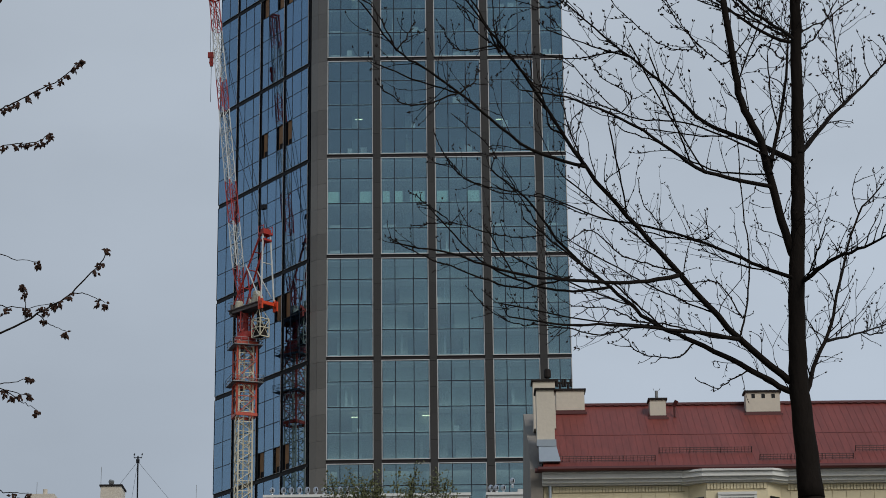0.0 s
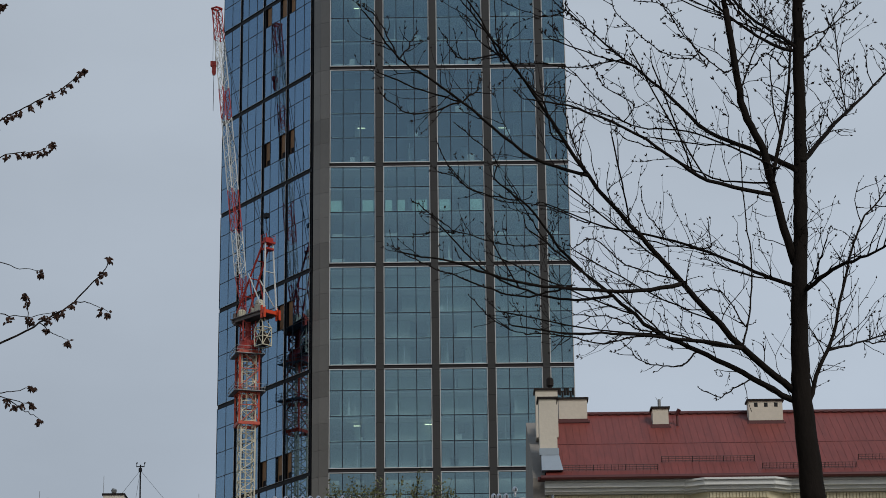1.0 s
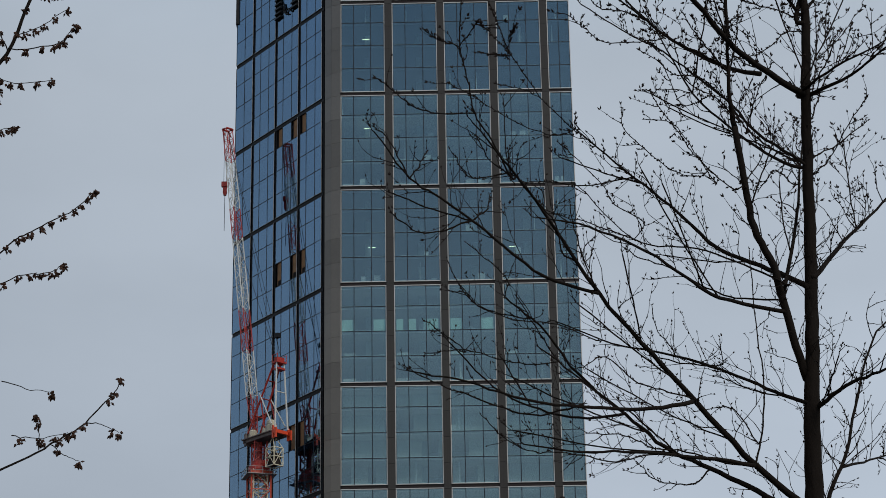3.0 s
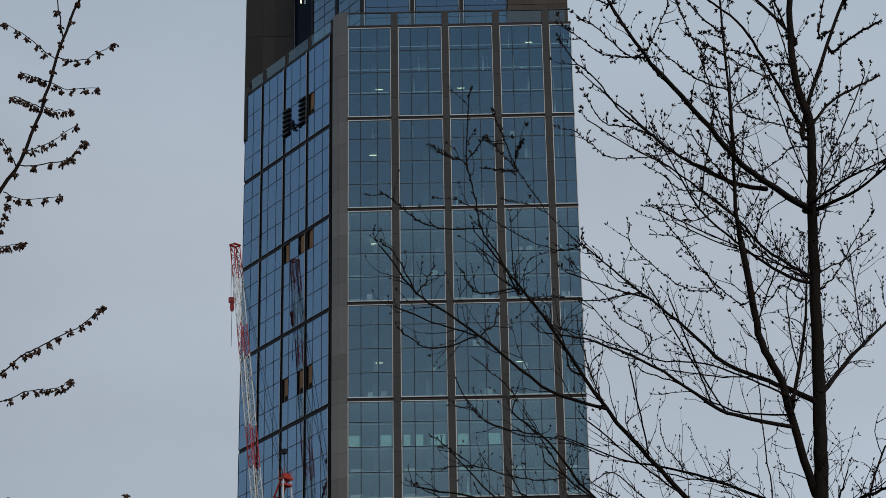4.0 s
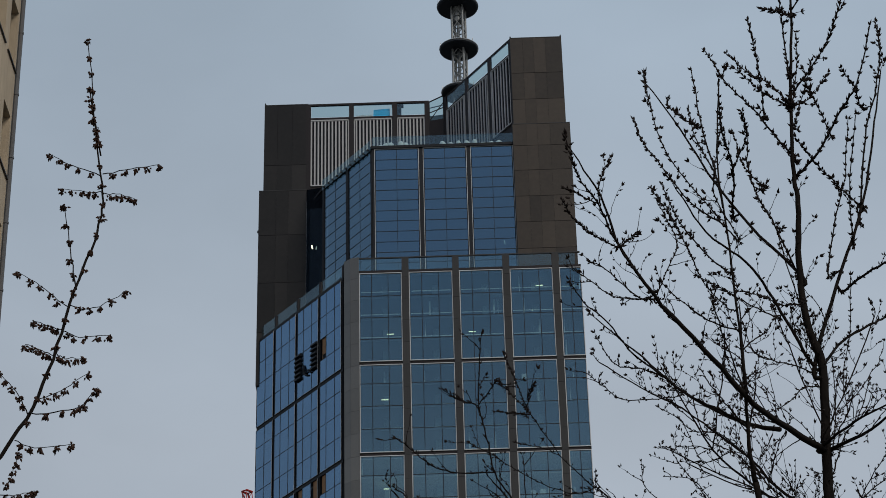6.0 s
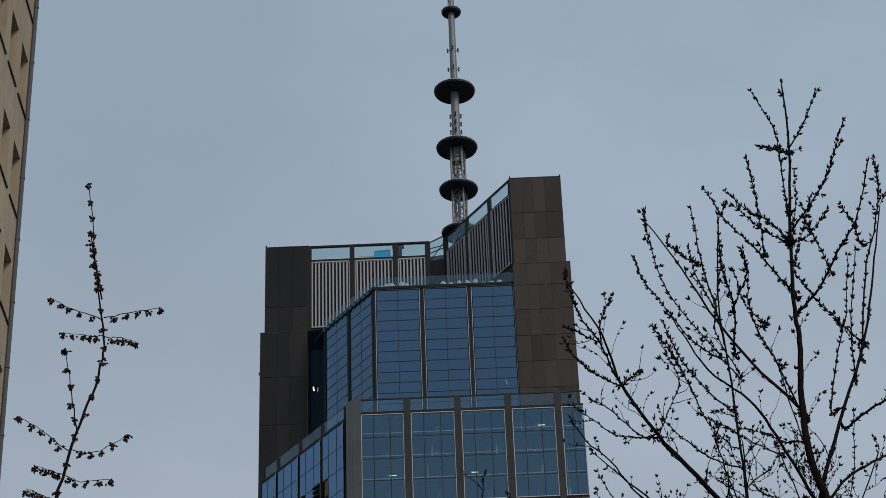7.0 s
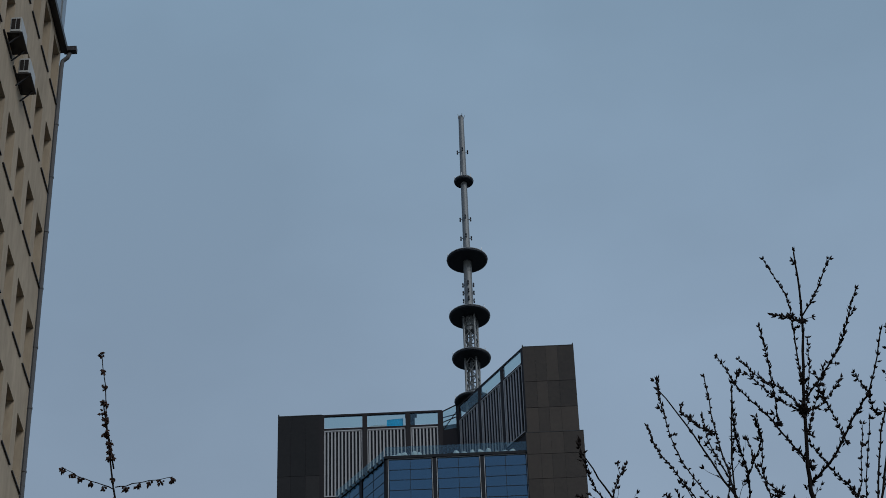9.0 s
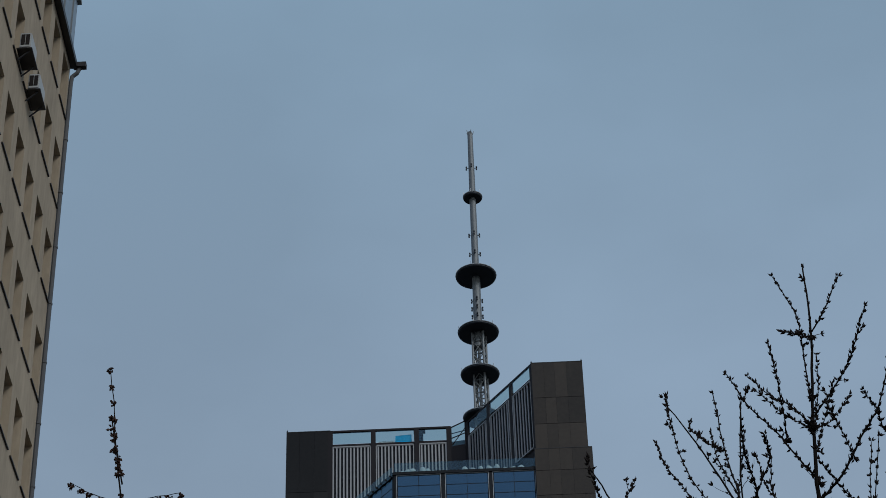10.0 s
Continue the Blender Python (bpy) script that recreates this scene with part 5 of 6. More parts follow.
# ---- bare trees ----
def tree(name, label, limbs, seed, twig_gap, twig_len, buds, lift):
    top = thing(name, limbs[0][1][0][0], limbs[0][1][0][1], 0, label, "tree")
    rt = random.Random(seed)
    twigs, tips = bmesh.new(), []

    def twig(p, d, length, r, depth):
        n = 6
        pts = [Vector(p)]
        d = Vector(d).normalized()
        for k in range(n):
            d = (d + Vector((rt.gauss(0, 0.17), rt.gauss(0, 0.15), rt.gauss(0, 0.15) + lift * (1.6 if pts[0].z > 12 else 1.1)))).normalized()
            pts.append(pts[-1] + d * length / n)
        sweep(twigs, pts, [r * (1 - 0.6 * k / n) for k in range(n + 1)], 4)
        for k in range(1, n + 1):
            if rt.random() < (0.5 if pts[0].z > 10.5 else 0.22):
                tips.append((pts[k], d, False))
        tips.append((pts[-1], d, True))
        if depth:
            for k in range(1, n):
                if rt.random() < (0.5 if depth == 2 else 0.3):
                    side_way = d.cross(Vector((rt.gauss(0, 1), rt.gauss(0, 1), rt.gauss(0, 1)))).normalized()
                    twig(pts[k], d * 0.8 + side_way * 0.7, length * rt.uniform(0.35, 0.75), max(r * 0.75, 0.0033), depth - 1)

    limbs = list(limbs)
    bole = smooth_line(limbs[0][1], 6)
    for i, (kind, pts, r0, r1) in enumerate(limbs):
        if i and twig_gap:
            near = min(bole, key=lambda q: (q - pts[0]).length)
            if 0.02 < (near - pts[0]).length < 0.3:
                foot = min(bole, key=lambda q: (q - pts[0] + (pts[1] - pts[0]).normalized() * 0.08).length)
                limbs[i] = (kind, [foot] + pts, r0, r1)
    if twig_gap:
        for kind, pts, r0, r1 in list(limbs):
            if kind == "shoot":
                continue
            line = smooth_line(pts, 5)
            total = sum((q - p).length for p, q in zip(line, line[1:]))
            for i in range(max(1, int(total / 1.5))):
                f = rt.uniform(0.2, 0.9)
                k = min(int(f * len(line)), len(line) - 2)
                p, d = line[k], (line[k + 1] - line[k]).normalized()
                if (kind != "limb" and p.z < 9.5) or p.z > 12.4:
                    continue
                out = Vector((d.z, 0, -d.x)) * rt.choice((-1, 1))
                w = (d + out * rt.uniform(0.4, 0.8) + Vector((0, rt.gauss(0, 0.4), 0.2))).normalized()
                ln = rt.uniform(0.5, 1.0) * min(1.5, 0.45 * total)
                bend = Vector((rt.gauss(0, 0.05), rt.gauss(0, 0.05), 0.12 * ln))
                limbs.append(("limb", [p, p + w * ln * 0.5 + bend * 0.3, p + w * ln + bend], 0.012, 0.006))
    grown = []

    # where a point appears from the eye, across and up
    def view_slope(p):
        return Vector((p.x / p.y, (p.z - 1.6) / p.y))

    starts = [(view_slope(pts[0]), r0) for kind, pts, r0, r1 in limbs if kind in ("limb", "stem")]
    for kind, pts, r0, r1 in limbs:
        thin = {"limb": 0.64, "twig": 0.5, "stem": 0.55, "shoot": 0.62}.get(kind, 1.0)
        a = thin * r0
        # feet are moved and thinned to the limb they meet in the camera's view
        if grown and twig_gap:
            here = view_slope(pts[0])
            gap, at, girth = min((((view_slope(p) - here).length, p, g) for p, g in grown), key=lambda q: q[0])
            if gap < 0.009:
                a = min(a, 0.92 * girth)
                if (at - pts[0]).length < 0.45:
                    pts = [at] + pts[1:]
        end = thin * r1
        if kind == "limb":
            tail = view_slope(pts[-1])
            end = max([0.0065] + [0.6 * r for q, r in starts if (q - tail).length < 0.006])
        end = min(end, a)
        line = smooth_line(pts, 5)
        wob = [p + Vector((rt.gauss(0, 1), rt.gauss(0, 1), rt.gauss(0, 1))) * 0.004 for p in line]
        n = len(wob)
        radii = [end + (a - end) * (1 - (k / (n - 1)) ** (0.62 if kind == "trunk" else 0.8)) for k in range(n)]
        grown += list(zip(wob, radii))
        b = bmesh.new()
        sweep(b, wob, radii, 12 if r0 > 0.05 else 8)
        under(link("trunk" if kind[:4] in ("trun", "stem") else "limb", b, BARK, smooth=True), top)
        if kind == "shoot":
            for k in range(2, n):
                tips.append((wob[k], wob[k] - wob[k - 1], k >= n - 2 or wob[k].z > 12.5))
                if rt.random() < (0.95 if wob[k].z > 12.5 else 0.6):
                    tips.append((wob[k].lerp(wob[k - 1], 0.5), wob[k] - wob[k - 1], False))
                if rt.random() < (0.12 if wob[k].z > 12.5 else 0.22):
                    d = (wob[k] - wob[k - 1]).normalized()
                    twig(wob[k], d + Vector((d.z, 0.3, -d.x)) * rt.choice((-1, 1)), rt.uniform(0.08, 0.3) * (0.4 if wob[k].z > 14 else 1.0), 0.005, 0)
        elif twig_gap:
            gone, side_sign, nxt = 0.0, 1, twig_gap
            total = sum((q - p).length for p, q in zip(wob, wob[1:]))
            for p, q in zip(wob, wob[1:]):
                gone += (q - p).length
                if gone > nxt and (kind == "limb" or p.z > 7.5) and (p.z < 12.8 or rt.random() < 0.3):
                    nxt = gone + twig_gap * (0.65 if p.x > 3.55 else 1.15 if p.z > 9.5 else 1.45) * rt.uniform(0.5, 1.5)
                    d = (q - p).normalized()
                    out = Vector((d.z, 0, -d.x)) * side_sign
                    side_sign = -side_sign
                    w = (d * rt.uniform(0.4, 1.0) + out * rt.uniform(0.35, 0.9) + Vector((0, rt.gauss(0, 0.5), 0.35)))
                    twig(p, w, twig_len * (0.35 if p.z > 15 else 0.5 if p.z > 14 else 0.75 if p.z > 12 else 1.0) * rt.uniform(0.4, 1.3) * (1 - 0.35 * gone / total), max(0.0042, min(0.0065, r1 * 0.3)), 0 if p.z > 12.6 else 1)
            if kind == "trunk":
                tips += [(q, q - p, True) for p, q in zip(wob, wob[1:]) if q.z > 15.4]
            else:
                twig(wob[-1], wob[-1] - wob[-2], twig_len * 0.25, 0.0055, 1)
        else:
            for k in range(2, n):
                if k % 2 and k < n - 1 and not (kind == "stem" and wob[k].z > 10.45):
                    continue
                if kind == "twig" and wob[k].z < 6.6 and k < n - 1 and rt.random() > 0.2:
                    continue
                if kind == "twig":
                    tips.append((wob[k], wob[k] - wob[k - 1], k == n - 1))
                elif wob[k].z > 8.3:
                    tips.append((wob[k], Vector((rt.choice((-1, 1)), 0, 0.2)), False))
    if len(twigs.verts):
        tagged(under(link("twigs", twigs, TWIG), top), kind="stuff")
    else:
        twigs.free()
    b = bmesh.new()
    for p, d, last in tips:
        for _ in range(buds[1] if not last else buds[0] if buds[3] == 0 or p[2] > 12 else 2):
            w = (Vector(d).normalized() * buds[3] + Vector((rt.gauss(0, 0.6), rt.gauss(0, 0.6), rt.gauss(0, 0.5) + buds[4]))).normalized()
            grow = 1.15 if buds[3] == 0 else 1.3 if p[2] > 13.2 else 1.0 if p[2] > 11.5 else 1.0 if p[2] > 10 else 0.75
            ln, r = grow * buds[2] * rt.uniform(0.6, 1.25), grow * buds[5] * rt.uniform(0.7, 1.2)
            s0 = Vector(p) + w * ln * 0.1
            if buds[3] == 0:
                s0 += Vector((rt.gauss(0, 0.008), rt.gauss(0, 0.008), -rt.uniform(0.0, 0.032)))
            c, e = s0 + w * ln * 0.4, s0 + w * ln
            a = w.orthogonal().normalized() * r
            t = w.cross(a)
            v = [b.verts.new(s0)] + [b.verts.new(c + q) for q in (a, t, -a, -t)] + [b.verts.new(e)]
            for i in range(4):
                b.faces.new((v[0], v[1 + (i + 1) % 4], v[1 + i]))
                b.faces.new((v[5], v[1 + i], v[1 + (i + 1) % 4]))
    tagged(under(link("buds", b, buds[6]), top), kind="stuff")
    return top


def limb(plan, kind, pts, r0, r1):
    plan.append((kind, [Vector(p) for p in pts], r0, r1))


# limbs along their bends, with the radius at the foot and at the tip
budding, maple = [], []
limb(budding, 'trunk', [(3.325, 21.00, 5.91), (3.295, 21.00, 6.45), (3.27, 21.00, 6.93), (3.28, 21.00, 7.41), (3.31, 21.00, 8.02), (3.35, 21.00, 8.52), (3.39, 21.00, 9.28), (3.43, 21.00, 10.19), (3.47, 21.00, 11.15), (3.53, 21.00, 12.07), (3.43, 21.00, 12.55), (3.41, 21.00, 13.27), (3.47, 21.00, 13.96), (3.46, 21.00, 14.35), (3.52, 21.00, 15.29), (3.63, 21.00, 16.40), (3.65, 21.00, 17.30)], 0.1236, 0.0084)
limb(budding, 'limb', [(3.17, 21.00, 7.03), (2.70, 20.64, 7.32), (2.17, 20.29, 7.80), (1.75, 19.93, 8.17), (1.27, 19.57, 8.62), (0.79, 19.21, 9.27), (0.49, 18.86, 9.55), (0.18, 18.50, 9.83)], 0.0646, 0.0253)
limb(budding, 'limb', [(3.15, 21.00, 6.93), (2.72, 20.83, 7.13), (2.29, 20.66, 7.30), (1.87, 20.49, 7.46), (1.51, 20.31, 7.73), (1.10, 20.14, 8.05), (0.75, 19.97, 8.47), (0.44, 19.80, 8.69)], 0.0534, 0.0169)
limb(budding, 'limb', [(1.25, 19.30, 8.53), (0.77, 19.08, 8.61), (0.34, 18.86, 8.90), (-0.10, 18.64, 9.18), (-0.36, 18.42, 9.28), (-0.66, 18.20, 9.62)], 0.0506, 0.0169)
limb(budding, 'limb', [(3.31, 21.00, 9.19), (3.07, 21.44, 9.51), (2.64, 21.88, 9.90), (2.22, 22.32, 10.55), (1.81, 22.76, 11.13), (1.34, 23.20, 11.80)], 0.0562, 0.0225)
limb(budding, 'limb', [(3.26, 21.00, 8.30), (3.14, 20.90, 8.77), (3.01, 20.80, 9.30), (2.84, 20.70, 9.66), (2.76, 20.60, 10.14), (2.69, 20.50, 10.62)], 0.0674, 0.0450)
limb(budding, 'limb', [(2.70, 20.50, 10.58), (2.64, 20.33, 10.92), (2.64, 20.17, 11.56), (2.63, 20.00, 12.26)], 0.0506, 0.0393)
limb(budding, 'limb', [(2.58, 20.00, 11.03), (2.60, 19.92, 11.95), (2.57, 19.85, 12.84), (2.52, 19.77, 13.70), (2.60, 19.70, 14.64)], 0.0393, 0.0112)
limb(budding, 'limb', [(3.07, 20.70, 8.98), (3.30, 21.13, 9.83), (3.45, 21.57, 10.60), (3.61, 22.00, 11.27)], 0.0337, 0.0225)
limb(budding, 'limb', [(3.44, 21.00, 9.28), (3.83, 21.60, 9.84), (4.30, 22.20, 10.42), (4.80, 22.80, 11.06)], 0.0562, 0.0450)
limb(budding, 'limb', [(3.36, 21.00, 7.96), (3.53, 20.40, 7.98), (3.74, 19.80, 7.92), (3.98, 19.20, 7.91)], 0.0506, 0.0393)
limb(budding, 'limb', [(3.35, 21.00, 6.93), (3.47, 21.20, 7.25), (3.67, 21.40, 7.66), (3.84, 21.60, 8.25), (4.08, 21.80, 8.89), (4.36, 22.00, 9.25)], 0.0450, 0.0225)
limb(budding, 'limb', [(3.63, 21.60, 7.58), (4.04, 22.30, 7.81), (4.51, 23.00, 8.11)], 0.0281, 0.0169)
limb(budding, 'limb', [(3.23, 21.00, 8.02), (2.96, 21.48, 8.31), (2.59, 21.96, 8.66), (2.09, 22.44, 9.00), (1.61, 22.92, 9.27), (1.06, 23.40, 9.69)], 0.0393, 0.0169)
limb(budding, 'limb', [(3.07, 20.80, 8.89), (2.44, 20.44, 8.87), (2.10, 20.08, 8.95), (1.62, 19.72, 9.13), (1.10, 19.36, 9.20), (0.73, 19.00, 9.13)], 0.0337, 0.0169)
limb(budding, 'limb', [(3.48, 21.00, 11.16), (3.07, 20.60, 11.22), (2.70, 20.20, 11.30), (2.31, 19.80, 11.59), (1.84, 19.40, 11.95)], 0.0562, 0.0337)
limb(budding, 'limb', [(1.73, 19.40, 11.97), (1.47, 19.20, 12.47), (1.29, 19.00, 12.94), (1.05, 18.80, 13.30)], 0.0337, 0.0112)
limb(budding, 'limb', [(3.04, 21.00, 11.39), (2.72, 21.50, 11.74), (2.22, 22.00, 12.34), (1.87, 22.50, 13.00), (1.43, 23.00, 13.75)], 0.0393, 0.0169)
limb(budding, 'limb', [(3.52, 21.00, 11.17), (3.82, 20.40, 11.09), (4.21, 19.80, 11.22)], 0.0506, 0.0337)
limb(budding, 'limb', [(3.36, 21.00, 10.47), (3.03, 21.40, 10.94), (2.79, 21.80, 11.50), (2.34, 22.20, 12.14), (2.09, 22.60, 12.54)], 0.0337, 0.0169)
limb(budding, 'limb', [(3.43, 21.00, 13.11), (2.99, 21.35, 13.94), (2.66, 21.70, 14.80), (2.43, 22.05, 15.61), (2.12, 22.40, 16.46)], 0.0337, 0.0112)
limb(budding, 'limb', [(3.43, 21.00, 12.10), (3.07, 20.65, 12.66), (2.78, 20.30, 12.90), (2.37, 19.95, 13.06), (2.09, 19.60, 13.34)], 0.0337, 0.0112)
limb(budding, 'limb', [(3.45, 21.00, 12.07), (3.81, 21.25, 13.13), (4.24, 21.50, 14.25), (4.53, 21.75, 15.43), (4.73, 22.00, 16.26)], 0.0450, 0.0225)
limb(budding, 'limb', [(3.40, 21.00, 11.17), (3.70, 20.50, 11.23), (4.05, 20.00, 11.22)], 0.0393, 0.0281)
limb(budding, 'limb', [(3.19, 21.00, 10.46), (2.84, 21.40, 10.94), (2.46, 21.80, 11.57), (2.10, 22.20, 12.61)], 0.0337, 0.0225)
limb(budding, 'limb', [(2.64, 20.20, 7.20), (2.06, 19.90, 7.20), (1.54, 19.60, 7.17), (1.04, 19.30, 7.09), (0.55, 19.00, 7.09)], 0.0337, 0.0112)
limb(budding, 'limb', [(2.07, 19.80, 7.67), (1.60, 19.52, 7.53), (1.04, 19.24, 7.48), (0.55, 18.96, 7.47), (0.08, 18.68, 7.54), (-0.39, 18.40, 7.55)], 0.0337, 0.0112)
limb(budding, 'limb', [(1.50, 20.20, 7.70), (1.10, 20.35, 7.71), (0.75, 20.50, 7.84), (0.34, 20.65, 8.11), (-0.07, 20.80, 8.61)], 0.0225, 0.0084)
limb(budding, 'shoot', [(3.55, 21.00, 15.57), (3.53, 21.00, 15.61), (3.53, 21.08, 16.28), (3.52, 21.17, 16.81), (3.34, 21.25, 17.38)], 0.0168, 0.0079)
limb(budding, 'shoot', [(3.63, 21.00, 16.40), (3.80, 20.90, 16.65), (3.98, 20.80, 17.02)], 0.0155, 0.0079)
limb(budding, 'shoot', [(3.52, 21.00, 15.29), (3.53, 21.00, 15.32), (3.73, 20.88, 15.54), (3.93, 20.75, 15.82), (4.03, 20.62, 16.03), (4.16, 20.50, 16.39)], 0.0194, 0.0084)
limb(budding, 'shoot', [(3.47, 21.00, 14.47), (3.50, 21.00, 14.50), (3.35, 21.18, 14.90), (3.17, 21.35, 15.37), (2.94, 21.52, 15.82), (2.75, 21.70, 16.39)], 0.0220, 0.0090)
limb(budding, 'shoot', [(3.51, 21.00, 15.17), (3.49, 21.00, 15.22), (3.34, 21.13, 15.54), (3.13, 21.27, 15.81), (2.94, 21.40, 16.15)], 0.0155, 0.0073)
limb(budding, 'shoot', [(3.51, 21.00, 15.17), (3.48, 21.00, 15.18), (3.19, 20.80, 15.25), (2.91, 20.60, 15.40)], 0.0129, 0.0067)
limb(budding, 'shoot', [(4.19, 21.47, 14.11), (4.19, 21.47, 14.08), (4.35, 21.50, 15.05), (4.55, 21.54, 15.72), (4.66, 21.58, 16.26), (4.66, 21.61, 16.65)], 0.0220, 0.0090)
limb(budding, 'shoot', [(2.54, 19.81, 13.27), (2.57, 20.46, 14.12), (2.56, 21.10, 15.00), (2.58, 21.75, 16.17)], 0.0220, 0.0096)
limb(budding, 'shoot', [(2.56, 19.83, 13.06), (2.53, 19.83, 13.07), (2.26, 20.16, 13.54), (2.05, 20.50, 14.16), (1.89, 20.83, 14.71), (1.85, 21.17, 15.19)], 0.0181, 0.0079)
limb(budding, 'shoot', [(3.38, 21.04, 13.21), (3.23, 21.16, 13.81), (3.11, 21.28, 14.22), (3.05, 21.40, 14.67), (3.10, 21.51, 15.23)], 0.0194, 0.0079)
limb(budding, 'shoot', [(4.24, 21.50, 14.25), (4.23, 21.50, 14.19), (3.94, 21.24, 14.33), (3.68, 20.98, 14.47), (3.48, 20.72, 14.61)], 0.0155, 0.0067)
limb(budding, 'shoot', [(4.03, 21.38, 13.69), (4.07, 21.38, 13.71), (4.02, 21.00, 14.09), (4.11, 20.62, 14.80)], 0.0168, 0.0073)
limb(budding, 'shoot', [(1.57, 19.27, 12.28), (1.59, 19.27, 12.28), (1.43, 19.17, 12.53), (1.27, 19.05, 12.89), (1.10, 18.95, 13.12), (1.01, 18.84, 13.36)], 0.0220, 0.0084)
limb(budding, 'shoot', [(1.45, 19.18, 12.53), (1.43, 19.18, 12.49), (1.21, 19.06, 12.56), (1.03, 18.94, 12.66), (0.92, 18.82, 12.81)], 0.0155, 0.0073)
limb(budding, 'shoot', [(1.45, 19.18, 12.53), (1.46, 19.18, 12.49), (1.57, 19.20, 12.60), (1.65, 19.22, 12.65)], 0.0129, 0.0067)
limb(budding, 'shoot', [(3.51, 21.00, 15.17), (3.72, 21.10, 15.32), (3.99, 21.20, 15.72)], 0.0116, 0.0062)
limb(budding, 'shoot', [(3.51, 21.00, 15.17), (3.53, 21.00, 15.22), (3.65, 21.15, 15.76), (3.71, 21.30, 16.32)], 0.0116, 0.0062)
limb(budding, 'shoot', [(3.50, 21.00, 14.94), (3.53, 21.00, 14.97), (3.70, 21.10, 15.47), (3.82, 21.20, 15.89)], 0.0116, 0.0062)
limb(budding, 'shoot', [(3.63, 21.00, 16.40), (3.63, 21.00, 16.35), (3.48, 21.10, 16.48), (3.35, 21.20, 16.58)], 0.0103, 0.0062)
limb(budding, 'shoot', [(1.70, 19.38, 12.03), (1.65, 19.38, 12.03), (1.43, 19.26, 12.17), (1.25, 19.14, 12.28), (1.15, 19.02, 12.25)], 0.0142, 0.0067)
limb(budding, 'shoot', [(2.64, 20.29, 11.08), (2.63, 20.29, 11.11), (2.38, 20.17, 11.23), (2.05, 20.04, 11.35), (1.83, 19.92, 11.49), (1.57, 19.78, 11.65), (1.33, 19.66, 11.94), (1.11, 19.53, 12.09), (0.97, 19.41, 12.28)], 0.0246, 0.0084)
limb(budding, 'shoot', [(2.19, 22.10, 12.35), (2.22, 22.10, 12.34), (1.92, 21.46, 12.00), (1.52, 20.82, 11.69), (1.30, 20.18, 11.51), (1.12, 19.54, 11.34)], 0.0168, 0.0067)
limb(budding, 'shoot', [(2.09, 22.19, 12.59), (1.77, 21.72, 12.48), (1.49, 21.26, 12.30), (1.30, 20.80, 12.35)], 0.0142, 0.0067)
limb(budding, 'shoot', [(3.47, 21.62, 10.68), (3.44, 21.62, 10.70), (3.17, 21.63, 10.89), (2.95, 21.65, 11.11), (2.79, 21.66, 11.41), (2.53, 21.67, 11.68), (2.27, 21.68, 11.73), (2.08, 21.69, 11.92)], 0.0194, 0.0073)
limb(budding, 'shoot', [(3.44, 21.00, 10.43), (3.47, 21.00, 10.48), (3.79, 21.25, 10.74), (4.14, 21.50, 11.09)], 0.0194, 0.0084)
limb(budding, 'shoot', [(3.46, 21.00, 10.91), (3.51, 21.00, 10.89), (3.69, 21.17, 11.37), (3.90, 21.33, 11.70), (4.08, 21.50, 12.17)], 0.0168, 0.0073)
limb(budding, 'shoot', [(3.45, 21.00, 12.07), (3.42, 21.00, 12.02), (3.22, 20.85, 12.03), (3.01, 20.70, 12.01), (2.81, 20.55, 12.03), (2.70, 20.40, 12.25)], 0.0155, 0.0067)
limb(budding, 'shoot', [(3.16, 20.74, 12.52), (3.11, 20.74, 12.50), (2.92, 20.52, 12.47), (2.67, 20.30, 12.50), (2.47, 20.08, 12.51), (2.23, 19.87, 12.53)], 0.0142, 0.0067)
limb(budding, 'shoot', [(2.60, 19.92, 11.95), (2.33, 19.81, 11.99), (2.11, 19.69, 12.10), (1.86, 19.58, 12.30)], 0.0142, 0.0067)
limb(budding, 'shoot', [(2.59, 19.90, 12.17), (2.54, 19.90, 12.16), (2.35, 20.10, 12.52), (2.24, 20.28, 12.97), (2.05, 20.48, 13.68)], 0.0142, 0.0067)
limb(budding, 'shoot', [(3.53, 21.00, 12.07), (3.82, 21.30, 12.51), (4.17, 21.60, 12.84), (4.44, 21.90, 13.10)], 0.0259, 0.0169)
limb(budding, 'shoot', [(3.52, 21.00, 11.17), (3.53, 21.00, 11.13), (3.68, 21.37, 11.81), (3.76, 21.73, 12.52)], 0.0168, 0.0073)
limb(budding, 'shoot', [(2.64, 20.31, 11.00), (2.76, 20.44, 11.55), (2.81, 20.57, 11.91)], 0.0142, 0.0067)
limb(budding, 'shoot', [(2.63, 20.29, 11.08), (2.45, 20.11, 11.24), (2.29, 19.92, 11.36), (2.18, 19.75, 11.45)], 0.0142, 0.0067)
limb(budding, 'shoot', [(3.41, 21.46, 10.41), (3.36, 21.46, 10.40), (3.21, 21.56, 10.60), (3.05, 21.65, 10.44)], 0.0142, 0.0067)
limb(budding, 'shoot', [(3.44, 21.00, 10.31), (3.45, 21.00, 10.28), (3.63, 20.87, 10.42), (3.87, 20.73, 10.80), (3.99, 20.60, 10.94)], 0.0142, 0.0067)
limb(budding, 'shoot', [(2.68, 20.46, 10.66), (2.72, 20.46, 10.67), (2.50, 20.29, 10.83), (2.21, 20.11, 10.93), (2.10, 19.94, 11.25)], 0.0129, 0.0067)
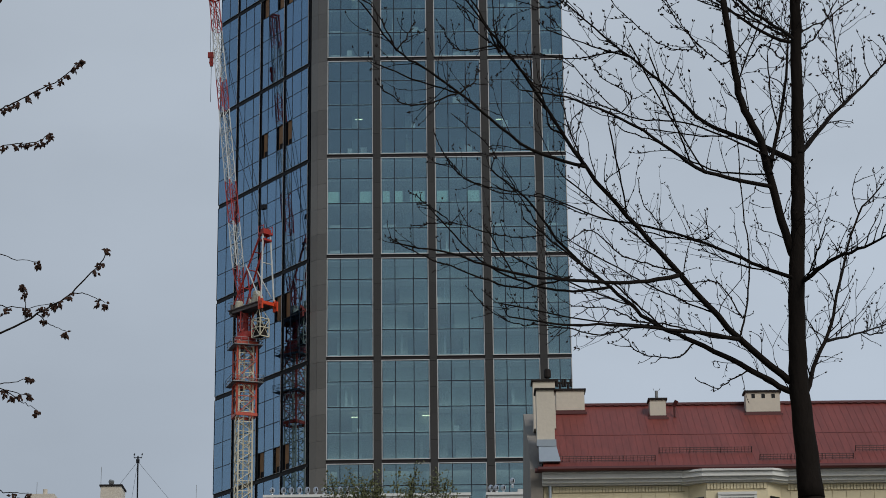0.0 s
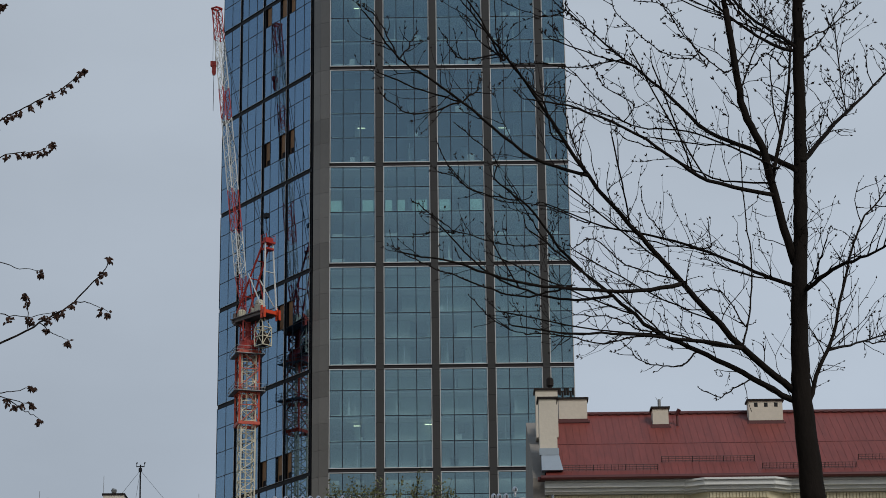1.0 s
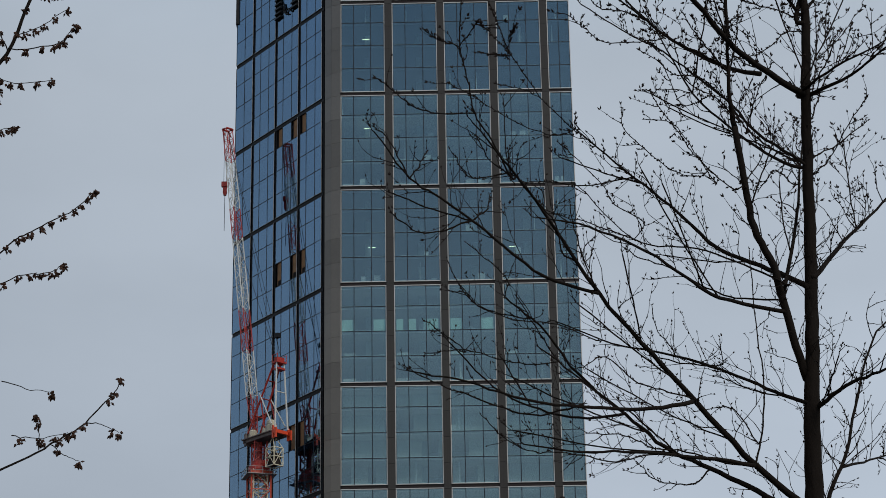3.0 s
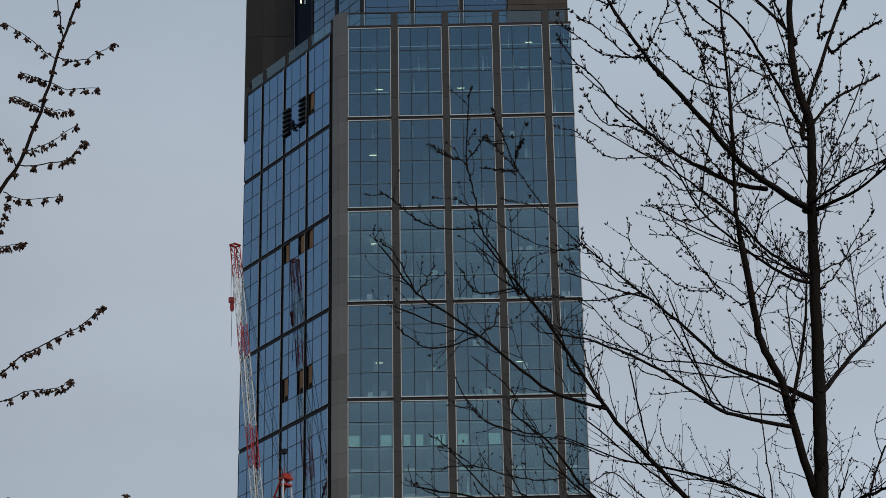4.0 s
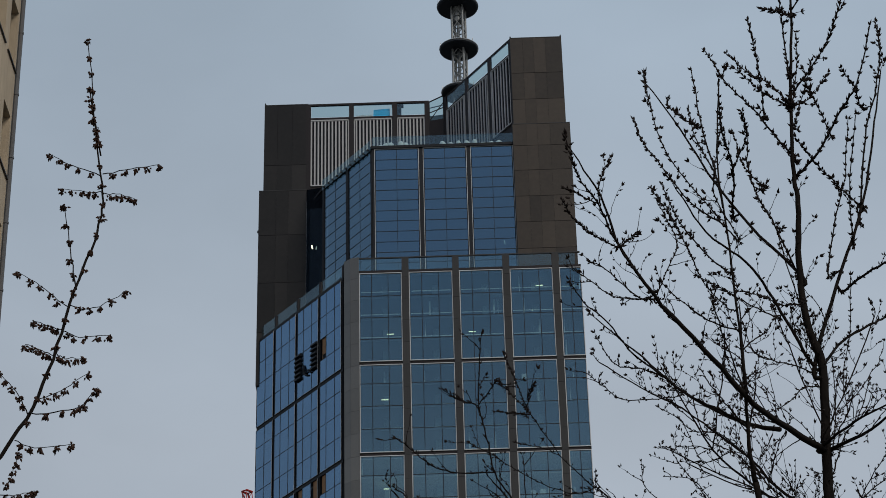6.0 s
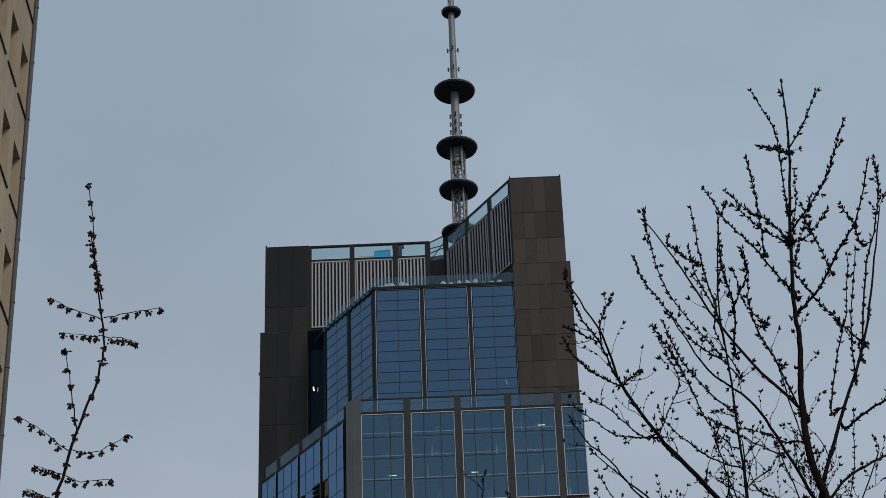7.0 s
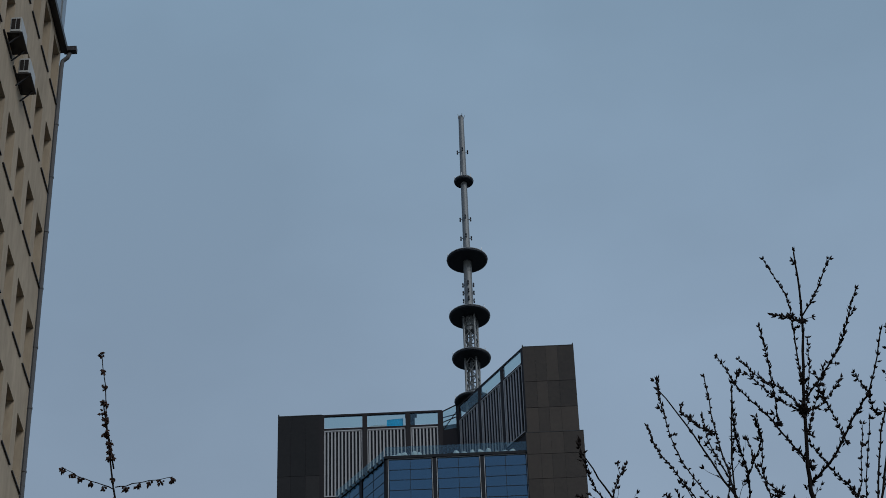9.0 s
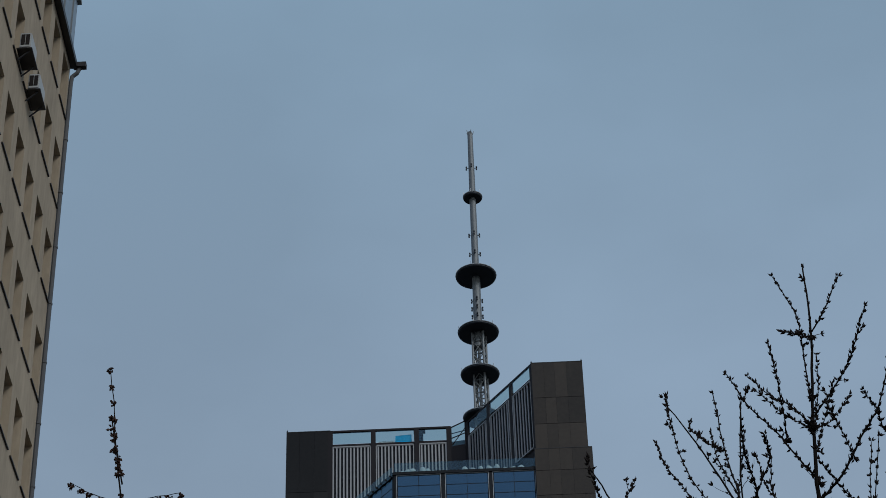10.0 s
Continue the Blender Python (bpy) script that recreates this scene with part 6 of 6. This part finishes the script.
limb(budding, 'shoot', [(2.77, 20.61, 10.08), (2.76, 20.61, 10.06), (3.00, 21.06, 10.52), (3.17, 21.50, 11.04)], 0.0142, 0.0067)
limb(budding, 'shoot', [(0.53, 18.90, 9.52), (0.50, 18.90, 9.48), (0.35, 18.82, 9.79), (0.20, 18.75, 10.02), (0.14, 18.67, 10.32), (0.08, 18.59, 10.59), (0.10, 18.51, 11.04), (0.13, 18.43, 11.24)], 0.0247, 0.0073)
limb(budding, 'shoot', [(1.34, 23.20, 11.80), (1.31, 23.20, 11.80), (0.97, 23.28, 12.24), (0.67, 23.35, 12.77), (0.52, 23.42, 13.22), (0.40, 23.50, 13.60)], 0.0247, 0.0073)
limb(budding, 'shoot', [(1.34, 23.20, 11.80), (1.31, 23.20, 11.80), (1.11, 23.16, 11.72), (0.83, 23.12, 11.80), (0.48, 23.08, 11.98), (0.25, 23.04, 12.14), (-0.01, 23.00, 12.28)], 0.0161, 0.0067)
limb(budding, 'shoot', [(-0.36, 18.42, 9.28), (-0.29, 18.58, 9.47), (-0.23, 18.74, 9.67)], 0.0124, 0.0062)
limb(budding, 'shoot', [(-0.36, 18.42, 9.28), (-0.45, 18.40, 9.44), (-0.57, 18.38, 9.66), (-0.69, 18.35, 9.74)], 0.0136, 0.0062)
limb(budding, 'shoot', [(0.18, 18.78, 9.01), (-0.24, 18.71, 8.89), (-0.42, 18.66, 8.96), (-0.55, 18.59, 9.06)], 0.0136, 0.0062)
limb(budding, 'shoot', [(0.18, 18.78, 9.01), (0.29, 18.88, 9.18), (0.32, 18.99, 9.35)], 0.0124, 0.0062)
limb(budding, 'shoot', [(0.53, 18.90, 9.52), (0.48, 18.90, 9.51), (0.21, 18.78, 9.42), (0.09, 18.67, 9.43), (0.03, 18.55, 9.52)], 0.0136, 0.0062)
limb(budding, 'shoot', [(0.53, 18.90, 9.52), (0.50, 18.90, 9.48), (0.47, 18.99, 9.82), (0.46, 19.07, 10.32)], 0.0148, 0.0067)
limb(budding, 'shoot', [(0.53, 18.90, 9.52), (0.48, 18.90, 9.51), (0.31, 18.79, 9.60), (0.21, 18.67, 9.77)], 0.0124, 0.0062)
limb(budding, 'shoot', [(1.19, 19.27, 8.54), (1.22, 19.27, 8.56), (1.14, 19.30, 8.82), (1.05, 19.32, 9.20), (1.03, 19.34, 9.39)], 0.0136, 0.0062)
limb(budding, 'shoot', [(0.63, 19.91, 8.55), (0.62, 19.91, 8.52), (0.26, 19.81, 8.58), (0.07, 19.72, 8.72), (-0.07, 19.63, 9.00)], 0.0148, 0.0067)
limb(budding, 'shoot', [(1.86, 22.70, 11.06), (1.82, 22.70, 11.02), (1.39, 22.86, 11.01), (1.01, 23.02, 11.13), (0.74, 23.18, 11.20)], 0.0148, 0.0067)
limb(budding, 'shoot', [(3.10, 20.75, 9.09), (3.11, 20.75, 9.11), (2.76, 20.99, 9.39), (2.35, 21.24, 9.66), (1.93, 21.48, 9.80), (1.67, 21.72, 10.05), (1.25, 21.96, 10.65)], 0.0198, 0.0073)
limb(budding, 'shoot', [(3.09, 20.86, 8.97), (3.08, 20.86, 8.99), (2.68, 21.13, 9.11), (2.44, 21.39, 9.31), (2.11, 21.65, 9.62), (1.83, 21.91, 9.84), (1.71, 22.18, 10.05)], 0.0185, 0.0073)
limb(budding, 'shoot', [(2.12, 20.24, 7.85), (2.14, 20.24, 7.83), (1.83, 20.09, 7.88), (1.57, 19.92, 7.92), (1.32, 19.76, 8.09), (1.11, 19.59, 7.95)], 0.0148, 0.0067)
limb(budding, 'shoot', [(2.70, 20.64, 7.32), (2.43, 20.52, 7.31), (2.05, 20.40, 7.39), (1.74, 20.28, 7.40), (1.49, 20.16, 7.48), (1.15, 20.04, 7.47)], 0.0173, 0.0073)
limb(budding, 'shoot', [(2.00, 19.86, 7.20), (1.70, 19.79, 7.20), (1.37, 19.72, 7.12), (1.08, 19.65, 7.16), (0.87, 19.57, 7.17), (0.60, 19.50, 7.17), (0.39, 19.43, 7.28), (0.21, 19.36, 7.45)], 0.0161, 0.0067)
limb(budding, 'shoot', [(2.83, 20.87, 7.08), (2.62, 20.81, 6.98), (2.48, 20.76, 6.89), (2.29, 20.69, 6.96)], 0.0124, 0.0062)
limb(budding, 'shoot', [(2.29, 20.66, 7.30), (2.14, 20.61, 7.15), (1.92, 20.55, 7.14), (1.76, 20.48, 7.16), (1.60, 20.43, 7.32)], 0.0136, 0.0062)
limb(budding, 'shoot', [(1.41, 20.27, 7.81), (1.17, 20.13, 7.96), (0.92, 20.01, 8.13), (0.75, 19.88, 8.36), (0.55, 19.75, 8.67)], 0.0161, 0.0067)
limb(budding, 'shoot', [(1.04, 19.24, 7.48), (1.07, 19.24, 7.50), (0.71, 19.15, 7.38), (0.39, 19.05, 7.42), (0.07, 18.96, 7.52), (-0.20, 18.87, 7.61), (-0.43, 18.77, 7.71)], 0.0173, 0.0067)
limb(budding, 'shoot', [(0.03, 20.76, 8.48), (0.08, 20.76, 8.51), (-0.08, 20.27, 8.48), (-0.27, 19.79, 8.47)], 0.0111, 0.0062)
limb(budding, 'shoot', [(1.47, 23.04, 9.38), (1.45, 23.04, 9.35), (1.03, 22.31, 9.28), (0.59, 21.57, 9.08), (0.22, 20.84, 8.97), (0.05, 20.11, 8.92)], 0.0148, 0.0067)
limb(budding, 'shoot', [(2.64, 20.20, 7.20), (2.73, 20.32, 7.51), (2.80, 20.45, 8.04), (2.78, 20.58, 8.66), (2.78, 20.70, 9.44)], 0.0161, 0.0073)
limb(budding, 'shoot', [(2.34, 22.20, 8.83), (2.60, 22.03, 8.73), (2.59, 21.87, 8.96)], 0.0124, 0.0062)
limb(budding, 'shoot', [(3.22, 21.31, 15.25), (3.26, 21.31, 15.26), (3.25, 21.24, 15.64), (3.22, 21.17, 16.00), (3.17, 21.10, 16.36)], 0.0168, 0.0079)
limb(budding, 'shoot', [(2.46, 19.91, 13.19), (2.50, 19.91, 13.20), (2.31, 20.45, 13.90), (2.13, 21.00, 14.71), (2.07, 21.54, 15.60), (2.08, 22.08, 16.26)], 0.0194, 0.0084)
limb(budding, 'shoot', [(2.30, 20.19, 12.74), (2.18, 20.74, 13.57), (2.10, 21.30, 14.18), (2.03, 21.85, 14.73)], 0.0194, 0.0079)
limb(budding, 'shoot', [(2.57, 20.38, 14.01), (2.46, 20.94, 14.80), (2.48, 21.49, 15.50)], 0.0142, 0.0067)
limb(budding, 'shoot', [(1.25, 19.04, 12.92), (1.31, 19.13, 13.19), (1.43, 19.21, 13.49)], 0.0142, 0.0073)
limb(budding, 'shoot', [(1.25, 19.04, 12.92), (1.09, 18.92, 12.92), (0.96, 18.81, 12.93)], 0.0129, 0.0067)
limb(budding, 'shoot', [(3.64, 21.28, 11.64), (3.95, 21.45, 12.02), (4.23, 21.63, 12.44)], 0.0142, 0.0067)
limb(budding, 'shoot', [(2.43, 20.24, 10.86), (2.42, 20.24, 10.82), (2.23, 20.83, 11.01), (2.13, 21.40, 11.70), (1.95, 21.99, 12.16)], 0.0129, 0.0067)
limb(budding, 'shoot', [(2.98, 21.65, 11.08), (2.95, 21.65, 11.07), (3.08, 21.66, 11.46), (3.25, 21.68, 11.80)], 0.0129, 0.0067)
limb(budding, 'shoot', [(0.08, 18.59, 10.59), (-0.08, 18.56, 10.64), (-0.22, 18.53, 10.72)], 0.0124, 0.0067)
limb(budding, 'shoot', [(0.08, 18.59, 10.59), (0.18, 18.51, 10.71), (0.24, 18.43, 10.76)], 0.0124, 0.0067)
limb(budding, 'shoot', [(0.20, 18.75, 10.02), (-0.12, 18.65, 9.98), (-0.34, 18.54, 10.01), (-0.50, 18.44, 10.11), (-0.63, 18.33, 10.18)], 0.0161, 0.0067)
limb(budding, 'shoot', [(0.67, 23.35, 12.77), (0.51, 23.47, 12.85), (0.29, 23.58, 12.93)], 0.0111, 0.0062)
limb(budding, 'shoot', [(0.63, 23.37, 12.88), (0.67, 23.28, 13.00), (0.72, 23.19, 13.07)], 0.0111, 0.0062)
limb(budding, 'shoot', [(0.63, 23.37, 12.88), (0.61, 23.37, 12.86), (0.43, 23.48, 13.13), (0.32, 23.59, 13.32)], 0.0111, 0.0062)
limb(budding, 'shoot', [(0.97, 23.28, 12.24), (0.78, 23.44, 12.40), (0.50, 23.59, 12.55)], 0.0111, 0.0062)
limb(budding, 'shoot', [(1.86, 21.54, 9.86), (1.53, 21.83, 10.11), (1.33, 22.12, 10.31), (0.96, 22.42, 10.56), (0.72, 22.71, 10.96)], 0.0161, 0.0067)
limb(budding, 'shoot', [(0.92, 20.01, 8.13), (0.67, 19.87, 8.07), (0.41, 19.73, 8.07), (0.08, 19.58, 8.12), (-0.26, 19.44, 8.05)], 0.0148, 0.0067)
limb(budding, 'shoot', [(2.71, 20.29, 7.43), (2.67, 20.29, 7.45), (2.52, 20.32, 7.73), (2.36, 20.37, 7.79), (2.15, 20.40, 7.76)], 0.0136, 0.0062)
limb(budding, 'shoot', [(2.47, 21.15, 15.06), (2.50, 21.15, 15.07), (2.37, 21.30, 15.27), (2.25, 21.45, 15.52)], 0.0116, 0.0062)
limb(budding, 'shoot', [(3.46, 21.00, 14.35), (3.52, 21.00, 14.33), (3.76, 20.83, 14.56), (3.96, 20.65, 14.87), (4.13, 20.48, 15.08), (4.32, 20.30, 15.69)], 0.0271, 0.0101)
limb(budding, 'shoot', [(2.91, 21.44, 14.16), (2.84, 21.44, 14.13), (2.83, 20.98, 14.42), (2.68, 20.52, 14.66), (2.65, 20.06, 14.93)], 0.0207, 0.0090)
limb(budding, 'shoot', [(2.58, 19.87, 12.62), (2.53, 19.87, 12.56), (2.29, 20.43, 13.26), (2.18, 20.98, 13.90), (2.13, 21.54, 14.59)], 0.0194, 0.0079)
limb(budding, 'shoot', [(3.10, 21.31, 14.33), (3.18, 21.31, 14.37), (3.01, 21.39, 14.67), (2.94, 21.47, 15.13)], 0.0116, 0.0062)
limb(budding, 'shoot', [(1.70, 19.38, 12.03), (1.78, 19.38, 12.03), (1.58, 19.29, 11.99), (1.35, 19.20, 11.98), (1.14, 19.11, 12.12), (1.06, 19.02, 12.15)], 0.0142, 0.0067)
limb(budding, 'shoot', [(1.70, 19.38, 12.03), (1.77, 19.38, 12.04), (1.90, 19.43, 12.35), (2.02, 19.47, 12.67), (1.90, 19.52, 13.11)], 0.0129, 0.0067)
limb(budding, 'shoot', [(3.72, 21.32, 11.74), (3.78, 21.32, 11.70), (3.79, 21.37, 12.16), (3.92, 21.43, 12.66), (4.01, 21.48, 13.36)], 0.0168, 0.0073)
limb(budding, 'shoot', [(3.42, 21.00, 12.82), (3.36, 21.00, 12.79), (3.20, 21.13, 12.86), (3.07, 21.27, 13.03), (2.82, 21.40, 13.18)], 0.0155, 0.0067)
limb(budding, 'shoot', [(3.81, 21.25, 13.13), (3.87, 21.25, 13.06), (3.99, 20.77, 12.96), (4.18, 20.28, 12.86)], 0.0291, 0.0169)
limb(budding, 'shoot', [(1.03, 19.39, 8.94), (0.95, 19.39, 8.95), (0.89, 19.24, 9.17), (0.70, 19.08, 9.36), (0.60, 18.92, 9.44)], 0.0148, 0.0067)
limb(budding, 'shoot', [(2.15, 22.38, 8.96), (2.16, 22.38, 9.04), (2.02, 22.42, 9.26), (1.99, 22.46, 9.52)], 0.0124, 0.0062)
limb(budding, 'shoot', [(2.83, 21.04, 14.38), (2.83, 21.04, 14.41), (2.97, 20.76, 14.66), (2.91, 20.48, 14.76)], 0.0142, 0.0067)
limb(budding, 'shoot', [(3.84, 20.76, 14.68), (3.85, 20.76, 14.66), (3.72, 20.62, 14.96), (3.60, 20.49, 15.12)], 0.0116, 0.0062)
limb(budding, 'shoot', [(3.86, 21.28, 13.27), (3.75, 21.28, 13.28), (3.87, 21.31, 13.86), (4.05, 21.34, 14.48), (4.17, 21.37, 15.22)], 0.0168, 0.0073)
limb(budding, 'shoot', [(2.56, 19.84, 12.95), (2.67, 19.84, 12.90), (2.52, 20.28, 13.73), (2.67, 20.72, 14.55), (2.80, 21.16, 15.26)], 0.0129, 0.0062)
limb(budding, 'shoot', [(4.47, 21.52, 15.47), (4.37, 21.52, 15.47), (4.22, 21.10, 15.49), (4.03, 20.67, 15.41)], 0.0129, 0.0062)
limb(budding, 'shoot', [(2.76, 20.61, 10.06), (2.65, 20.61, 10.02), (2.46, 20.73, 10.27), (2.30, 20.85, 10.53), (2.22, 20.96, 10.74), (2.10, 21.08, 11.00), (1.97, 21.20, 11.33)], 0.0155, 0.0067)
limb(budding, 'shoot', [(2.44, 20.74, 10.30), (2.35, 20.74, 10.21), (2.14, 21.14, 10.45), (1.92, 21.53, 10.84), (1.74, 21.92, 11.26), (1.78, 22.31, 11.65)], 0.0155, 0.0073)
limb(budding, 'shoot', [(2.53, 20.68, 10.18), (2.49, 20.68, 10.13), (2.38, 20.93, 10.48), (2.17, 21.17, 10.96), (1.92, 21.42, 11.12)], 0.0142, 0.0067)
limb(budding, 'shoot', [(3.51, 21.00, 11.84), (3.33, 21.00, 11.85), (3.18, 20.83, 11.65), (2.96, 20.67, 11.45), (2.71, 20.50, 11.31)], 0.0142, 0.0067)
limb(budding, 'shoot', [(0.44, 19.80, 8.69), (0.47, 19.80, 8.85), (0.31, 19.72, 9.00), (0.11, 19.63, 9.15)], 0.0124, 0.0062)
limb(budding, 'shoot', [(1.77, 21.63, 9.96), (1.87, 21.63, 10.10), (1.61, 21.92, 10.42), (1.53, 22.22, 10.75), (1.26, 22.51, 11.20), (1.17, 22.81, 11.46)], 0.0161, 0.0067)
limb(maple, 'stem', [(-2.69, 14.00, 0.01), (-2.80, 14.00, 2.80), (-2.89, 14.00, 4.58), (-2.99, 14.00, 5.91), (-3.13, 14.00, 6.73), (-3.38, 14.00, 7.50)], 0.0525, 0.0375)
limb(maple, 'stem', [(-3.38, 14.00, 7.50), (-3.28, 14.00, 7.81), (-3.10, 14.00, 8.11), (-2.91, 14.00, 8.46), (-2.77, 14.00, 8.92), (-2.65, 14.00, 9.44), (-2.54, 14.00, 9.79), (-2.52, 14.00, 10.11), (-2.58, 14.00, 10.53), (-2.66, 14.00, 11.01)], 0.0337, 0.0082)
limb(maple, 'stem', [(-2.55, 14.00, 10.42), (-2.61, 14.00, 10.75), (-2.69, 14.00, 11.42)], 0.0112, 0.0056)
limb(maple, 'twig', [(-2.54, 14.00, 10.26), (-2.78, 14.20, 10.47), (-2.99, 14.40, 10.69)], 0.0082, 0.0045)
limb(maple, 'twig', [(-2.53, 14.00, 10.26), (-2.30, 13.80, 10.18), (-2.07, 13.60, 10.08)], 0.0082, 0.0045)
limb(maple, 'twig', [(-2.52, 14.00, 10.11), (-2.68, 14.20, 10.25), (-2.89, 14.40, 10.40)], 0.0075, 0.0037)
limb(maple, 'twig', [(-2.52, 14.00, 10.11), (-2.42, 14.10, 10.16), (-2.33, 14.20, 10.18)], 0.0075, 0.0037)
limb(maple, 'twig', [(-2.67, 14.00, 9.35), (-2.76, 14.20, 9.78), (-2.86, 14.40, 10.27)], 0.0112, 0.0052)
limb(maple, 'twig', [(-2.71, 14.00, 9.21), (-2.92, 14.20, 9.47), (-3.15, 14.40, 9.72)], 0.0075, 0.0045)
limb(maple, 'twig', [(-2.70, 14.00, 9.22), (-2.50, 13.80, 9.09), (-2.26, 13.60, 9.10)], 0.0075, 0.0045)
limb(maple, 'twig', [(-2.75, 14.00, 9.04), (-2.87, 14.15, 9.15), (-3.00, 14.30, 9.28)], 0.0075, 0.0045)
limb(maple, 'twig', [(-2.74, 14.00, 9.04), (-2.65, 14.15, 9.06), (-2.47, 14.30, 9.15)], 0.0075, 0.0045)
limb(maple, 'twig', [(-2.79, 14.00, 8.85), (-2.90, 14.15, 8.96), (-3.05, 14.30, 9.10)], 0.0075, 0.0045)
limb(maple, 'twig', [(-2.78, 14.00, 8.87), (-2.74, 14.15, 8.90), (-2.64, 14.30, 8.97)], 0.0075, 0.0045)
limb(maple, 'twig', [(-2.89, 14.00, 8.51), (-2.76, 14.15, 8.65), (-2.60, 14.30, 8.86)], 0.0075, 0.0045)
limb(maple, 'twig', [(-2.93, 14.00, 8.42), (-2.63, 13.83, 8.35), (-2.50, 13.67, 8.32), (-2.39, 13.50, 8.35)], 0.0094, 0.0045)
limb(maple, 'twig', [(-2.93, 14.00, 8.42), (-3.08, 14.25, 8.71), (-3.27, 14.50, 8.99)], 0.0094, 0.0045)
limb(maple, 'twig', [(-3.01, 14.00, 8.23), (-2.91, 14.15, 8.24), (-2.69, 14.30, 8.32)], 0.0075, 0.0045)
limb(maple, 'twig', [(-3.00, 14.00, 6.89), (-2.84, 14.06, 7.07), (-2.74, 14.12, 7.17), (-2.58, 14.18, 7.28), (-2.44, 14.24, 7.40), (-2.36, 14.30, 7.53)], 0.0112, 0.0056)
limb(maple, 'twig', [(-2.97, 14.00, 6.74), (-2.76, 14.10, 6.85), (-2.62, 14.20, 6.91), (-2.55, 14.30, 7.01)], 0.0082, 0.0045)
limb(maple, 'twig', [(-2.86, 14.00, 5.52), (-2.63, 14.06, 5.66), (-2.41, 14.12, 5.81), (-2.27, 14.18, 5.97), (-2.18, 14.24, 6.10), (-2.15, 14.30, 6.22)], 0.0150, 0.0056)
limb(maple, 'twig', [(-2.31, 14.00, 5.83), (-2.24, 14.15, 5.86), (-2.15, 14.30, 5.85)], 0.0075, 0.0037)
limb(maple, 'twig', [(-2.53, 14.00, 5.70), (-2.47, 14.15, 5.67), (-2.40, 14.30, 5.67)], 0.0075, 0.0037)
limb(maple, 'twig', [(-2.60, 14.00, 5.66), (-2.63, 14.15, 5.80), (-2.68, 14.30, 5.98)], 0.0075, 0.0037)
limb(maple, 'twig', [(-2.78, 14.00, 5.76), (-2.65, 14.15, 5.78), (-2.48, 14.30, 5.86)], 0.0075, 0.0037)
limb(maple, 'twig', [(-2.85, 14.00, 6.11), (-2.73, 14.15, 6.11), (-2.59, 14.30, 6.13)], 0.0075, 0.0037)
limb(maple, 'twig', [(-2.77, 14.00, 5.25), (-2.66, 14.15, 5.30), (-2.61, 14.30, 5.37)], 0.0075, 0.0037)
limb(maple, 'twig', [(-2.77, 14.00, 5.23), (-2.66, 14.15, 5.23), (-2.61, 14.30, 5.26)], 0.0075, 0.0037)
limb(maple, 'twig', [(-2.72, 14.00, 5.21), (-2.62, 14.15, 5.17), (-2.56, 14.30, 5.16)], 0.0075, 0.0037)
limb(maple, 'twig', [(-2.74, 14.00, 4.59), (-2.68, 14.15, 4.60), (-2.59, 14.30, 4.63)], 0.0075, 0.0037)
limb(maple, 'twig', [(-3.08, 14.00, 7.84), (-3.00, 14.15, 7.90), (-2.92, 14.30, 7.99)], 0.0075, 0.0037)
limb(maple, 'twig', [(-3.06, 14.00, 7.87), (-3.04, 14.15, 8.05), (-3.04, 14.30, 8.27)], 0.0075, 0.0037)
tree("budding_tree", "dark bare tree with opening leaf buds", budding, 11, 0.122, 0.58, (5, 1, 0.044, 1.4, 0.2, 0.0092, BUD), 0.06)
tree("maple_tree", "dark bare maple with hanging flower clusters", maple, 5, 0, 0, (20, 13, 0.026, 0.0, -0.8, 0.0090, FLOWER), 0.0)
bm = bmesh.new()
sweep(bm, [(3.46, 21, 0), (3.42, 21, 2.5), (3.36, 21, 5.4), (3.32, 21, 6.0)], [0.24, 0.19, 0.14, 0.11], 14)
under(link("trunk_foot", bm, BARK, smooth=True), bpy.data.objects["budding_tree"])

# young foliage of a tree top behind the houses
bush = thing("leafing_tree", -3, 120, 0, "tree top with sparse young green leaves", "tree")
rb = random.Random(8)
m = bmesh.new()
leaf = bmesh.new()
sweep(m, [(-3, 120, 0), (-3, 120, 20), (-3, 120, 24)], [0.35, 0.25, 0.12], 8)
for i in range(60):
    x = rb.choice((rb.gauss(-4.6, 0.9), rb.gauss(-1.6, 1.0), rb.gauss(-3, 1.8)))
    x = max(-6.3, min(0.5, x))
    ztop = 27.15 + rb.uniform(-0.4, 0.7) + (0.55 if abs(x + 1.5) < 0.2 else 0)
    p0, p1 = Vector((x * 0.6 - 1.2, 120 + rb.gauss(0, 0.8), 23.5)), Vector((x, 120 + rb.gauss(0, 1.0), ztop))
    mid = p0.lerp(p1, 0.6) + Vector((rb.gauss(0, 0.15), 0, 0))
    sweep(m, [p0, mid, p1], [0.03, 0.018, 0.008], 4)
    for j in range(85):
        c = mid.lerp(p1, rb.uniform(-0.5, 1.0)) + Vector((rb.gauss(0, 0.16), rb.gauss(0, 0.16), rb.gauss(0, 0.10)))
        d = Vector((rb.gauss(0, 1), rb.gauss(0, 1), rb.gauss(0, 0.7))).normalized()
        w = d.orthogonal().normalized() * rb.uniform(0.035, 0.075)
        ln = rb.uniform(0.10, 0.20)
        leaf.faces.new([leaf.verts.new(q) for q in (c, c + d * ln * 0.5 + w, c + d * ln, c + d * ln * 0.5 - w)])
under(link("trunk", m, TWIG), bush)
tagged(under(link("foliage", leaf, LEAF), bush), kind="stuff")
